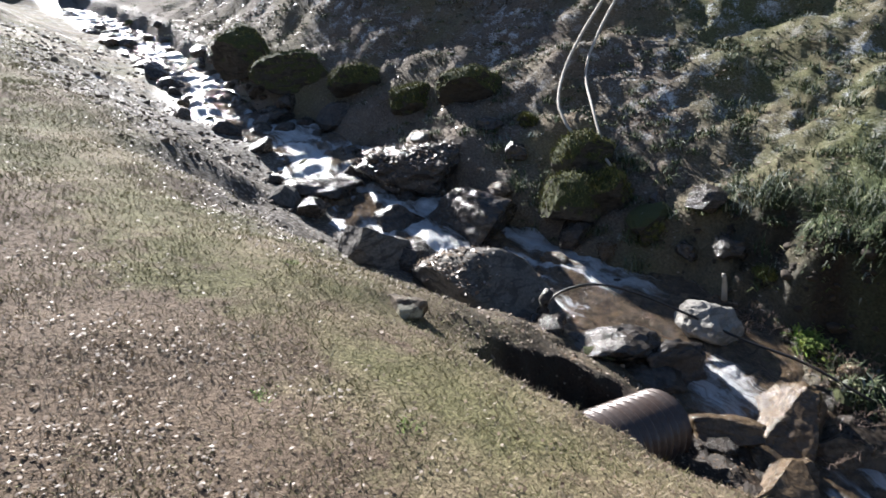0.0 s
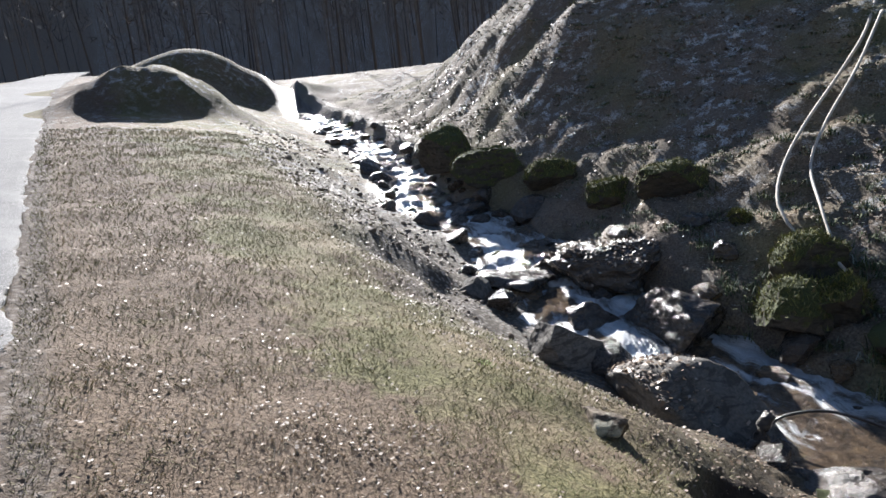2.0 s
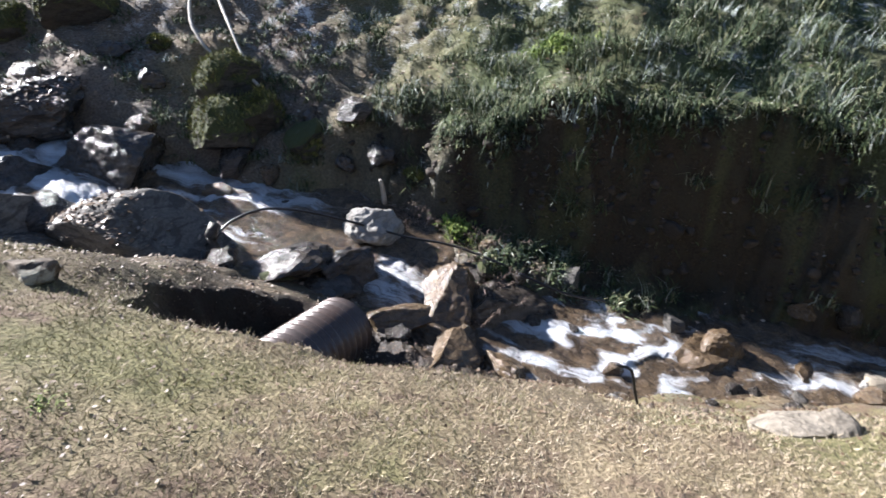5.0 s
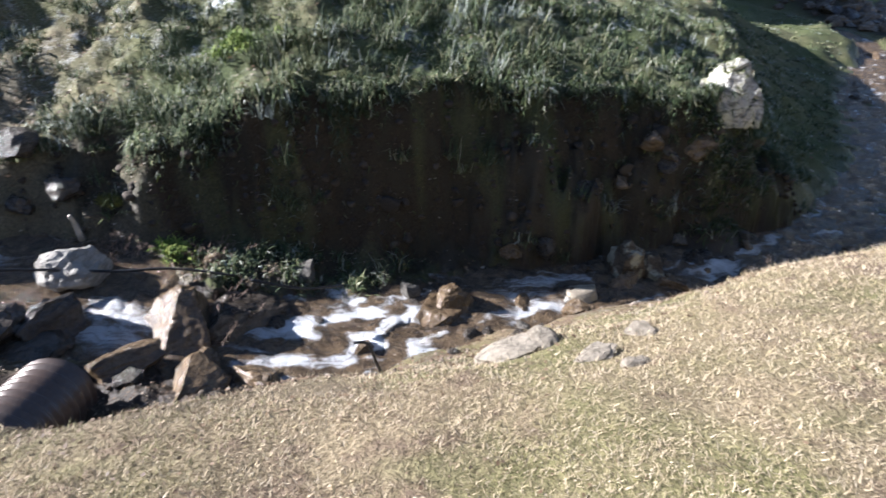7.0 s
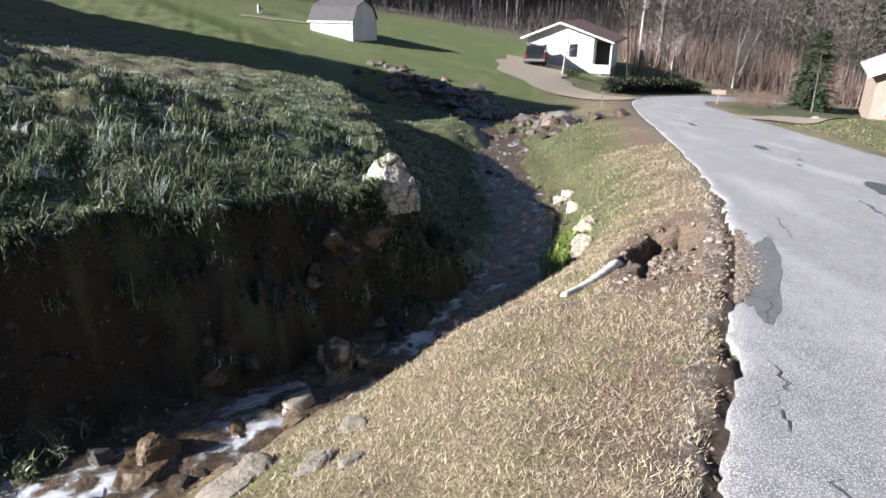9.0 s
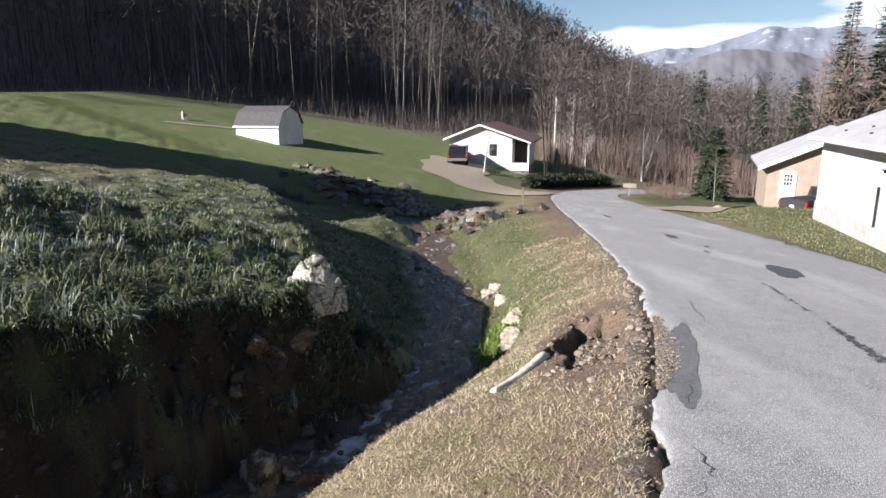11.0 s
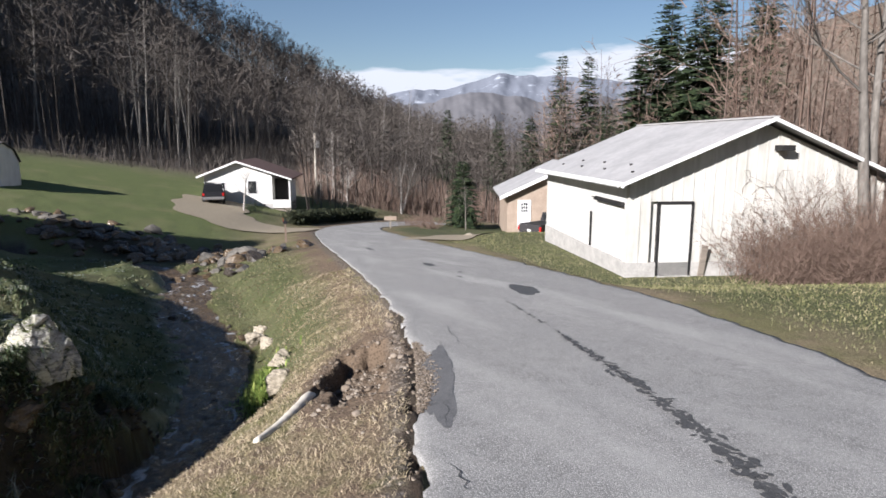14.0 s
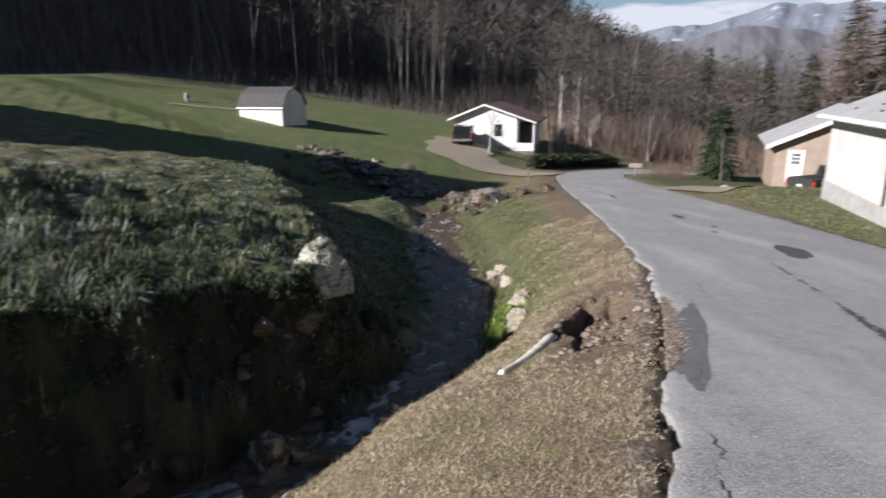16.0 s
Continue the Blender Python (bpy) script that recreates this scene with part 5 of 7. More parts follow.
# moss cushions and bright weeds at the foot of the far bank
for k, (x, y, s, label) in enumerate([(3.45, 5.35, 0.22, "bright green moss cushion at the bank's foot"), (4.0, 4.75, 0.18, "green tuft at the bank's foot"), (4.35, 4.45, 0.26, "shaggy green tuft at the bank's foot"),
                                      (3.75, 4.9, 0.16, "green tuft at the bank's foot"), (4.1, 4.15, 0.24, "shaggy green tuft at the bank's foot"), (4.45, 3.8, 0.24, "shaggy green tuft at the bank's foot"), (3.55, 4.55, 0.3, "mossy green shelf at the bank's foot"), (8.45, 1.2, 0.3, "green tuft at the standing rock's foot"), (8.5, 1.0, 0.28, "green tuft at the standing rock's foot"), (8.65, 0.85, 0.26, "green tuft at the standing rock's foot"), (8.9, 0.78, 0.24, "green tuft at the standing rock's foot"), (8.5, 1.45, 0.26, "green tuft at the standing rock's foot"), (8.42, 1.3, 0.34, "green tuft at the standing rock's foot"), (8.38, 1.1, 0.34, "green tuft at the standing rock's foot"), (5.0, 5.9, 0.3, "leafy green clump on the hillside"), (5.3, 5.7, 0.26, "leafy green clump on the hillside"),
                                      (11.3, -1.55, 0.5, "bright green weeds by the water"), (10.7, -1.5, 0.4, "bright green weeds by the water"), (11.9, -1.6, 0.4, "bright green weeds by the water"),
                                      (-0.25, 2.2, 0.07, "small green weed in the lawn"), (-1.15, 4.0, 0.08, "small green weed in the lawn"), (-0.9, 2.3, 0.07, "small green weed in the lawn")]):
    r_ = np.random.RandomState(300 + k)
    n = 420 if s > 0.15 else 60
    px, py = x + r_.normal(0, s * 0.45, n), y + r_.normal(0, s * 0.45, n)
    pz = land(px, py)[0]
    me = blade_mesh("green_tuft", np.stack([px, py, pz - 0.01], 1), r_.uniform(0.4, 1.0, n) * s * 0.7, r_.uniform(0.006, 0.02, n) * (1 + s) * (0.5 if s < 0.1 else 1), r_.uniform(0.2, 0.9, n), r_.uniform(0.2, 0.6, n), r_, M_GREEN if "foot" in label and k != 0 else M_WEED)
    tagged(new("green_tuft", me), label, "plant", kind="stuff")


# clods and gravel in the hollow, at the road's edge and along the stony bank
gravel_meshes = []
for k in range(5):
    b = rock_bmesh(1, 1, 1, 900 + k, 7, 0.12, 2)
    me = bpy.data.meshes.new("pebble")
    b.to_mesh(me)
    b.free()
    gravel_meshes.append(np.array([tuple(v.co) for v in me.vertices]))
    gravel_faces = np.array([tuple(p.vertices) for p in me.polygons])


def pebbles(name, label, x, y, size, seed, mat, sink=0.1, lift=0.0):
    r2 = np.random.RandomState(seed)
    z = land(x, y)[0] + lift
    vs, fs, o = [], [], 0
    for k in range(len(x)):
        g0 = gravel_meshes[k % 5]
        a = r2.uniform(0, 6.28)
        c_, s_ = math.cos(a), math.sin(a)
        v = g0 * np.array([1.2, 0.9, 0.7]) * size[k]
        v = np.stack([v[:, 0] * c_ - v[:, 1] * s_ + x[k], v[:, 0] * s_ + v[:, 1] * c_ + y[k], v[:, 2] + z[k] + size[k] * sink], 1)
        vs.append(v)
        fs.append(gravel_faces + o)
        o += len(v)
    return stuff(name, tri_mesh(name, np.concatenate(vs), np.concatenate(fs), mat), label, "gravel")


def pebble_material(name, stops):
    g = Graph(name)
    g.set(base=g.mix(g.ramp(g.noise(60, 4), [(0.3, 0.0), (0.7, 0.5)]), g.ramp(g.island(), stops), (0.08, 0.065, 0.05)), rough=0.9)
    return g.mat


M_CLOD = pebble_material("earth_clods", [(0.0, (0.10, 0.075, 0.052)), (0.6, (0.20, 0.155, 0.115)), (0.9, (0.32, 0.265, 0.21)), (1.0, (0.44, 0.39, 0.33))])
r_ = np.random.RandomState(44)
x = r_.normal(6.85, 0.75, 900)
y = -2.22 - 0.27 * (x - 6.85) + r_.normal(0, 0.28, 900)
_, edge_, side_ = nearest(ROAD, x, y)
ok = side_ > 0
pebbles("earth_clods", "crumbled brown earth clods in the hollow by the road", x[ok], y[ok], r_.gamma(2, 0.010, 900)[ok] + 0.006, 45, M_CLOD)
x = r_.uniform(4.7, 7.0, 5200)
y = np.interp(x, ROAD[::-1, 0][np.argsort(ROAD[::-1, 0])], ROAD[::-1, 1][np.argsort(ROAD[::-1, 0])]) - np.abs(r_.normal(0.0, 0.12, 5200)) * np.clip(1.2 - np.abs(x - 5.9) / 1.2, 0.1, 1)
pebbles("spilled_earth", "brown earth and grit spilled onto the road edge", x, y, r_.gamma(2, 0.0032, 5200) + 0.003, 48, M_CLOD, 0.1, 0.04)
k = r_.randint(0, len(ROAD), 20000)
x, y = ROAD[k, 0] + r_.normal(0, 0.12, 20000), ROAD[k, 1] + r_.normal(0.10, 0.10, 20000)
ok = np.nonzero((nearest(ROAD, x, y)[2] > 0) & (x > 0.5) & (x < 9))[0][:220]
pebbles("road_gravel", "loose grey gravel along the broken road edge", x[ok], y[ok], r_.gamma(2, 0.006, len(ok)) + 0.005, 46, M_CLOD)
x, y, r = scattered(30000, 3, 20, -95, 40, r_, 1.0)
m = land(x, y, fine=False)[1]
ok = np.nonzero((m["far"] < 0.5) & (m["right"] < 0.5) & (m["u"] > 0.6) & (m["bed"] < 0.5) & (r_.uniform(0, 1, len(x)) < 0.55))[0][:3200]
pebbles("bank_gravel", "small stones and clods on the creek's near bank", x[ok], y[ok], (r_.gamma(2, 0.008, len(ok)) + 0.006) * (1 + 0.05 * r[ok]) * (0.6 + 0.5 * ramp(y[ok], 6, 9)), 47, M_CLOD)

# long grass that hangs over the brink of the far bank, in clumps
k0 = np.nonzero((CREEK[:, 4] > 0.75) & (CREEK[:, 0] < 10.5) & (CREEK[:, 1] < 5.6))[0]
lnx, lny = along_line(CREEK)
clump = r_.choice(k0, 9000)
reach_ = CREEK[clump, 3] + r_.uniform(0.2, 2.4, 9000)
ccx, ccy = CREEK[clump, 0] - lnx[clump] * reach_, CREEK[clump, 1] - lny[clump] * reach_
m = land(ccx, ccy)[1]
ok = np.nonzero((m["far"] > 0.5) & (ccx > 3.5) & (np.abs(m["c"] - 0.31 - 0.22 * m["bank"]) < 0.05 + 0.03 * waves(ccx, ccy, 0.8, 68)))[0][:560]
ccx, ccy, ways = ccx[ok], ccy[ok], np.stack([lnx[clump], lny[clump]], 1)[ok]
idx = np.repeat(np.arange(len(ccx)), 46)
n = len(idx)
size_ = r_.uniform(0.55, 1.35, len(ccx))[idx]
x, y = ccx[idx] + r_.normal(0, 0.05, n), ccy[idx] + r_.normal(0, 0.05, n)
z = land(x, y)[0]
turn_ = r_.normal(0, 0.7, n)
way = np.stack([ways[idx, 0] * np.cos(turn_) - ways[idx, 1] * np.sin(turn_), ways[idx, 0] * np.sin(turn_) + ways[idx, 1] * np.cos(turn_)], 1)
L = r_.uniform(0.06, 0.17, n) * size_
b0 = np.stack([x, y, z - 0.02], 1)
mid = b0 + np.stack([way[:, 0] * L * 0.5, way[:, 1] * L * 0.5, L * r_.uniform(0.2, 0.7, n)], 1)
tip = mid + np.stack([way[:, 0] * L * 0.55, way[:, 1] * L * 0.55, -L * r_.uniform(-0.1, 0.9, n)], 1)
w = np.stack([-way[:, 1], way[:, 0], 0 * L], 1) * (r_.uniform(0.004, 0.009, n))[:, None]
v_ = np.stack([b0 - w, b0 + w, mid + w * 0.9, mid - w * 0.9, tip], 1).reshape(-1, 3)
o_ = np.arange(n)[:, None] * 5
stuff("overhanging_grass", tri_mesh("overhanging_grass", v_, np.concatenate([o_ + [0, 1, 2], o_ + [0, 2, 3], o_ + [3, 2, 4]]), M_GREEN), "long grass drooping over the brink of the earth bank", "grass")

# clods and stones that stick out of the far bank's face
k = r_.choice(np.nonzero((CREEK[:, 4] > 0.7) & (CREEK[:, 0] < 11))[0], 5200)
fnx, fny = along_line(CREEK)
off = CREEK[k, 3] + r_.uniform(0.0, 1.6, len(k))
x, y = CREEK[k, 0] - fnx[k] * off, CREEK[k, 1] - fny[k] * off
m = land(x, y, fine=True)[1]
ok = np.nonzero((m["far"] > 0.5) & (m["bed"] < 0.5) & (m["c"] > 0.01) & (m["c"] < 0.22 + 0.2 * m["bank"]))[0][:800]
# A darker clod colour, toned to the shaded bank face.
M_BANK_CLOD = pebble_material("shade_toned_bank_clods", [(0.0, (0.02, 0.015, 0.011)), (0.7, (0.04, 0.03, 0.021)), (0.95, (0.065, 0.05, 0.036)), (1.0, (0.12, 0.10, 0.075))])
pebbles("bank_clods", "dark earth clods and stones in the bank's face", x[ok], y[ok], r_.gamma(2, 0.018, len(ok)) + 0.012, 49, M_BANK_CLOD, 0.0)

# roots and dead stalks that hang down the far bank's face
n = 5200
k = r_.randint(0, len(CREEK), n * 6)
row = CREEK[k]
k = k[(row[:, 4] > 0.85) & (row[:, 0] < 11)][:n]
nx_, ny_ = along_line(CREEK)
off = CREEK[k, 3] + r_.uniform(0.15, 0.95, len(k))
x, y = CREEK[k, 0] - nx_[k] * off + r_.normal(0, 0.1, len(k)), CREEK[k, 1] - ny_[k] * off + r_.normal(0, 0.1, len(k))
z = land(x, y)[0]
a = r_.uniform(0, 6.28, len(k))
L = r_.uniform(0.04, 0.16, len(k))
tip = np.stack([x + nx_[k] * L * 0.45 + np.cos(a) * L * 0.3, y + ny_[k] * L * 0.45 + np.sin(a) * L * 0.3, z - L * r_.uniform(0.1, 0.9, len(k)) + 0.05], 1)
b0 = np.stack([x, y, z + 0.02], 1)
w = np.stack([np.cos(a), np.sin(a), 0 * a], 1) * r_.uniform(0.004, 0.012, len(k))[:, None]
M_ROOT = blades_material("roots_and_moss", [(0.0, (0.035, 0.028, 0.02)), (0.4, (0.10, 0.08, 0.055)), (0.6, (0.05, 0.07, 0.025)), (0.85, (0.08, 0.11, 0.035)), (1.0, (0.26, 0.22, 0.15))])
stuff("hanging_roots", tri_mesh("hanging_roots", np.stack([b0 - w, b0 + w, tip], 1).reshape(-1, 3), np.arange(len(k))[:, None] * 3 + [0, 1, 2], M_ROOT), "roots and small plants hanging on the earth bank", "roots")

# corrugated pipe that juts from the near bank
def corrugated_pipe():
    root = new("drain_pipe")
    a, b = Vector((0.22, 3.12, -1.48)), Vector((1.60, 4.22, -1.93))
    root.matrix_world = pose(*a)
    d = (b - a).normalized()
    s = d.cross(Vector((0, 0, 1))).normalized()
    t = s.cross(d)
    rows, sides, L, R_ = 110, 28, (b - a).length, 0.29
    X = np.zeros((rows, sides + 1))
    Y, Z = X.copy(), X.copy()
    for i in range(rows):
        u = i / (rows - 1)
        for k in range(sides + 1):
            ang = 2 * math.pi * k / sides
            rad = R_ + 0.020 * math.sin(2 * math.pi * L * u / 0.095)
            p = d * (u * L) + (s * math.cos(ang) + t * math.sin(ang)) * rad
            X[i, k], Y[i, k], Z[i, k] = p
    g = Graph("galvanised_rusty_pipe")
    n1, n2 = g.noise(6, 5, 0.65), g.noise(40, 4)
    col = g.mix(g.ramp(n1, [(0.42, 0.0), (0.62, 1.0)]), (0.06, 0.046, 0.04), (0.055, 0.033, 0.024))
    g.set(base=g.mix(g.math("MULTIPLY", n2, 0.22), col, (0.42, 0.35, 0.31)), rough=0.28, metal=0.2, normal=g.bump(n2, 0.3, 0.005))
    shell = new("corrugated_shell", mesh_grid("corrugated_shell", X, Y, Z))
    shell.data.materials.append(g.mat)
    shell.parent = root
    inner = new("inner_wall", mesh_grid("inner_wall", X * 1.0, Y * 1.0, Z * 1.0))
    c0, c1 = Vector((0, 0, 0)), d * L
    co = np.stack([X, Y, Z], -1)
    axis = np.linspace(0, 1, rows)[:, None, None] * np.array(tuple(c1))[None, None]
    co = axis + (co - axis) * 0.955
    inner.data.vertices.foreach_set("co", co.astype(np.float32).ravel())
    inner.data.materials.append(M_RUST)
    inner.parent = root
    return tagged(root, "rusty corrugated metal drain pipe jutting from the bank", "pipe")


corrugated_pipe()


# ---- buildings, yards and vehicles ----
def slab(bm, x0, x1, y0, y1, z0, z1, bevel=0.0):
    made = bmesh.ops.create_cube(bm, size=1)["verts"]
    for v in made:
        v.co = Vector((x0 + (v.co.x + 0.5) * (x1 - x0), y0 + (v.co.y + 0.5) * (y1 - y0), z0 + (v.co.z + 0.5) * (z1 - z0)))
    if bevel:
        edges = {e for v in made for e in v.link_edges}
        bmesh.ops.bevel(bm, geom=list(edges), offset=bevel, segments=2, affect="EDGES")
    return bm


def block(name, parent, dims, material, label="", bevel=0.0):
    return part(name, slab(bmesh.new(), *dims, bevel), material, parent, label)


def prism(name, parent, outline, y0, y1, material, label=""):
    """A solid with an outline in x and z, from y0 to y1."""
    bm = bmesh.new()
    a = [bm.verts.new((x, y0, z)) for x, z in outline]
    b = [bm.verts.new((x, y1, z)) for x, z in outline]
    bm.faces.new(a[::-1])
    bm.faces.new(b)
    for k in range(len(a)):
        j = (k + 1) % len(a)
        bm.faces.new((a[k], a[j], b[j], b[k]))
    bmesh.ops.recalc_face_normals(bm, faces=bm.faces)
    return part(name, bm, material, parent, label)


def disc_wheel(parent, x, y, z, radius, width, axis="X"):
    """A wheel: tyre with a rim in it."""
    def drum(r, w, inset=0.0):
        bm = bmesh.new()
        bmesh.ops.create_cone(bm, cap_ends=True, segments=20, radius1=r, radius2=r, depth=w)
        bmesh.ops.bevel(bm, geom=[e for e in bm.edges if abs(e.verts[0].co.z - e.verts[1].co.z) < 1e-5], offset=min(0.03, w * 0.2), segments=2, affect="EDGES")
        bm.transform(Matrix.Translation((x, y, z)) @ Matrix.Rotation(math.pi / 2, 4, "Y" if axis == "X" else "X"))
        return bm
    tyre = part("wheel", drum(radius, width), M_TYRE, parent, "black rubber wheel")
    part("rim", drum(radius * 0.55, width + 0.015), M_CHROME, tyre, "grey metal rim")
    return tyre


M_WHITE = simple("white_painted_siding", (0.62, 0.61, 0.58), (0.74, 0.73, 0.70), 3, 0.55, 0.08, stretch=(1, 1, 0.2))
M_OLD_WHITE = simple("weathered_white_siding", (0.47, 0.455, 0.41), (0.70, 0.685, 0.64), 4, 0.65, 0.15, stretch=(1, 1, 0.15))
M_TRIM = simple("white_trim", (0.74, 0.74, 0.73), (0.82, 0.82, 0.81), 6, 0.5, 0.05)
M_ROOF_METAL = simple("dull_grey_metal_roof", (0.40, 0.39, 0.385), (0.50, 0.485, 0.475), 5, 0.6, 0.1, metal=0.1)
M_ROOF_RED = simple("brown_red_shingles", (0.095, 0.055, 0.048), (0.165, 0.10, 0.085), 25, 0.9, 0.5)
M_SHINGLE = simple("grey_shingles", (0.06, 0.056, 0.056), (0.13, 0.122, 0.12), 30, 0.95, 0.6, spec=0.15)
M_BLOCKWORK = simple("grey_blockwork", (0.38, 0.365, 0.345), (0.52, 0.50, 0.475), 16, 0.9, 0.4)
M_TAN = simple("tan_board_wall", (0.33, 0.255, 0.20), (0.42, 0.335, 0.265), 8, 0.8, 0.2)
M_DARK = simple("dark_opening", (0.012, 0.012, 0.013), (0.03, 0.028, 0.027), 6, 0.7, 0.1)
M_GLASS = Graph("dark_window_glass").set(base=(0.02, 0.022, 0.025), rough=0.08, spec=0.6).mat
M_TYRE = simple("tyre_rubber", (0.012, 0.012, 0.012), (0.03, 0.03, 0.03), 30, 0.85, 0.3)
M_CHROME = simple("dull_metal", (0.35, 0.35, 0.36), (0.5, 0.5, 0.5), 20, 0.35, 0.1, metal=0.7)
M_CAR_DARK = Graph("dark_car_paint").set(base=(0.02, 0.021, 0.026), rough=0.22, coat=0.6).mat
M_CAR_GREY = Graph("charcoal_car_paint").set(base=(0.045, 0.043, 0.045), rough=0.25, coat=0.5).mat
M_RED_GLASS = Graph("red_lamp_glass").set(base=(0.45, 0.02, 0.02), rough=0.15).mat
M_PLATE = simple("pale_plate", (0.6, 0.6, 0.58), (0.7, 0.7, 0.68), 20, 0.5, 0.1)
M_TIMBER = simple("grey_timber", (0.20, 0.17, 0.14), (0.36, 0.31, 0.26), 14, 0.9, 0.5, stretch=(0.2, 1, 1))
M_GRAVEL = simple("pale_gravel", (0.26, 0.215, 0.15), (0.37, 0.315, 0.23), 30, 0.95, 0.6)


def garage():
    root = new("garage")
    root.matrix_world = pose(14.53, -11.94, -2.17, 0, 0, -106.4)
    W_, L_, H_, P_ = 7.6, 8.5, 2.72, 4.3
    base = block("foundation", root, (-0.03, W_ + 0.03, -0.03, L_ + 0.03, -0.8, 0.42), M_BLOCKWORK, "grey block foundation")
    # front gable in boards, with the doorway left open between them
    door0, door1, door_h = 0.84, 1.86, 2.1
    k, x = 0, 0.0
    while x < W_ - 0.01:
        x1 = min(x + 0.305, W_)
        top = lambda q: H_ + (P_ - H_) * (1 - abs(q - W_ / 2) / (W_ / 2))
        z0 = 0.42
        if x1 > door0 + 0.05 and x < door1 - 0.05:
            z0 = door_h + 0.05
        prism("siding_board", root, [(x + 0.004, z0), (x1 - 0.004, z0), (x1 - 0.004, top(x1)), (x + 0.004, top(x))], 0.0, 0.10, M_OLD_WHITE)
        block("batten", root, (x1 - 0.03, x1 + 0.02, -0.018, 0.0, z0, top(x1) - 0.02), M_OLD_WHITE)
        x = x1
    prism("inner_wall", root, [(0.0, 0.42), (W_, 0.42), (W_, H_ - 0.05), (W_ / 2, P_ - 0.05), (0.0, H_ - 0.05)], 0.11, 0.2, M_OLD_WHITE)
    prism("back_wall", root, [(0.0, 0.42), (W_, 0.42), (W_, H_), (W_ / 2, P_), (0.0, H_)], L_ - 0.12, L_, M_OLD_WHITE)
    # road-side wall
    y = 3.2
    while y < L_ - 0.2:
        y1 = min(y + 0.61, L_ - 0.13)
        block("siding_board", root, (0.0, 0.1, y + 0.004, y1 - 0.004, 0.42, H_), M_WHITE)
        y = y1
    block("siding_board", root, (0.0, 0.1, 0.10, 0.32, 0.0, H_), M_WHITE)
    block("siding_board", root, (0.0, 0.1, 0.32, 3.2, 2.06, H_), M_WHITE)
    block("side_wall", root, (W_ - 0.1, W_, 0.1, L_ - 0.12, 0.42, H_), M_OLD_WHITE)
    gate = block("garage_door", root, (0.05, 0.11, 0.34, 3.1, -0.25, 1.94), M_WHITE, "white sliding garage door")
    # Dark strip for the lintel's shade, then one for the door's side gap.
    block("track_cover", gate, (-0.07, 0.0, 0.30, 2.6, 1.98, 2.10), M_DARK, "dark strip standing for the lintel's shade over the garage door")
    block("door_edge", gate, (-0.01, 0.04, 3.10, 3.17, 0.15, 1.55), M_DARK, "dark gap beside the garage door")
    door = block("door", root, (door0 + 0.05, door1 - 0.05, -0.03, 0.03, 0.02, door_h - 0.04), M_WHITE, "plain white side door")
    block("door_frame", door, (door0, door0 + 0.06, -0.05, 0.06, 0.0, door_h + 0.05), M_DARK, "dark door frame")
    block("door_frame", door, (door1 - 0.05, door1 + 0.01, -0.05, 0.06, 0.0, door_h + 0.05), M_DARK, "dark door frame")
    block("door_frame", door, (door0, door1, -0.05, 0.06, door_h - 0.03, door_h + 0.05), M_DARK, "dark door frame")
    block("sill", door, (door0 + 0.02, door1, -0.14, 0.0, -0.05, 0.03), M_BLOCKWORK, "grey door sill")
    # roof with overhang
    over, eave, thick = 0.5, 0.38, 0.06
    drop_ = (P_ - H_) / (W_ / 2)
    zt = P_ + 0.10
    left = [(-eave, H_ + 0.10 - drop_ * eave), (W_ / 2, zt), (W_ / 2, zt + thick), (-eave, H_ + 0.10 - drop_ * eave + thick)]
    right = [(W_ / 2, zt), (W_ + eave, H_ + 0.10 - drop_ * eave), (W_ + eave, H_ + 0.10 - drop_ * eave + thick), (W_ / 2, zt + thick)]
    roof = prism("roof", root, left, -over, L_ + 0.06, M_ROOF_METAL, "low-pitched grey metal roof")
    prism("roof_slope", roof, right, -over, L_ + 0.06, M_ROOF_METAL)
    for side, (a, b) in enumerate(((left[0], left[1]), (right[0], right[1]))):
        prism("rake_board", roof, [(a[0], a[1] - 0.05), (b[0], b[1] - 0.05), (b[0], b[1] + 0.05), (a[0], a[1] + 0.05)], -over - 0.03, -over + 0.004, M_TRIM, "white rake board")
    e0 = H_ + 0.10 - drop_ * eave
    block("fascia", roof, (-eave - 0.03, -eave + 0.01, -over, L_ + 0.06, e0 - 0.10, e0 + 0.05), M_TRIM, "white fascia board")
    block("gutter", roof, (-eave - 0.14, -eave - 0.04, -over + 0.1, L_ + 0.06, e0 - 0.08, e0 + 0.02), M_TRIM, "white gutter", 0.02)
    block("fascia", roof, (W_ + eave - 0.01, W_ + eave + 0.03, -over, L_ + 0.06, e0 - 0.10, e0 + 0.05), M_TRIM, "white fascia board")
    for q in range(7):
        u = 0.10 + 0.08 * (q % 2)
        block("vent_cap", roof, (-eave + u * 5, -eave + u * 5 + 0.07, 0.2 + q * 1.1, 0.27 + q * 1.1, e0 + drop_ * u * 5 + thick, e0 + drop_ * u * 5 + thick + 0.06), M_DARK, "small dark roof vent")
    block("ridge_cap", roof, (W_ / 2 - 0.12, W_ / 2 + 0.12, -over, L_ + 0.06, zt + thick - 0.02, zt + thick + 0.03), M_ROOF_METAL)
    lamp = block("gable_lamp", root, (W_ / 2 + 0.35, W_ / 2 + 0.75, -0.35, -0.02, P_ - 0.75, P_ - 0.6), M_DARK, "dark lamp under the gable")
    return tagged(root, "white board garage with grey metal roof beside the road", "garage")


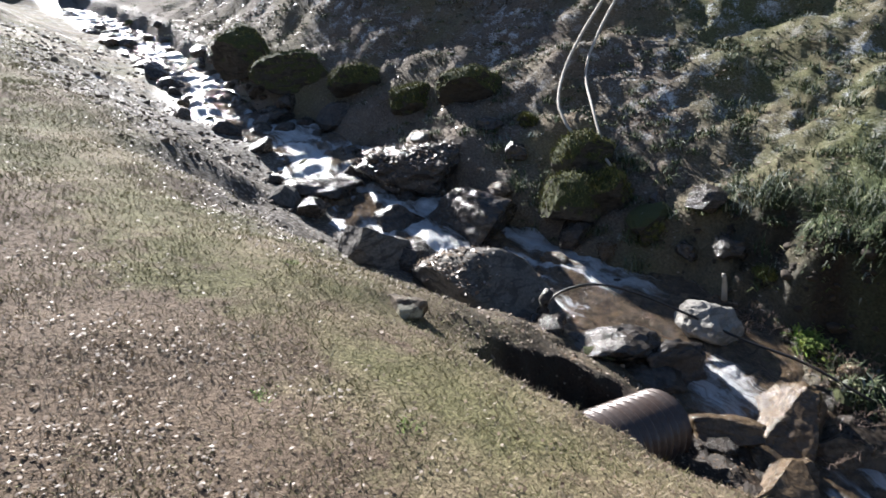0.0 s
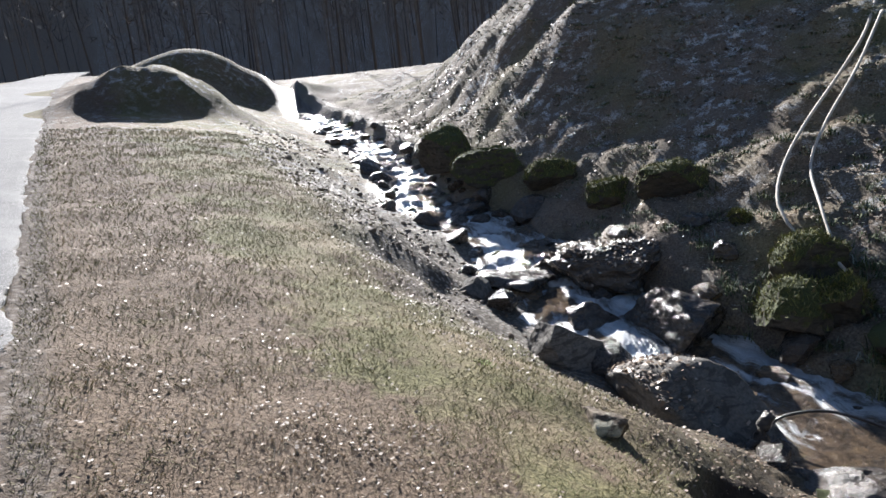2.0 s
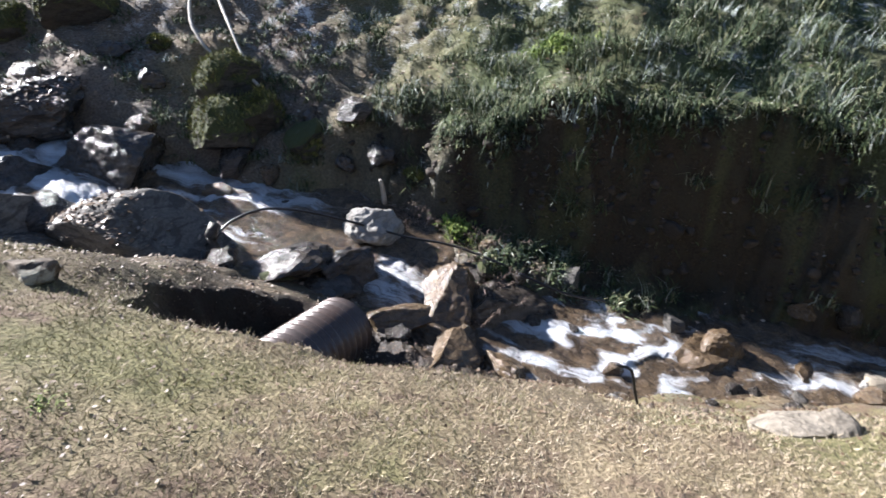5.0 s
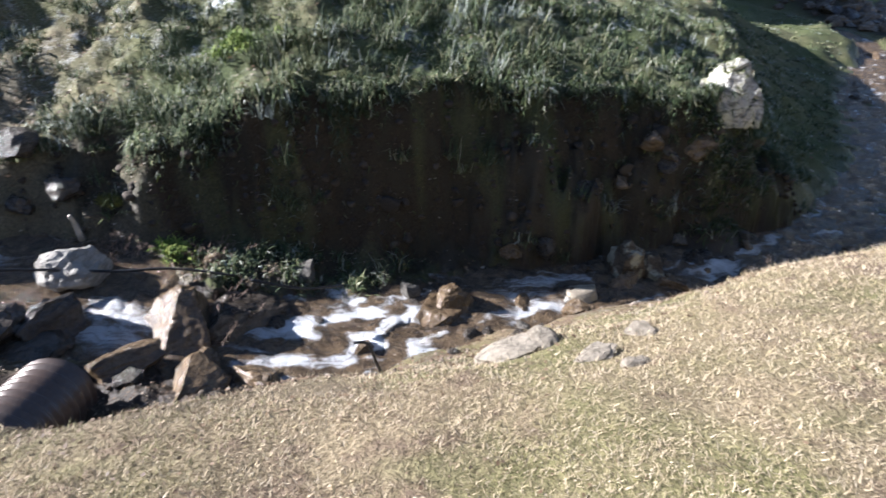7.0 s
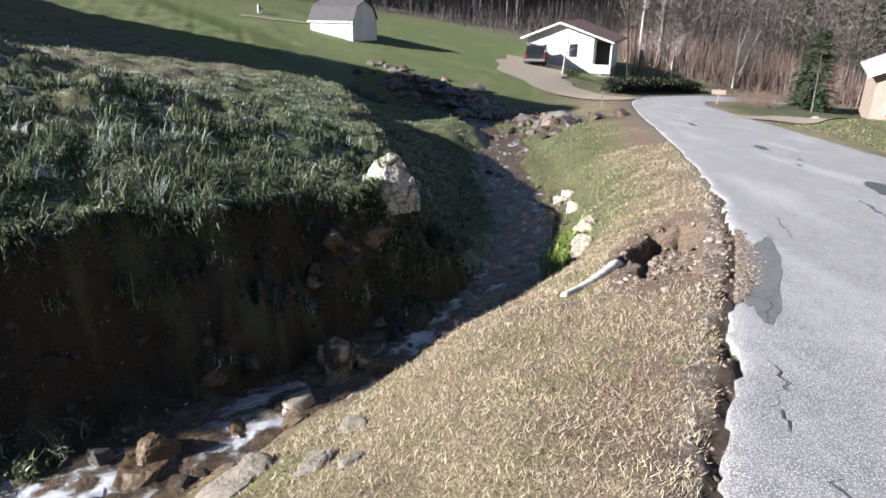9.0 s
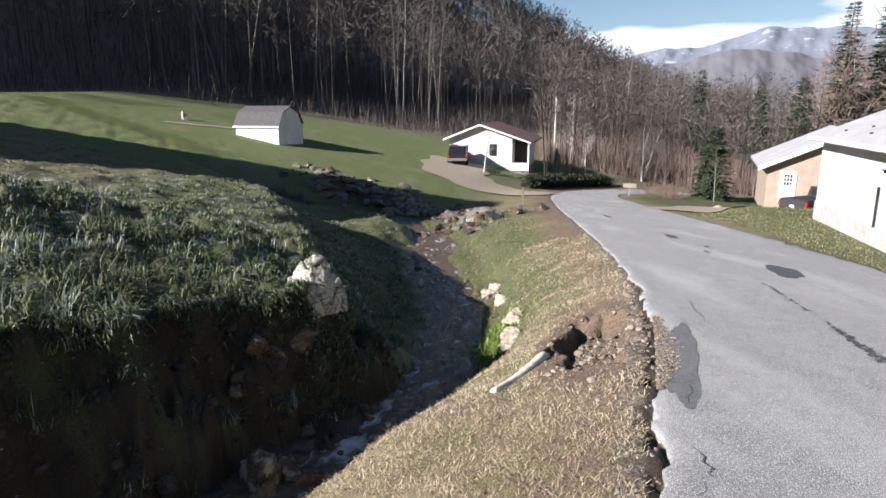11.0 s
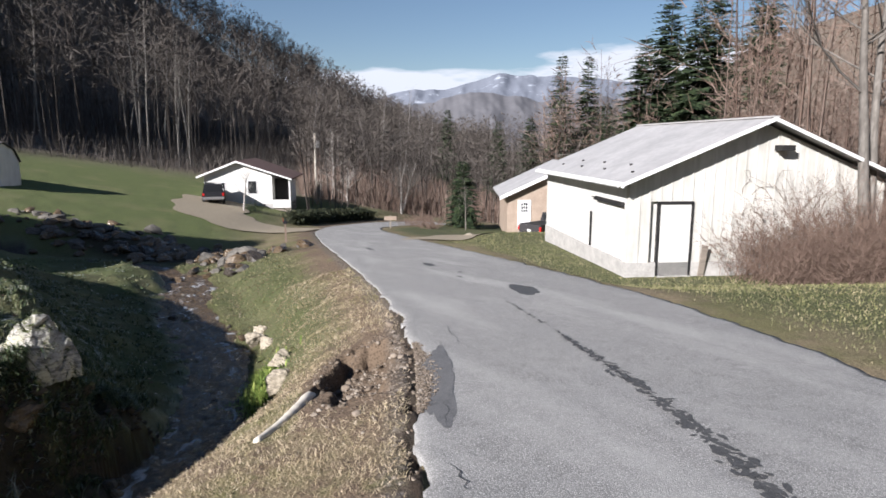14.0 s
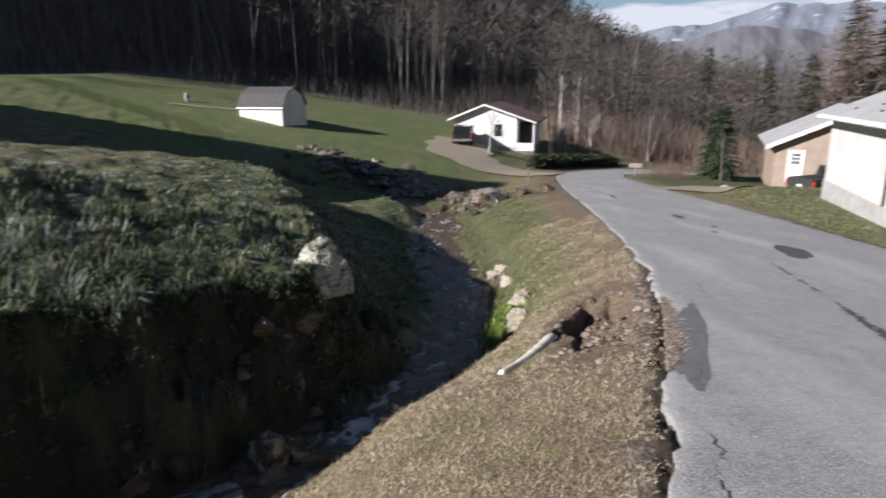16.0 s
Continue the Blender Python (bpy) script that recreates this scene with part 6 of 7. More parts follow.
garage()
plank = block("leaning_board", None, (-0.09, 0.09, -0.02, 0.02, 0, 0.95), M_TIMBER, "", 0.005)
plank.matrix_world = pose(13.86, -14.02, -2.2, 0, 0, -106) @ pose(0, 0, 0, 10, 0, 0)
tagged(plank, "weathered board leaning by the white side door", "board")


def window(parent, x0, x1, y, z0, z1, face=-1):
    w = block("window", parent, (x0, x1, y - 0.02, y + 0.04, z0, z1), M_GLASS, "dark window pane")
    for d in ((x0 - 0.06, x0, z0 - 0.06, z1 + 0.06), (x1, x1 + 0.06, z0 - 0.06, z1 + 0.06), (x0, x1, z0 - 0.06, z0), (x0, x1, z1, z1 + 0.06)):
        block("frame", w, (d[0], d[1], y - 0.05, y + 0.04, d[2], d[3]), M_TRIM)
    return w


def white_house():
    root = new("house")
    root.matrix_world = pose(57.4, -2.2, -3.75, 0, 0, -106)
    W_, L_, H_, P_ = 5.6, 8.5, 2.6, 3.7
    block("foundation", root, (0, W_, 0.0, L_, -1.8, 0.15), M_BLOCKWORK, "grey foundation")
    wall = prism("wall", root, [(0, 0.15), (W_, 0.15), (W_, H_), (W_ / 2, P_), (0, H_)], 0.0, 0.15, M_WHITE, "white front gable wall")
    block("wall", root, (0, 0.15, 0.15, L_, 0.15, H_), M_WHITE)
    block("wall", root, (W_ - 0.15, W_, 0.15, L_, 0.15, H_), M_WHITE)
    prism("wall", root, [(0, 0.15), (W_, 0.15), (W_, H_), (W_ / 2, P_), (0, H_)], L_ - 0.15, L_, M_WHITE)
    d = (P_ - H_) / (W_ / 2)
    roof = prism("roof", root, [(-0.5, H_ - 0.5 * d + 0.05), (W_ / 2, P_ + 0.05), (W_ / 2, P_ + 0.16), (-0.5, H_ - 0.5 * d + 0.16)], -0.5, L_ + 0.4, M_ROOF_RED, "brown-red shingled roof")
    prism("roof_slope", roof, [(W_ / 2, P_ + 0.05), (W_ + 1.7, H_ - 1.7 * d * 0.6 + 0.0), (W_ + 1.7, H_ - 1.7 * d * 0.6 + 0.11), (W_ / 2, P_ + 0.16)], -0.5, L_ + 0.4, M_ROOF_RED)
    prism("rake_board", roof, [(-0.5, H_ - 0.5 * d - 0.02), (W_ / 2, P_ - 0.02), (W_ / 2, P_ + 0.13), (-0.5, H_ - 0.5 * d + 0.13)], -0.54, -0.5, M_TRIM, "white rake board")
    prism("rake_board", roof, [(W_ / 2, P_ - 0.02), (W_ + 1.7, H_ - 1.02 * d - 0.02), (W_ + 1.7, H_ - 1.02 * d + 0.11), (W_ / 2, P_ + 0.13)], -0.54, -0.5, M_TRIM, "white rake board")
    window(root, 1.0, 1.7, 0.0, 1.05, 2.0)
    window(root, 3.6, 4.3, 0.0, 1.05, 2.1)
    porch = block("porch_wall", root, (W_, W_ + 1.5, 0.0, 0.12, -0.2, 0.5), M_WHITE, "white porch front")
    block("porch_post", porch, (W_ + 1.38, W_ + 1.5, 0.0, 0.14, 0.5, H_ - 0.3), M_TRIM, "white porch post")
    block("porch_floor", porch, (W_, W_ + 1.5, 0.12, L_ * 0.5, -1.0, 0.2), M_TIMBER)
    # Dark sheet put in for the shade of the open porch.
    block("porch_back", porch, (W_ + 0.005, W_ + 1.45, 1.6, 1.7, 0.2, H_ - 0.35), M_DARK, "dark sheet for the shade inside the porch")
    block("porch_side", porch, (W_ + 1.4, W_ + 1.5, 0.14, 4.0, -0.6, 2.2), M_WHITE, "white porch side wall")
    return tagged(root, "small white house with a brown-red roof beyond the lawn", "house")


white_house()


def gambrel_shed():
    root = new("shed")
    root.matrix_world = pose(47.6, 10.7, -1.32, 0, 0, -114) @ pose(-3.9, 0, 0)
    W_, D_, H_ = 3.9, 3.0, 1.62
    block("wall", root, (0, W_, 0, 0.1, 0.1, H_), M_WHITE, "white painted front wall")
    block("wall", root, (0, W_, D_ - 0.1, D_, 0.1, H_), M_WHITE)
    prof = [(0.0, H_), (0.5, H_ + 0.85), (D_ / 2, H_ + 1.3), (D_ - 0.5, H_ + 0.85), (D_, H_)]
    for x0 in (0.0, W_ - 0.1):
        bm = bmesh.new()
        pts = [(0.1, 0.1), *[(min(max(a, 0.02), D_ - 0.02), b - 0.02) for a, b in prof], (D_ - 0.1, 0.1)]
        a = [bm.verts.new((x0, p, q)) for p, q in pts]
        b = [bm.verts.new((x0 + 0.1, p, q)) for p, q in pts]
        bm.faces.new(a)
        bm.faces.new(b[::-1])
        for k in range(len(a)):
            bm.faces.new((a[k], b[k], b[(k + 1) % len(a)], a[(k + 1) % len(a)]))
        bmesh.ops.recalc_face_normals(bm, faces=bm.faces)
        part("gable_wall", bm, M_WHITE, root, "white gable end wall")
    for k in range(4):
        (a, p), (b, q) = prof[k], prof[k + 1]
        bm = bmesh.new()
        o = 0.12 if k == 0 else 0
        vs = [(-0.15, a - o, p - o * 1.5), (W_ + 0.15, a - o, p - o * 1.5), (W_ + 0.15, b, q), (-0.15, b, q)]
        lo = [bm.verts.new(v) for v in vs]
        hi = [bm.verts.new((v[0], v[1], v[2] + 0.07)) for v in vs]
        bm.faces.new(lo)
        bm.faces.new(hi[::-1])
        for j in range(4):
            bm.faces.new((lo[j], hi[j], hi[(j + 1) % 4], lo[(j + 1) % 4]))
        bmesh.ops.recalc_face_normals(bm, faces=bm.faces)
        part("roof_panel", bm, M_SHINGLE, root, "grey shingled gambrel roof panel")
    block("eave_trim", root, (-0.15, W_ + 0.15, -0.16, -0.11, H_ - 0.22, H_ - 0.1), M_TRIM, "white eave trim")
    for x0 in (0.2, W_ - 0.5):
        for y0 in (0.1, D_ - 0.4):
            block("foundation_block", root, (x0, x0 + 0.3, y0, y0 + 0.3, -0.9, 0.1), M_BLOCKWORK)
    block("floor_frame", root, (0.02, W_ - 0.02, 0.02, D_ - 0.02, 0.0, 0.12), M_TIMBER)
    return tagged(root, "white barn-shaped shed with grey shingle roof on the lawn", "shed")


gambrel_shed()


def tan_house():
    root = new("tan_building")
    root.matrix_world = pose(40.9, -22.3, -4.55, 0, 0, -114)
    W_, L_, H_, P_ = 9.0, 9.0, 2.5, 4.6
    wall = prism("wall", root, [(0, -1), (W_, -1), (W_, H_), (W_ / 2, P_), (0, H_)], 0.0, 0.15, M_TAN, "tan front gable wall")
    block("wall", root, (0, 0.15, 0.15, L_, -1, H_), M_TAN)
    block("wall", root, (W_ - 0.15, W_, 0.15, L_, -1, H_), M_TAN)
    d = (P_ - H_) / (W_ / 2)
    roof = prism("roof", root, [(-0.6, H_ - 0.6 * d), (W_ / 2, P_), (W_ / 2, P_ + 0.12), (-0.6, H_ - 0.6 * d + 0.12)], -0.5, L_, M_ROOF_METAL, "grey metal roof")
    prism("roof_slope", roof, [(W_ / 2, P_), (W_ + 0.6, H_ - 0.6 * d), (W_ + 0.6, H_ - 0.6 * d + 0.12), (W_ / 2, P_ + 0.12)], -0.5, L_, M_ROOF_METAL)
    prism("rake_board", roof, [(-0.6, H_ - 0.6 * d - 0.16), (W_ / 2, P_ - 0.16), (W_ / 2, P_ + 0.1), (-0.6, H_ - 0.6 * d + 0.1)], -0.55, -0.5, M_TRIM, "white rake board")
    door = block("door", root, (0.75, 1.7, -0.06, 0.0, 0.0, 2.03), M_TRIM, "white panelled door with small panes")
    for r in range(3):
        for c in range(3):
            block("pane", door, (1.0 + c * 0.17, 1.12 + c * 0.17, -0.075, -0.06, 1.15 + r * 0.24, 1.33 + r * 0.24), M_GLASS)
    return tagged(root, "tan gabled building with white door and grey roof", "building")


tan_house()


def pickup():
    root = new("pickup_truck")
    yaw = -120.5
    x, y = 0.37 + 41 * math.sin(radians(120.3)), -0.5 + 41 * math.cos(radians(120.3))
    root.matrix_world = pose(x, y, gz(x, y), 0, 0, yaw - 38)
    body = block("bed", root, (-0.9, 0.9, 0.0, 2.2, 0.55, 1.12), M_CAR_GREY, "charcoal pickup bed", 0.05)
    block("tailgate", body, (-0.82, 0.82, -0.04, 0.02, 0.62, 1.10), M_CAR_GREY, "charcoal tailgate")
    block("cargo_space", body, (-0.78, 0.78, 0.1, 2.1, 1.05, 1.125), M_DARK)
    for s in (-1, 1):
        block("tail_lamp", body, (s * 0.86 - 0.07, s * 0.86 + 0.07, -0.03, 0.1, 0.72, 1.02), M_RED_GLASS, "red tail lamp")
    block("plate", body, (-0.15, 0.15, -0.06, -0.04, 0.66, 0.8), M_PLATE, "pale number plate, blank")
    block("bumper", root, (-0.9, 0.9, -0.16, -0.02, 0.42, 0.58), M_CHROME, "dull metal bumper", 0.03)
    prism_cab = prism("cab", root, [(-0.85, 0.55), (0.85, 0.55), (0.85, 1.15), (0.68, 1.7), (-0.68, 1.7), (-0.85, 1.15)], 2.25, 3.7, M_CAR_GREY, "charcoal cab")
    block("rear_window", prism_cab, (-0.6, 0.6, 2.22, 2.26, 1.2, 1.6), M_GLASS)
    block("hood", root, (-0.85, 0.85, 3.7, 5.0, 0.55, 1.12), M_CAR_GREY, "charcoal hood", 0.08)
    for s in (-1, 1):
        for yy in (0.95, 4.1):
            disc_wheel(root, s * 0.8, yy, 0.36, 0.36, 0.24)
    return tagged(root, "charcoal pickup truck parked beside the white garage", "pickup truck")


pickup()


def suv():
    root = new("parked_car")
    x, y = 53.3, -2.7
    root.matrix_world = pose(x, y, gz(x, y), 0, 0, -94) @ Matrix.Diagonal((0.95, 0.86, 1, 1))
    body = block("body", root, (-0.88, 0.88, 0.0, 4.2, 0.35, 1.0), M_CAR_DARK, "dark painted car body", 0.10)
    cab = prism("cabin", root, [(-0.85, 0.95), (0.85, 0.95), (0.68, 1.62), (-0.68, 1.62)], 0.15, 3.0, M_CAR_DARK, "dark cabin")
    block("rear_window", cab, (-0.6, 0.6, 0.12, 0.16, 1.08, 1.5), M_GLASS)
    block("bumper", root, (-0.86, 0.86, -0.1, 0.02, 0.4, 0.62), M_CHROME, "pale rear bumper", 0.04)
    for s in (-1, 1):
        block("tail_lamp", body, (s * 0.78 - 0.07, s * 0.78 + 0.07, -0.03, 0.02, 0.7, 0.92), M_RED_GLASS, "red tail lamp")
        for yy in (0.8, 3.4):
            disc_wheel(root, s * 0.8, yy, 0.34, 0.34, 0.22)
    return tagged(root, "dark car parked on the white house's drive", "car")


suv()


def strip(name, label, points, width, material, lift=0.03, category="driveway"):
    """A path of gravel that follows the ground."""
    line = spline(points, 0.5)
    nx_, ny_ = along_line(line)
    k = np.linspace(-0.5, 0.5, 9)
    wide = width * (1 + 0.10 * np.sin(np.arange(len(line)) * 0.9))[:, None]
    X, Y = line[:, :1] + nx_[:, None] * k[None] * wide, line[:, 1:2] + ny_[:, None] * k[None] * wide
    Z = land(X, Y)[0] + lift
    me = mesh_grid(name, X, Y, Z)
    me.materials.append(material)
    return tagged(new(name, me), label, category, kind="structure")


strip("driveway", "pale gravel driveway to the white house", [(42.5, -8.6), (43.5, -6.6), (45.5, -4.2), (49, -2.4), (53.2, -2.6), (56.5, -3.4)], 5.2, M_GRAVEL, 0.06)
strip("yard_track", "pale gravel track beside the garage", [(26.5, -10.6), (29, -13), (33, -16.5), (37, -19.5)], 3.0, M_GRAVEL, 0.05)
strip("lawn_track", "pale worn strip of gravel on the lawn", [(49.3, 19.6), (50.5, 17.6), (52.2, 15.4)], 0.7, M_GRAVEL, 0.05, "track")


def mailbox(x, y):
    root = new("mailbox")
    root.matrix_world = pose(x, y, gz(x, y), 0, 0, -10)
    block("post", root, (-0.045, 0.045, -0.045, 0.045, -0.3, 0.95), M_TWIG, "dark timber post")
    bm = slab(bmesh.new(), -0.24, 0.24, -0.10, 0.10, 0.95, 1.12)
    bmesh.ops.bevel(bm, geom=[e for e in bm.edges if e.verts[0].co.z > 1.1 and e.verts[1].co.z > 1.1 and abs(e.verts[0].co.y - e.verts[1].co.y) < 0.01], offset=0.08, segments=4, affect="EDGES")
    box_ = part("box", bm, M_CAR_DARK, root, "black metal mailbox")
    block("flag", box_, (0.0, 0.03, 0.10, 0.115, 1.05, 1.2), M_RED_GLASS, "red flag")
    return tagged(root, "black mailbox on a timber post by the road", "mailbox")


mailbox(32.4, -5.15)


def road_sign(x, y):
    root = new("road_sign")
    root.matrix_world = pose(x, y, gz(x, y), 0, 0, -100)
    block("post", root, (-0.04, 0.04, -0.04, 0.04, -0.3, 1.0), M_TIMBER, "timber post")
    block("board", root, (-0.45, 0.45, -0.06, -0.04, 0.62, 0.92), M_TAN, "small tan board")
    return tagged(root, "small tan sign board on a post by the road", "sign")


road_sign(44.8, -14.6)


def utility_pole(x, y, h):
    root = new("utility_pole")
    root.matrix_world = pose(x, y, gz(x, y))
    v, f = tubes([[((0, 0, -0.5), 0.15), ((0, 0, h), 0.10)]], 10)
    ob = new("pole", tri_mesh("pole", v, f, M_PALE_BARK, True))
    ob.parent = root
    block("transformer", root, (-0.2, 0.2, -0.45, -0.1, h - 1.6, h - 0.8), M_CHROME, "grey transformer can", 0.05)
    block("crossarm", root, (-0.8, 0.8, -0.06, 0.06, h - 0.5, h - 0.38), M_TIMBER)
    return tagged(root, "pale wooden utility pole before the woods", "utility pole")


utility_pole(72, -14.5, 7.0)
# hedge by the bend
def hedge():
    r_ = np.random.RandomState(71)
    line = spline([(49.6, -8.2), (53, -10.4), (57.2, -13.8), (60.8, -17.6)], 0.1)
    n = 16000
    k = r_.randint(0, len(line), n)
    px, py = line[k, 0] + r_.normal(0, 0.34, n), line[k, 1] + r_.normal(0, 0.34, n)
    pz = land(px, py)[0] + r_.uniform(0, 0.85, n) * np.clip(1.1 + 0.2 * np.sin(k * 0.3), 0.6, 1.3)
    g_ = blades_material("dark_hedge_leaves", [(0.0, (0.014, 0.018, 0.010)), (0.6, (0.03, 0.04, 0.018)), (1.0, (0.07, 0.07, 0.03))])
    me = blade_mesh("leaf_mass", np.stack([px, py, pz], 1), r_.uniform(0.08, 0.2, n), r_.uniform(0.06, 0.14, n), r_.uniform(0.3, 0.95, n), r_.uniform(0, 0.5, n), r_, g_)
    return tagged(new("hedge", me), "low dark clipped hedge along the road bend", "hedge")


hedge()
# rubble of broken stone on the creek's outer bank
rng = random.Random(88)
rub = spline([(26.2, -2.6), (29.5, -2.4), (32.5, -1.0), (35.5, 1.6), (37.5, 4.2), (39.5, 6.5)], 0.2)
done = 0
rub_meshes = []
for k in range(6):
    b = rock_bmesh(1, 1, 1, 400 + k, 11, 0.14, 2)
    me = bpy.data.meshes.new("rubble_stone")
    b.to_mesh(me)
    b.free()
    me.materials.append([M_ROCK_DARK, M_ROCK_BROWN, M_ROCK_BROWN, M_ROCK_GREY, M_ROCK_GREY, M_ROCK_BROWN][k])
    rub_meshes.append(me)
for _ in range(300):
    p = rub[rng.randrange(len(rub))]
    x, y = p[0] + rng.gauss(-0.3, 1.0), p[1] + rng.gauss(0.2, 0.9)
    s = 0.14 + 0.48 * rng.random() ** 1.8
    k = rng.randrange(6)
    ob = new("rubble_stone", rub_meshes[k])
    ob.matrix_world = pose(x, y, gz(x, y) + 0.08 * s, rng.uniform(-30, 30), rng.uniform(-30, 30), rng.uniform(0, 360)) @ Matrix.Diagonal((s * 1.55, s * 1.1, s * 0.7, 1))
    tagged(ob, ["dark grey broken stone", "brown broken stone", "rusty brown broken stone", "grey broken stone", "dark broken stone", "weathered brown stone"][k] + " in the rubble bank", "stone", "rubble stones")
at_rock("small white stone marker on the far lawn", 52.5, 19.3, 0.5, 0.4, 0.8, M_ROCK_PALE, 91)
for x_, y_, sd in ((36.5, -17.3, 92), (37.2, -17.6, 93), (36.0, -17.0, 94)):
    at_rock("stone edging a small yard bed", x_, y_, 0.8, 0.5, 0.3, M_ROCK_TAN, sd)


# ---- trees and woods ----
def bare_tree_paths(seed, h, r, bare=0.45, limbs=16, twigs=5, spread=0.32, up=0.7, bend=0.03, forks=1):
    """Paths of trunk and of limbs with twigs, for a leafless tree."""
    rng_ = random.Random(seed)
    trunk, crown = [], []
    for f in range(forks):
        p, d = Vector((0, 0, -0.3)), Vector((rng_.gauss(0, 0.07 * f + 0.03), rng_.gauss(0, 0.07 * f + 0.03), 1)).normalized()
        path, steps = [(tuple(p), r)], 12
        for k in range(1, steps + 1):
            d = (d + Vector((rng_.gauss(0, bend), rng_.gauss(0, bend), 0.04))).normalized()
            p = p + d * (h / steps)
            path.append((tuple(p), r * (1 - 0.9 * (k / steps) ** 1.1)))
        trunk.append(path)
        for _ in range(limbs):
            u = bare + (1 - bare) * rng_.random() ** 0.8 * 0.97
            i = min(int(u * steps), steps - 1)
            w = u * steps - i
            start = Vector(path[i][0]).lerp(Vector(path[i + 1][0]), w)
            a = rng_.uniform(0, 6.283)
            L = h * spread * (1.15 - u) * rng_.uniform(0.7, 1.3) + 0.03 * h
            e = Vector((math.cos(a), math.sin(a), up * rng_.uniform(0.5, 1.4))).normalized()
            rad = max(path[i][1] * 0.42, 0.006)
            limb, q = [(tuple(start), rad)], start
            for k in range(1, 5):
                e = (e + Vector((rng_.gauss(0, 0.14), rng_.gauss(0, 0.14), 0.10))).normalized()
                q = q + e * L / 4
                limb.append((tuple(q), rad * (1 - 0.22 * k)))
                for _ in range(twigs if k > 1 else 1):
                    g_ = (e + Vector((rng_.gauss(0, 0.6), rng_.gauss(0, 0.6), rng_.gauss(0.15, 0.4)))).normalized()
                    t1 = q + g_ * L * rng_.uniform(0.12, 0.32)
                    t2 = t1 + (g_ + Vector((rng_.gauss(0, 0.3), rng_.gauss(0, 0.3), 0.2))).normalized() * L * 0.18
                    crown.append([(tuple(q), rad * 0.30), (tuple(t1), rad * 0.2), (tuple(t2), rad * 0.06)])
            crown.append(limb)
    return trunk, crown


def bare_tree(name, label, seed, h, r, bark, twig, category="tree", **more):
    trunk, crown = bare_tree_paths(seed, h, r, **more)
    root = new(name)
    v, f = tubes(trunk, 7)
    a = new("trunk", tri_mesh("trunk", v, f, bark, True))
    v, f = tubes(crown, 3)
    b = new("crown", tri_mesh("crown", v, f, twig))
    a.parent = b.parent = root
    return tagged(root, label, category)


def conifer(name, label, seed, h, r, bare, wide, dark):
    """A trunk with whorls of drooping branches that carry needle sprays."""
    rng_ = random.Random(seed)
    root = new(name)
    v, f = tubes([[((0, 0, -0.3), r), ((0.02 * h * rng_.gauss(0, 0.3), 0.02 * h * rng_.gauss(0, 0.3), h * 0.5), r * 0.6), ((0, 0, h), 0.02)]], 7)
    trunk = new("trunk", tri_mesh("trunk", v, f, M_BARK, True))
    trunk.parent = root
    verts, faces = [], []
    z = bare * h
    while z < h * 0.985:
        u = (z - bare * h) / (h * (1 - bare))
        for _ in range(rng_.randint(3, 6)):
            a = rng_.uniform(0, 6.283)
            L = wide * (1 - u) ** 0.75 * rng_.uniform(0.5, 1.15) + 0.25
            d = Vector((math.cos(a), math.sin(a), 0.12 - 0.25 * (1 - u)))
            n = max(4, int(L * 6))
            for k in range(n):
                s = (k + 0.6) / n
                p = Vector((0, 0, z)) + d * (L * s) + Vector((0, 0, -0.10 * L * s * s))
                for side in (-1, 1):
                    t = Vector((-math.sin(a), math.cos(a), 0)) * side
                    w = (0.26 + 0.24 * L * (1 - s)) * rng_.uniform(0.6, 1.25)
                    e = (t * 0.8 + d * 0.6 + Vector((0, 0, rng_.uniform(-0.35, 0.2)))) * w
                    o = len(verts)
                    verts += [tuple(p), tuple(p + e + Vector((0, 0, 0.06 * w))), tuple(p + e * 0.55 + d * 0.22 * w + Vector((0, 0, -0.12 * w))), tuple(p + e * 0.5 - d * 0.16 * w)]
                    faces += [(o, o + 2, o + 1), (o, o + 1, o + 3)]
        z += h * (1 - bare) * rng_.uniform(0.007, 0.018)
    crown = new("crown", tri_mesh("crown", verts, faces, dark))
    crown.parent = root
    return tagged(root, label, "conifer")


M_NEEDLE = blades_material("dark_needles", [(0.0, (0.012, 0.022, 0.012)), (0.5, (0.03, 0.05, 0.02)), (1.0, (0.075, 0.10, 0.04))])
M_WOOD_PALE = simple("pale_forest_bark", (0.17, 0.157, 0.14), (0.38, 0.36, 0.33), 6, 0.9, 0.4, stretch=(1, 1, 0.15), vary=0.55)
M_CROWN = simple("grey_brown_branches", (0.13, 0.115, 0.10), (0.25, 0.225, 0.20), 4, 0.95, 0.2, vary=0.3)
M_BRAMBLE = simple("reddish_brambles", (0.14, 0.09, 0.07), (0.28, 0.20, 0.155), 12, 0.9, 0.2)
M_ASH = simple("ash_grey_branches", (0.30, 0.275, 0.25), (0.50, 0.465, 0.43), 6, 0.9, 0.2)

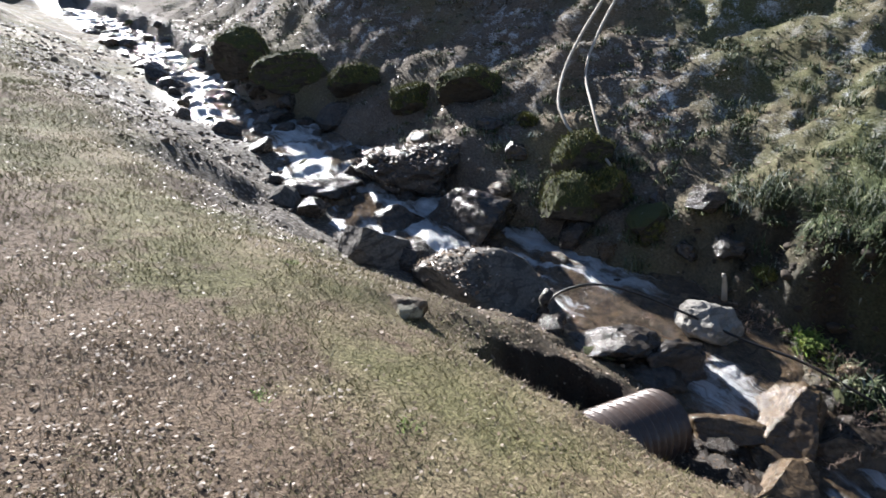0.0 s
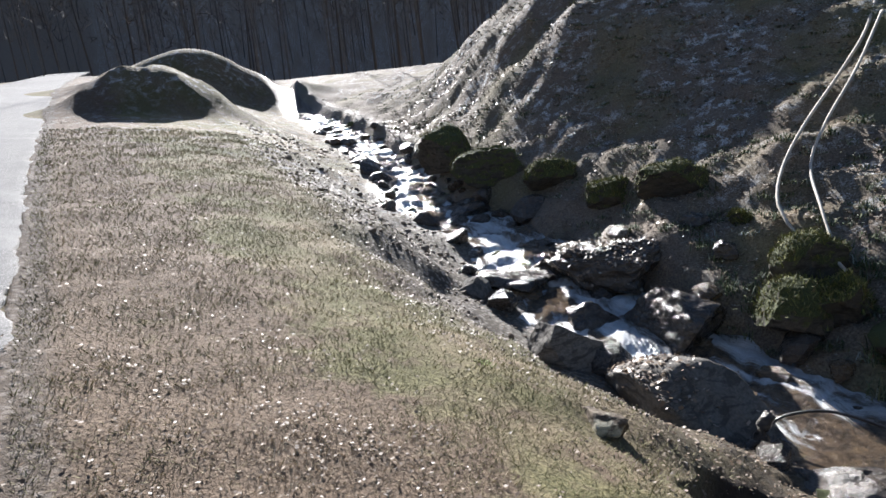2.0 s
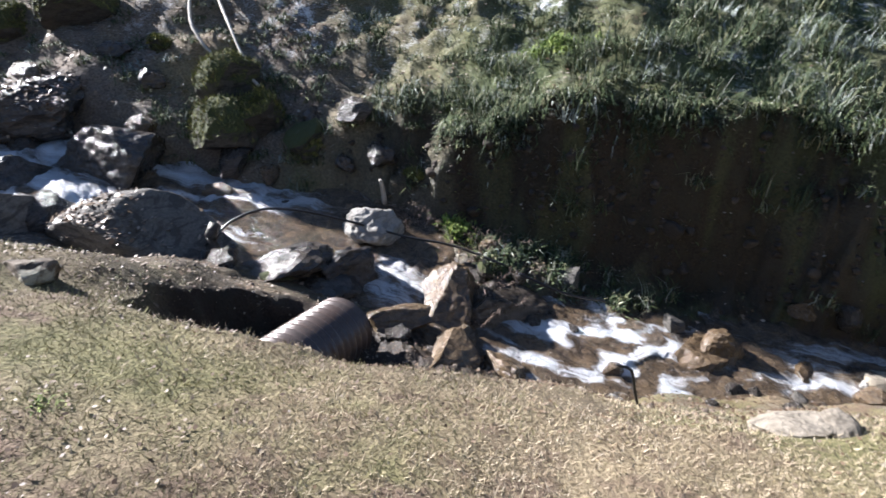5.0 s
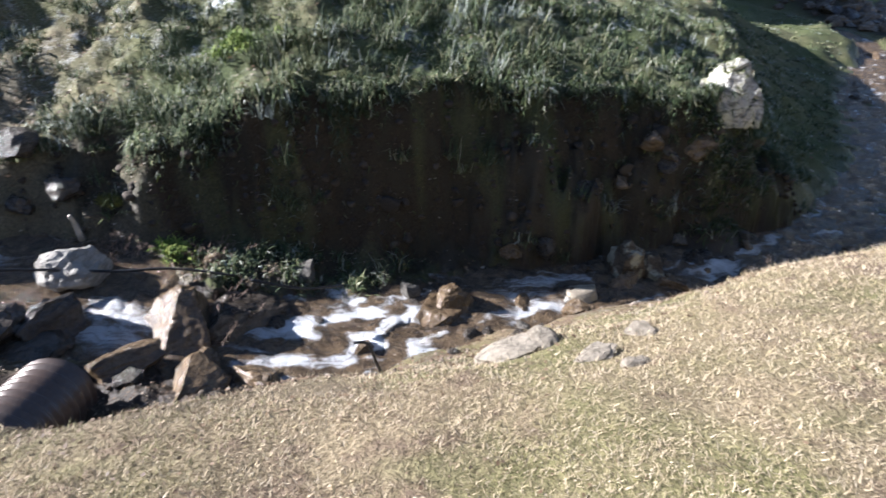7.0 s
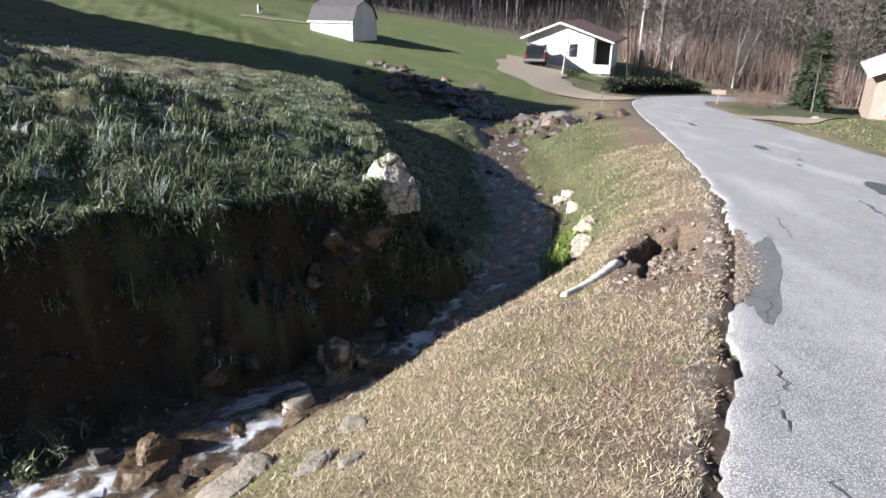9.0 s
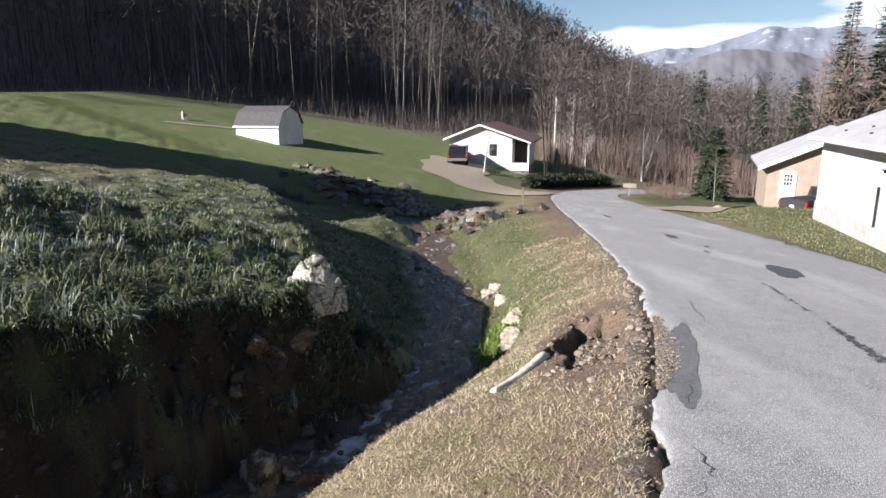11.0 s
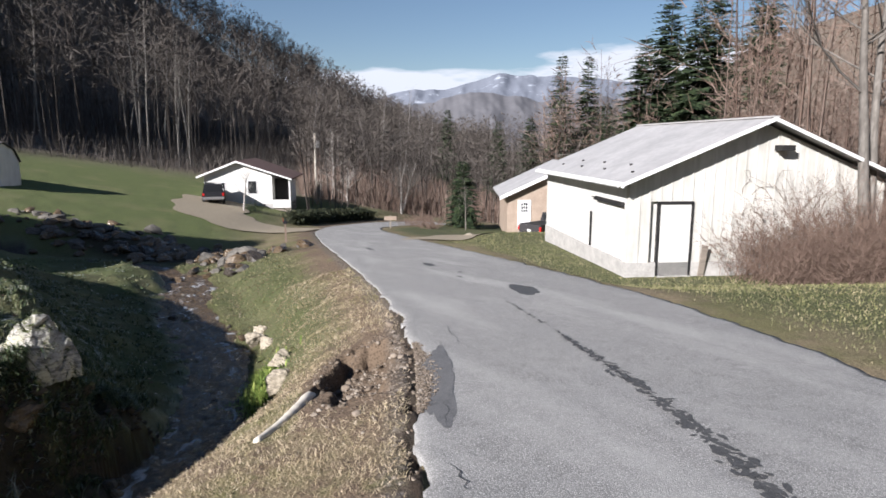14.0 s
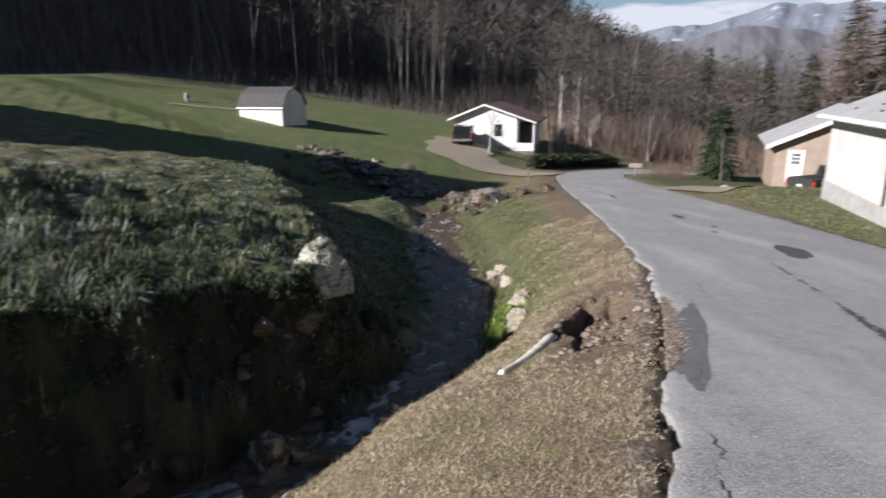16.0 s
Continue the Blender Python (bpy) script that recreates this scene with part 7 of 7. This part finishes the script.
# tall bare trees at the edge of the woods: five built, the rest copied
rng = random.Random(31)
protos = [bare_tree("bare_tree", "tall pale bare tree at the edge of the woods", 500 + k, 20 + 1.5 * k, 0.15 + 0.012 * k, M_WOOD_PALE, M_CROWN, bare=0.42, limbs=20, twigs=4, spread=0.20, up=1.0) for k in range(5)]
for p in protos:
    tagged(p, group="edge of the woods")
spots = []
yaws_ = []
while len(yaws_) < 46:
    c_ = rng.uniform(-112, -66)
    yaws_ += [c_ + rng.gauss(0, 0.9) for _ in range(rng.randint(1, 6))]
for yaw in yaws_[:46]:
    dd = float(np.interp(yaw, [-125, -112, -95, -75], [100, 112, 78, 76])) + abs(rng.gauss(0, 18)) + rng.uniform(-1, 6)
    spots.append((-dd * math.sin(radians(yaw)), dd * math.cos(radians(yaw))))
for k, (x, y) in enumerate(spots):
    s = rng.uniform(0.55, 1.12)
    m_ = pose(x, y, gz(x, y) - 0.2, rng.gauss(0, 4), rng.gauss(0, 4), rng.uniform(0, 360)) @ Matrix.Diagonal((s * rng.uniform(0.6, 1.2), s * rng.uniform(0.6, 1.2), s, 1))
    if k < 5:
        protos[k].matrix_world = m_
    else:
        copy_thing(protos[k % 5], m_)

# single trees about the yards
def stand(root, x, y, turn=0.0, lift=-0.1):
    root.matrix_world = pose(x, y, gz(x, y) + lift, 0, 0, turn)
    return root


stand(bare_tree("ornamental_tree", "small pale bare tree before the white house", 601, 3.9, 0.09, M_ASH, M_ASH, bare=0.3, limbs=16, twigs=5, spread=0.42, up=1.1, bend=0.06), 51.6, -4.8)
stand(bare_tree("bare_shrub", "round tan bare shrub on the lawn", 602, 2.9, 0.05, M_TWIG, M_PALE_BARK, "shrub", bare=0.05, limbs=40, twigs=6, spread=0.3, up=1.8, forks=3), 63.5, -12.9)
stand(bare_tree("bare_tree", "small bare spreading tree on the lawn", 603, 4.8, 0.10, M_ASH, M_ASH, bare=0.15, limbs=26, twigs=5, spread=0.42, up=0.8, bend=0.07), 67.5, -17.0)
stand(bare_tree("bare_tree", "slender bare tree by the utility pole", 604, 8.0, 0.10, M_ASH, M_ASH, bare=0.25, limbs=22, twigs=4, spread=0.3, up=0.6), 70.5, -16.0)
stand(bare_tree("bare_tree", "pale bare tree with many stems at the bend", 605, 6.2, 0.11, M_ASH, M_CROWN, bare=0.2, limbs=20, twigs=5, spread=0.40, up=0.8, bend=0.12, forks=4), 66.5, -22.8)
stand(bare_tree("bare_tree", "young bare tree in the yard", 606, 5.0, 0.06, M_BARK, M_CROWN, bare=0.2, limbs=18, twigs=4, spread=0.3), 52, -24)
stand(conifer("young_pine", "young dark green pine by the yard", 611, 6.5, 0.12, 0.08, 2.1, M_NEEDLE), 56.0, -25.5)
for k, (yaw, d, h, bare, wide) in enumerate([(-123.0, 72, 19, 0.25, 2.6), (-125.2, 74, 19.5, 0.3, 2.8), (-120.4, 82, 14, 0.3, 3.0), (-126.8, 70, 14, 0.2, 3.0), (-129.8, 62, 19, 0.45, 3.6), (-131.7, 66, 25, 0.5, 3.6), (-133.9, 60, 22, 0.5, 3.4),
                                             (-135.4, 64, 25, 0.45, 3.4), (-128.3, 60, 11, 0.2, 3.4), (-138.6, 62, 25, 0.55, 3.2), (-117.5, 110, 15, 0.2, 3.2), (-113.0, 120, 16, 0.2, 3.2)]):
    x, y = -d * math.sin(radians(yaw)), d * math.cos(radians(yaw))
    stand(conifer("pine_tree", "tall dark pine above the garage roof" if k > 3 else "tall dark conifer down the valley", 620 + k, h, 0.22, bare, wide, M_NEEDLE), x, y, 30 * k)
for k, (x, y, h, r) in enumerate([(11.9, -18.1, 13, 0.17), (12.35, -18.9, 14, 0.15), (10.6, -18.9, 11, 0.11), (9.6, -20.5, 12, 0.12), (8.2, -21.5, 13, 0.14)]):
    stand(bare_tree("bare_tree", "tall bare tree beside the garage gable" if k < 3 else "bare tree at the thicket's edge", 640 + k, h, r, M_BARK, M_CROWN, bare=0.22, limbs=20, twigs=5, spread=0.34, up=0.45, bend=0.035), x, y, 40 * k)
# bare vine on the gable wall
vine_rng = random.Random(55)
vine = []
for _ in range(16):
    p, a = [vine_rng.uniform(3.2, 7.2), vine_rng.uniform(0.6, 2.4)], vine_rng.uniform(0.6, 2.6)
    path = []
    for q in range(10):
        path.append(((14.53 - 0.282 * p[0] - 0.959 * 0.03, -11.94 - 0.959 * p[0] + 0.282 * 0.03, -2.17 + p[1]), 0.007 - 0.0005 * q))
        p = [min(max(p[0] + 0.17 * math.cos(a), 0.3), 7.4), min(p[1] + 0.14 * math.sin(a), 3.0)]
        a += vine_rng.gauss(0, 0.4)
    vine.append(path)
v, f = tubes(vine, 4)
tagged(new("climbing_vine", tri_mesh("climbing_vine", v, f, M_TWIG)), "bare brown vine clinging to the white gable", "vine")
# brambles before the gable
for k in range(27):
    X_, Y_ = 3.4 + (k % 9) * 0.95 + 0.4 * math.sin(k * 3.1), -0.9 - (k // 9) * 1.1 + 0.3 * math.sin(k * 5.3)
    x, y = 14.53 - 0.282 * X_ + 0.959 * Y_, -11.94 - 0.959 * X_ - 0.282 * Y_
    twig_bush("bramble", "reddish brown tangle of bare brambles by the garage", x, y, 1.5, (3.1 - 0.6 * (k // 9)) * (0.75 + 0.25 * min(1, (k % 9) / 3)) + 0.25 * math.sin(k), 130, 700 + k, M_BRAMBLE, 0.008, "brambles by the garage", 0.5, 3)
for k, (x, y, w, h) in enumerate([(50.5, -20.0, 2.2, 1.5), (52.5, -19.2, 2.0, 1.4), (54.5, -20.5, 2.2, 1.5), (47.5, -18.8, 1.4, 1.0)]):
    twig_bush("bare_shrub", "low reddish bare shrubs at the road bend", x, y, w, h, 60, 740 + k, M_BRAMBLE, 0.014, "shrubs at the bend", 0.4, 3)
twig_bush("evergreen_shrub", "dark low shrub at the house drive", 52.6, -5.6, 1.0, 0.8, 60, 760, M_NEEDLE, 0.02)


def woods(name, label, x, y, h, seed, bark, limbs=18, twigs=44, thick=1.0):
    """Many bare trees in one mesh: trunk, rising limbs and fine twigs as slivers."""
    r_ = np.random.RandomState(seed)
    n = len(x)
    z = land(x, y, fine=False)[0] - 0.3
    root = np.stack([x, y, z], 1)
    lean = r_.normal(0, 0.04, (n, 2))
    top = root + np.stack([lean[:, 0] * h, lean[:, 1] * h, h], 1)
    dist = np.hypot(x, y)
    rad = (0.0065 * h * r_.uniform(0.5, 1.2, n) + 0.00006 * dist) * thick
    ang = np.array([0, 2.094, 4.189])
    ring = np.stack([np.cos(ang), np.sin(ang), 0 * ang], 1)
    low, high = root[:, None] + ring[None] * rad[:, None, None], top[:, None] + ring[None] * (rad * 0.18)[:, None, None]
    tv = np.concatenate([low, high], 1).reshape(-1, 3)
    o = np.arange(n)[:, None] * 6
    tf = np.concatenate([o + [0, 1, 4], o + [0, 4, 3], o + [1, 2, 5], o + [1, 5, 4], o + [2, 0, 3], o + [2, 3, 5]])
    # limbs
    u = 0.35 + 0.62 * r_.uniform(0, 1, (n, limbs))
    start = root[:, None] + (top - root)[:, None] * u[..., None]
    a = r_.uniform(0, 6.283, (n, limbs))
    L = h[:, None] * (0.30 * (1.12 - u) + 0.04) * r_.uniform(0.6, 1.3, (n, limbs))
    d = np.stack([np.cos(a), np.sin(a), r_.uniform(0.5, 1.5, (n, limbs))], -1)
    d /= np.linalg.norm(d, axis=-1)[..., None]
    tip = start + d * L[..., None]
    wd = (rad[:, None] * 0.35 * (1.1 - u))[..., None] * np.stack([-np.sin(a), np.cos(a), 0 * a], -1)
    wz = (rad[:, None] * 0.35 * (1.1 - u))[..., None] * np.array([0, 0, 1.0])
    lv = np.stack([start - wd, start + wd, tip, start - wz, start + wz, tip], 2).reshape(-1, 3)
    lf = np.arange(n * limbs * 2)[:, None] * 3 + [0, 1, 2]
    # twigs along the limbs
    pick = r_.randint(0, limbs, (n, twigs))
    rows = np.arange(n)[:, None]
    s = r_.uniform(0.35, 1.0, (n, twigs))[..., None]
    q = start[rows, pick] * (1 - s) + tip[rows, pick] * s
    e = d[rows, pick] + r_.normal(0, 0.6, (n, twigs, 3))
    e /= np.linalg.norm(e, axis=-1)[..., None]
    t = q + e * (L[rows, pick] * r_.uniform(0.25, 0.6, (n, twigs)))[..., None]
    w = np.cross(e, r_.normal(0, 1, (n, twigs, 3)))
    w *= ((0.010 + 0.00042 * dist)[:, None] * r_.uniform(0.5, 1.3, (n, twigs)) / np.maximum(np.linalg.norm(w, axis=-1), 1e-6))[..., None]
    kv = np.stack([q - w, q + w, t], 2).reshape(-1, 3)
    kf = np.arange(n * twigs)[:, None] * 3 + [0, 1, 2]
    verts = np.concatenate([tv, lv, kv])
    faces = np.concatenate([tf, lf + len(tv), kf + len(tv) + len(lv)])
    return stuff(name, tri_mesh(name, verts, faces, bark), label, "woods")


def around(n, yaw0, yaw1, d0, d1, seed, power=0.8):
    r_ = np.random.RandomState(seed)
    yaw = r_.uniform(yaw0, yaw1, n)
    foot = np.interp(yaw, [-180, -125, -112, -95, -75, -40, 10, 25, 60, 180], [60, 90, 120, 80, 78, 70, 50, 60, 60, 60])
    d = foot + d0 + (d1 - d0) * r_.uniform(0, 1, n) ** power
    return -d * np.sin(np.radians(yaw)), d * np.cos(np.radians(yaw)), r_


def woods_material(name, a, b, c):
    return blades_material(name, [(0.0, a), (0.45, b), (0.8, c), (1.0, a)], 0.95)


M_WOODS = woods_material("bare_woods", (0.052, 0.043, 0.037), (0.092, 0.078, 0.068), (0.165, 0.148, 0.132))
M_RED_WOODS = woods_material("reddish_bare_woods", (0.13, 0.085, 0.065), (0.20, 0.145, 0.115), (0.28, 0.22, 0.185))
x, y, r_ = around(2900, -118, -50, 0, 210, 81)
woods("left_hill_woods", "grey bare woods on the valley's sunny hill", x, y, r_.uniform(11, 23, len(x)) * np.interp(np.degrees(np.arctan2(-x, y)), [-118, -110, -98], [0.5, 0.62, 1.0]), 82, M_WOODS, 22, 80, 0.7)
x, y, r_ = around(1500, -128, -100, -40, 260, 83, 1.2)
woods("valley_woods", "grey bare woods down the valley", x, y, r_.uniform(6, 13, len(x)), 84, M_WOODS)
x, y, r_ = around(560, -55, 70, -6, 110, 85)
woods("upper_woods", "dark bare woods behind the upper road", x, y, r_.uniform(12, 22, len(x)), 86, M_WOODS)
# woods behind the garage
r_ = np.random.RandomState(87)
yaw, d = r_.uniform(-178, -121, 1000), 27 + 85 * r_.uniform(0, 1, 1000) ** 0.8
x, y = -d * np.sin(np.radians(yaw)), d * np.cos(np.radians(yaw))
ok = ~((yaw > -136) & (d < 56)) & ~((yaw > -128) & (d < 66))
gx_, gy_ = (x - 14.53) * -0.282 - (y + 11.94) * 0.959, (x - 14.53) * 0.959 - (y + 11.94) * 0.282
ok &= ~((gx_ > -1.5) & (gx_ < 9) & (gy_ > -3) & (gy_ < 10))
x, y = x[ok], y[ok]
woods("right_woods", "reddish brown bare woods behind the garage", x, y, r_.uniform(9, 19, len(x)), 88, M_RED_WOODS, 20, 60, 0.8)
# undergrowth
def undergrowth(name, label, x, y, hi, seed, mat):
    r2 = np.random.RandomState(seed)
    z = land(x, y, fine=False)[0]
    dist = np.hypot(x, y)
    n = len(x)
    return stuff(name, blade_mesh(name, np.stack([x, y, z - 0.1], 1), r2.uniform(0.3, 1.0, n) * hi, (0.008 + 0.0006 * dist) * r2.uniform(0.6, 1.4, n), r2.uniform(0.05, 0.7, n), r2.uniform(0.0, 0.4, n), r2, mat), label, "undergrowth")


r_ = np.random.RandomState(90)
yaw, d = r_.uniform(-178, -121, 16000), 24 + 40 * r_.uniform(0, 1, 16000)
ok = ~((yaw > -137) & (d < 52)) & ~((yaw > -128) & (d < 64))
x, y = (-d * np.sin(np.radians(yaw)))[ok], (d * np.cos(np.radians(yaw)))[ok]
undergrowth("right_undergrowth", "brown bare undergrowth behind the garage", x, y, 3.2, 91, M_RED_WOODS)
x, y, r_ = around(34000, -126, -55, -5, 70, 92)
undergrowth("left_undergrowth", "dark bare undergrowth at the wood's foot", x, y, 3.4, 93, M_WOODS)


r_ = np.random.RandomState(95)
yaw, d = r_.uniform(-128, -100, 26000), 70 + 60 * r_.uniform(0, 1, 26000)
x, y = -d * np.sin(np.radians(yaw)), d * np.cos(np.radians(yaw))
undergrowth("valley_brush", "brown bare brush on the valley floor", x, y, 4.2, 96, M_RED_WOODS)


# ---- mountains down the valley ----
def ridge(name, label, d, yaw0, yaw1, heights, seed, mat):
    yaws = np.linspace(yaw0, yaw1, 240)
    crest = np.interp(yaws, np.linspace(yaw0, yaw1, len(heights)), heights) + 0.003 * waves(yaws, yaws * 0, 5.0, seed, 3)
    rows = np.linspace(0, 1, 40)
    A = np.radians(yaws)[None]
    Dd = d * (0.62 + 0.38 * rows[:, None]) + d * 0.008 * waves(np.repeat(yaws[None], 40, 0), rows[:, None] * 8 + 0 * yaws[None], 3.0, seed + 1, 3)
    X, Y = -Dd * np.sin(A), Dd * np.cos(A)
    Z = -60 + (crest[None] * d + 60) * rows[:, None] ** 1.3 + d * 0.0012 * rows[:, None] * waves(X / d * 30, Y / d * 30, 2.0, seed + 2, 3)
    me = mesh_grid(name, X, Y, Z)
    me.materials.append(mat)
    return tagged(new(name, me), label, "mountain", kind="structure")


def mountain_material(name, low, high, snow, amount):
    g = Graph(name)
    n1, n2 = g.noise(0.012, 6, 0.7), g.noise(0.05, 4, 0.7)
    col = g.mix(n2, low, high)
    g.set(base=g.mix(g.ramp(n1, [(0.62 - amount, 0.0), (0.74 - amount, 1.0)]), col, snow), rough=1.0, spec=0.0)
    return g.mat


# The blue-grey base colours of both ridges carry the haze of distance.
ridge("mountain_far", "far mountain ridge with snow on it, tinted blue for haze", 4200, -140, -100, [0.05, 0.06, 0.085, 0.092, 0.098, 0.104, 0.088, 0.075, 0.06, 0.05], 101, mountain_material("far_snowy_ridge_hazed", (0.14, 0.155, 0.19), (0.19, 0.205, 0.24), (0.42, 0.45, 0.50), 0.05))
ridge("mountain_near", "nearer brown wooded mountain ridge, tinted blue for haze", 1900, -138, -104, [0.04, 0.05, 0.06, 0.074, 0.062, 0.08, 0.066, 0.055, 0.05], 105, mountain_material("near_wooded_ridge_hazed", (0.11, 0.11, 0.122), (0.16, 0.157, 0.165), (0.22, 0.22, 0.225), 0.0))
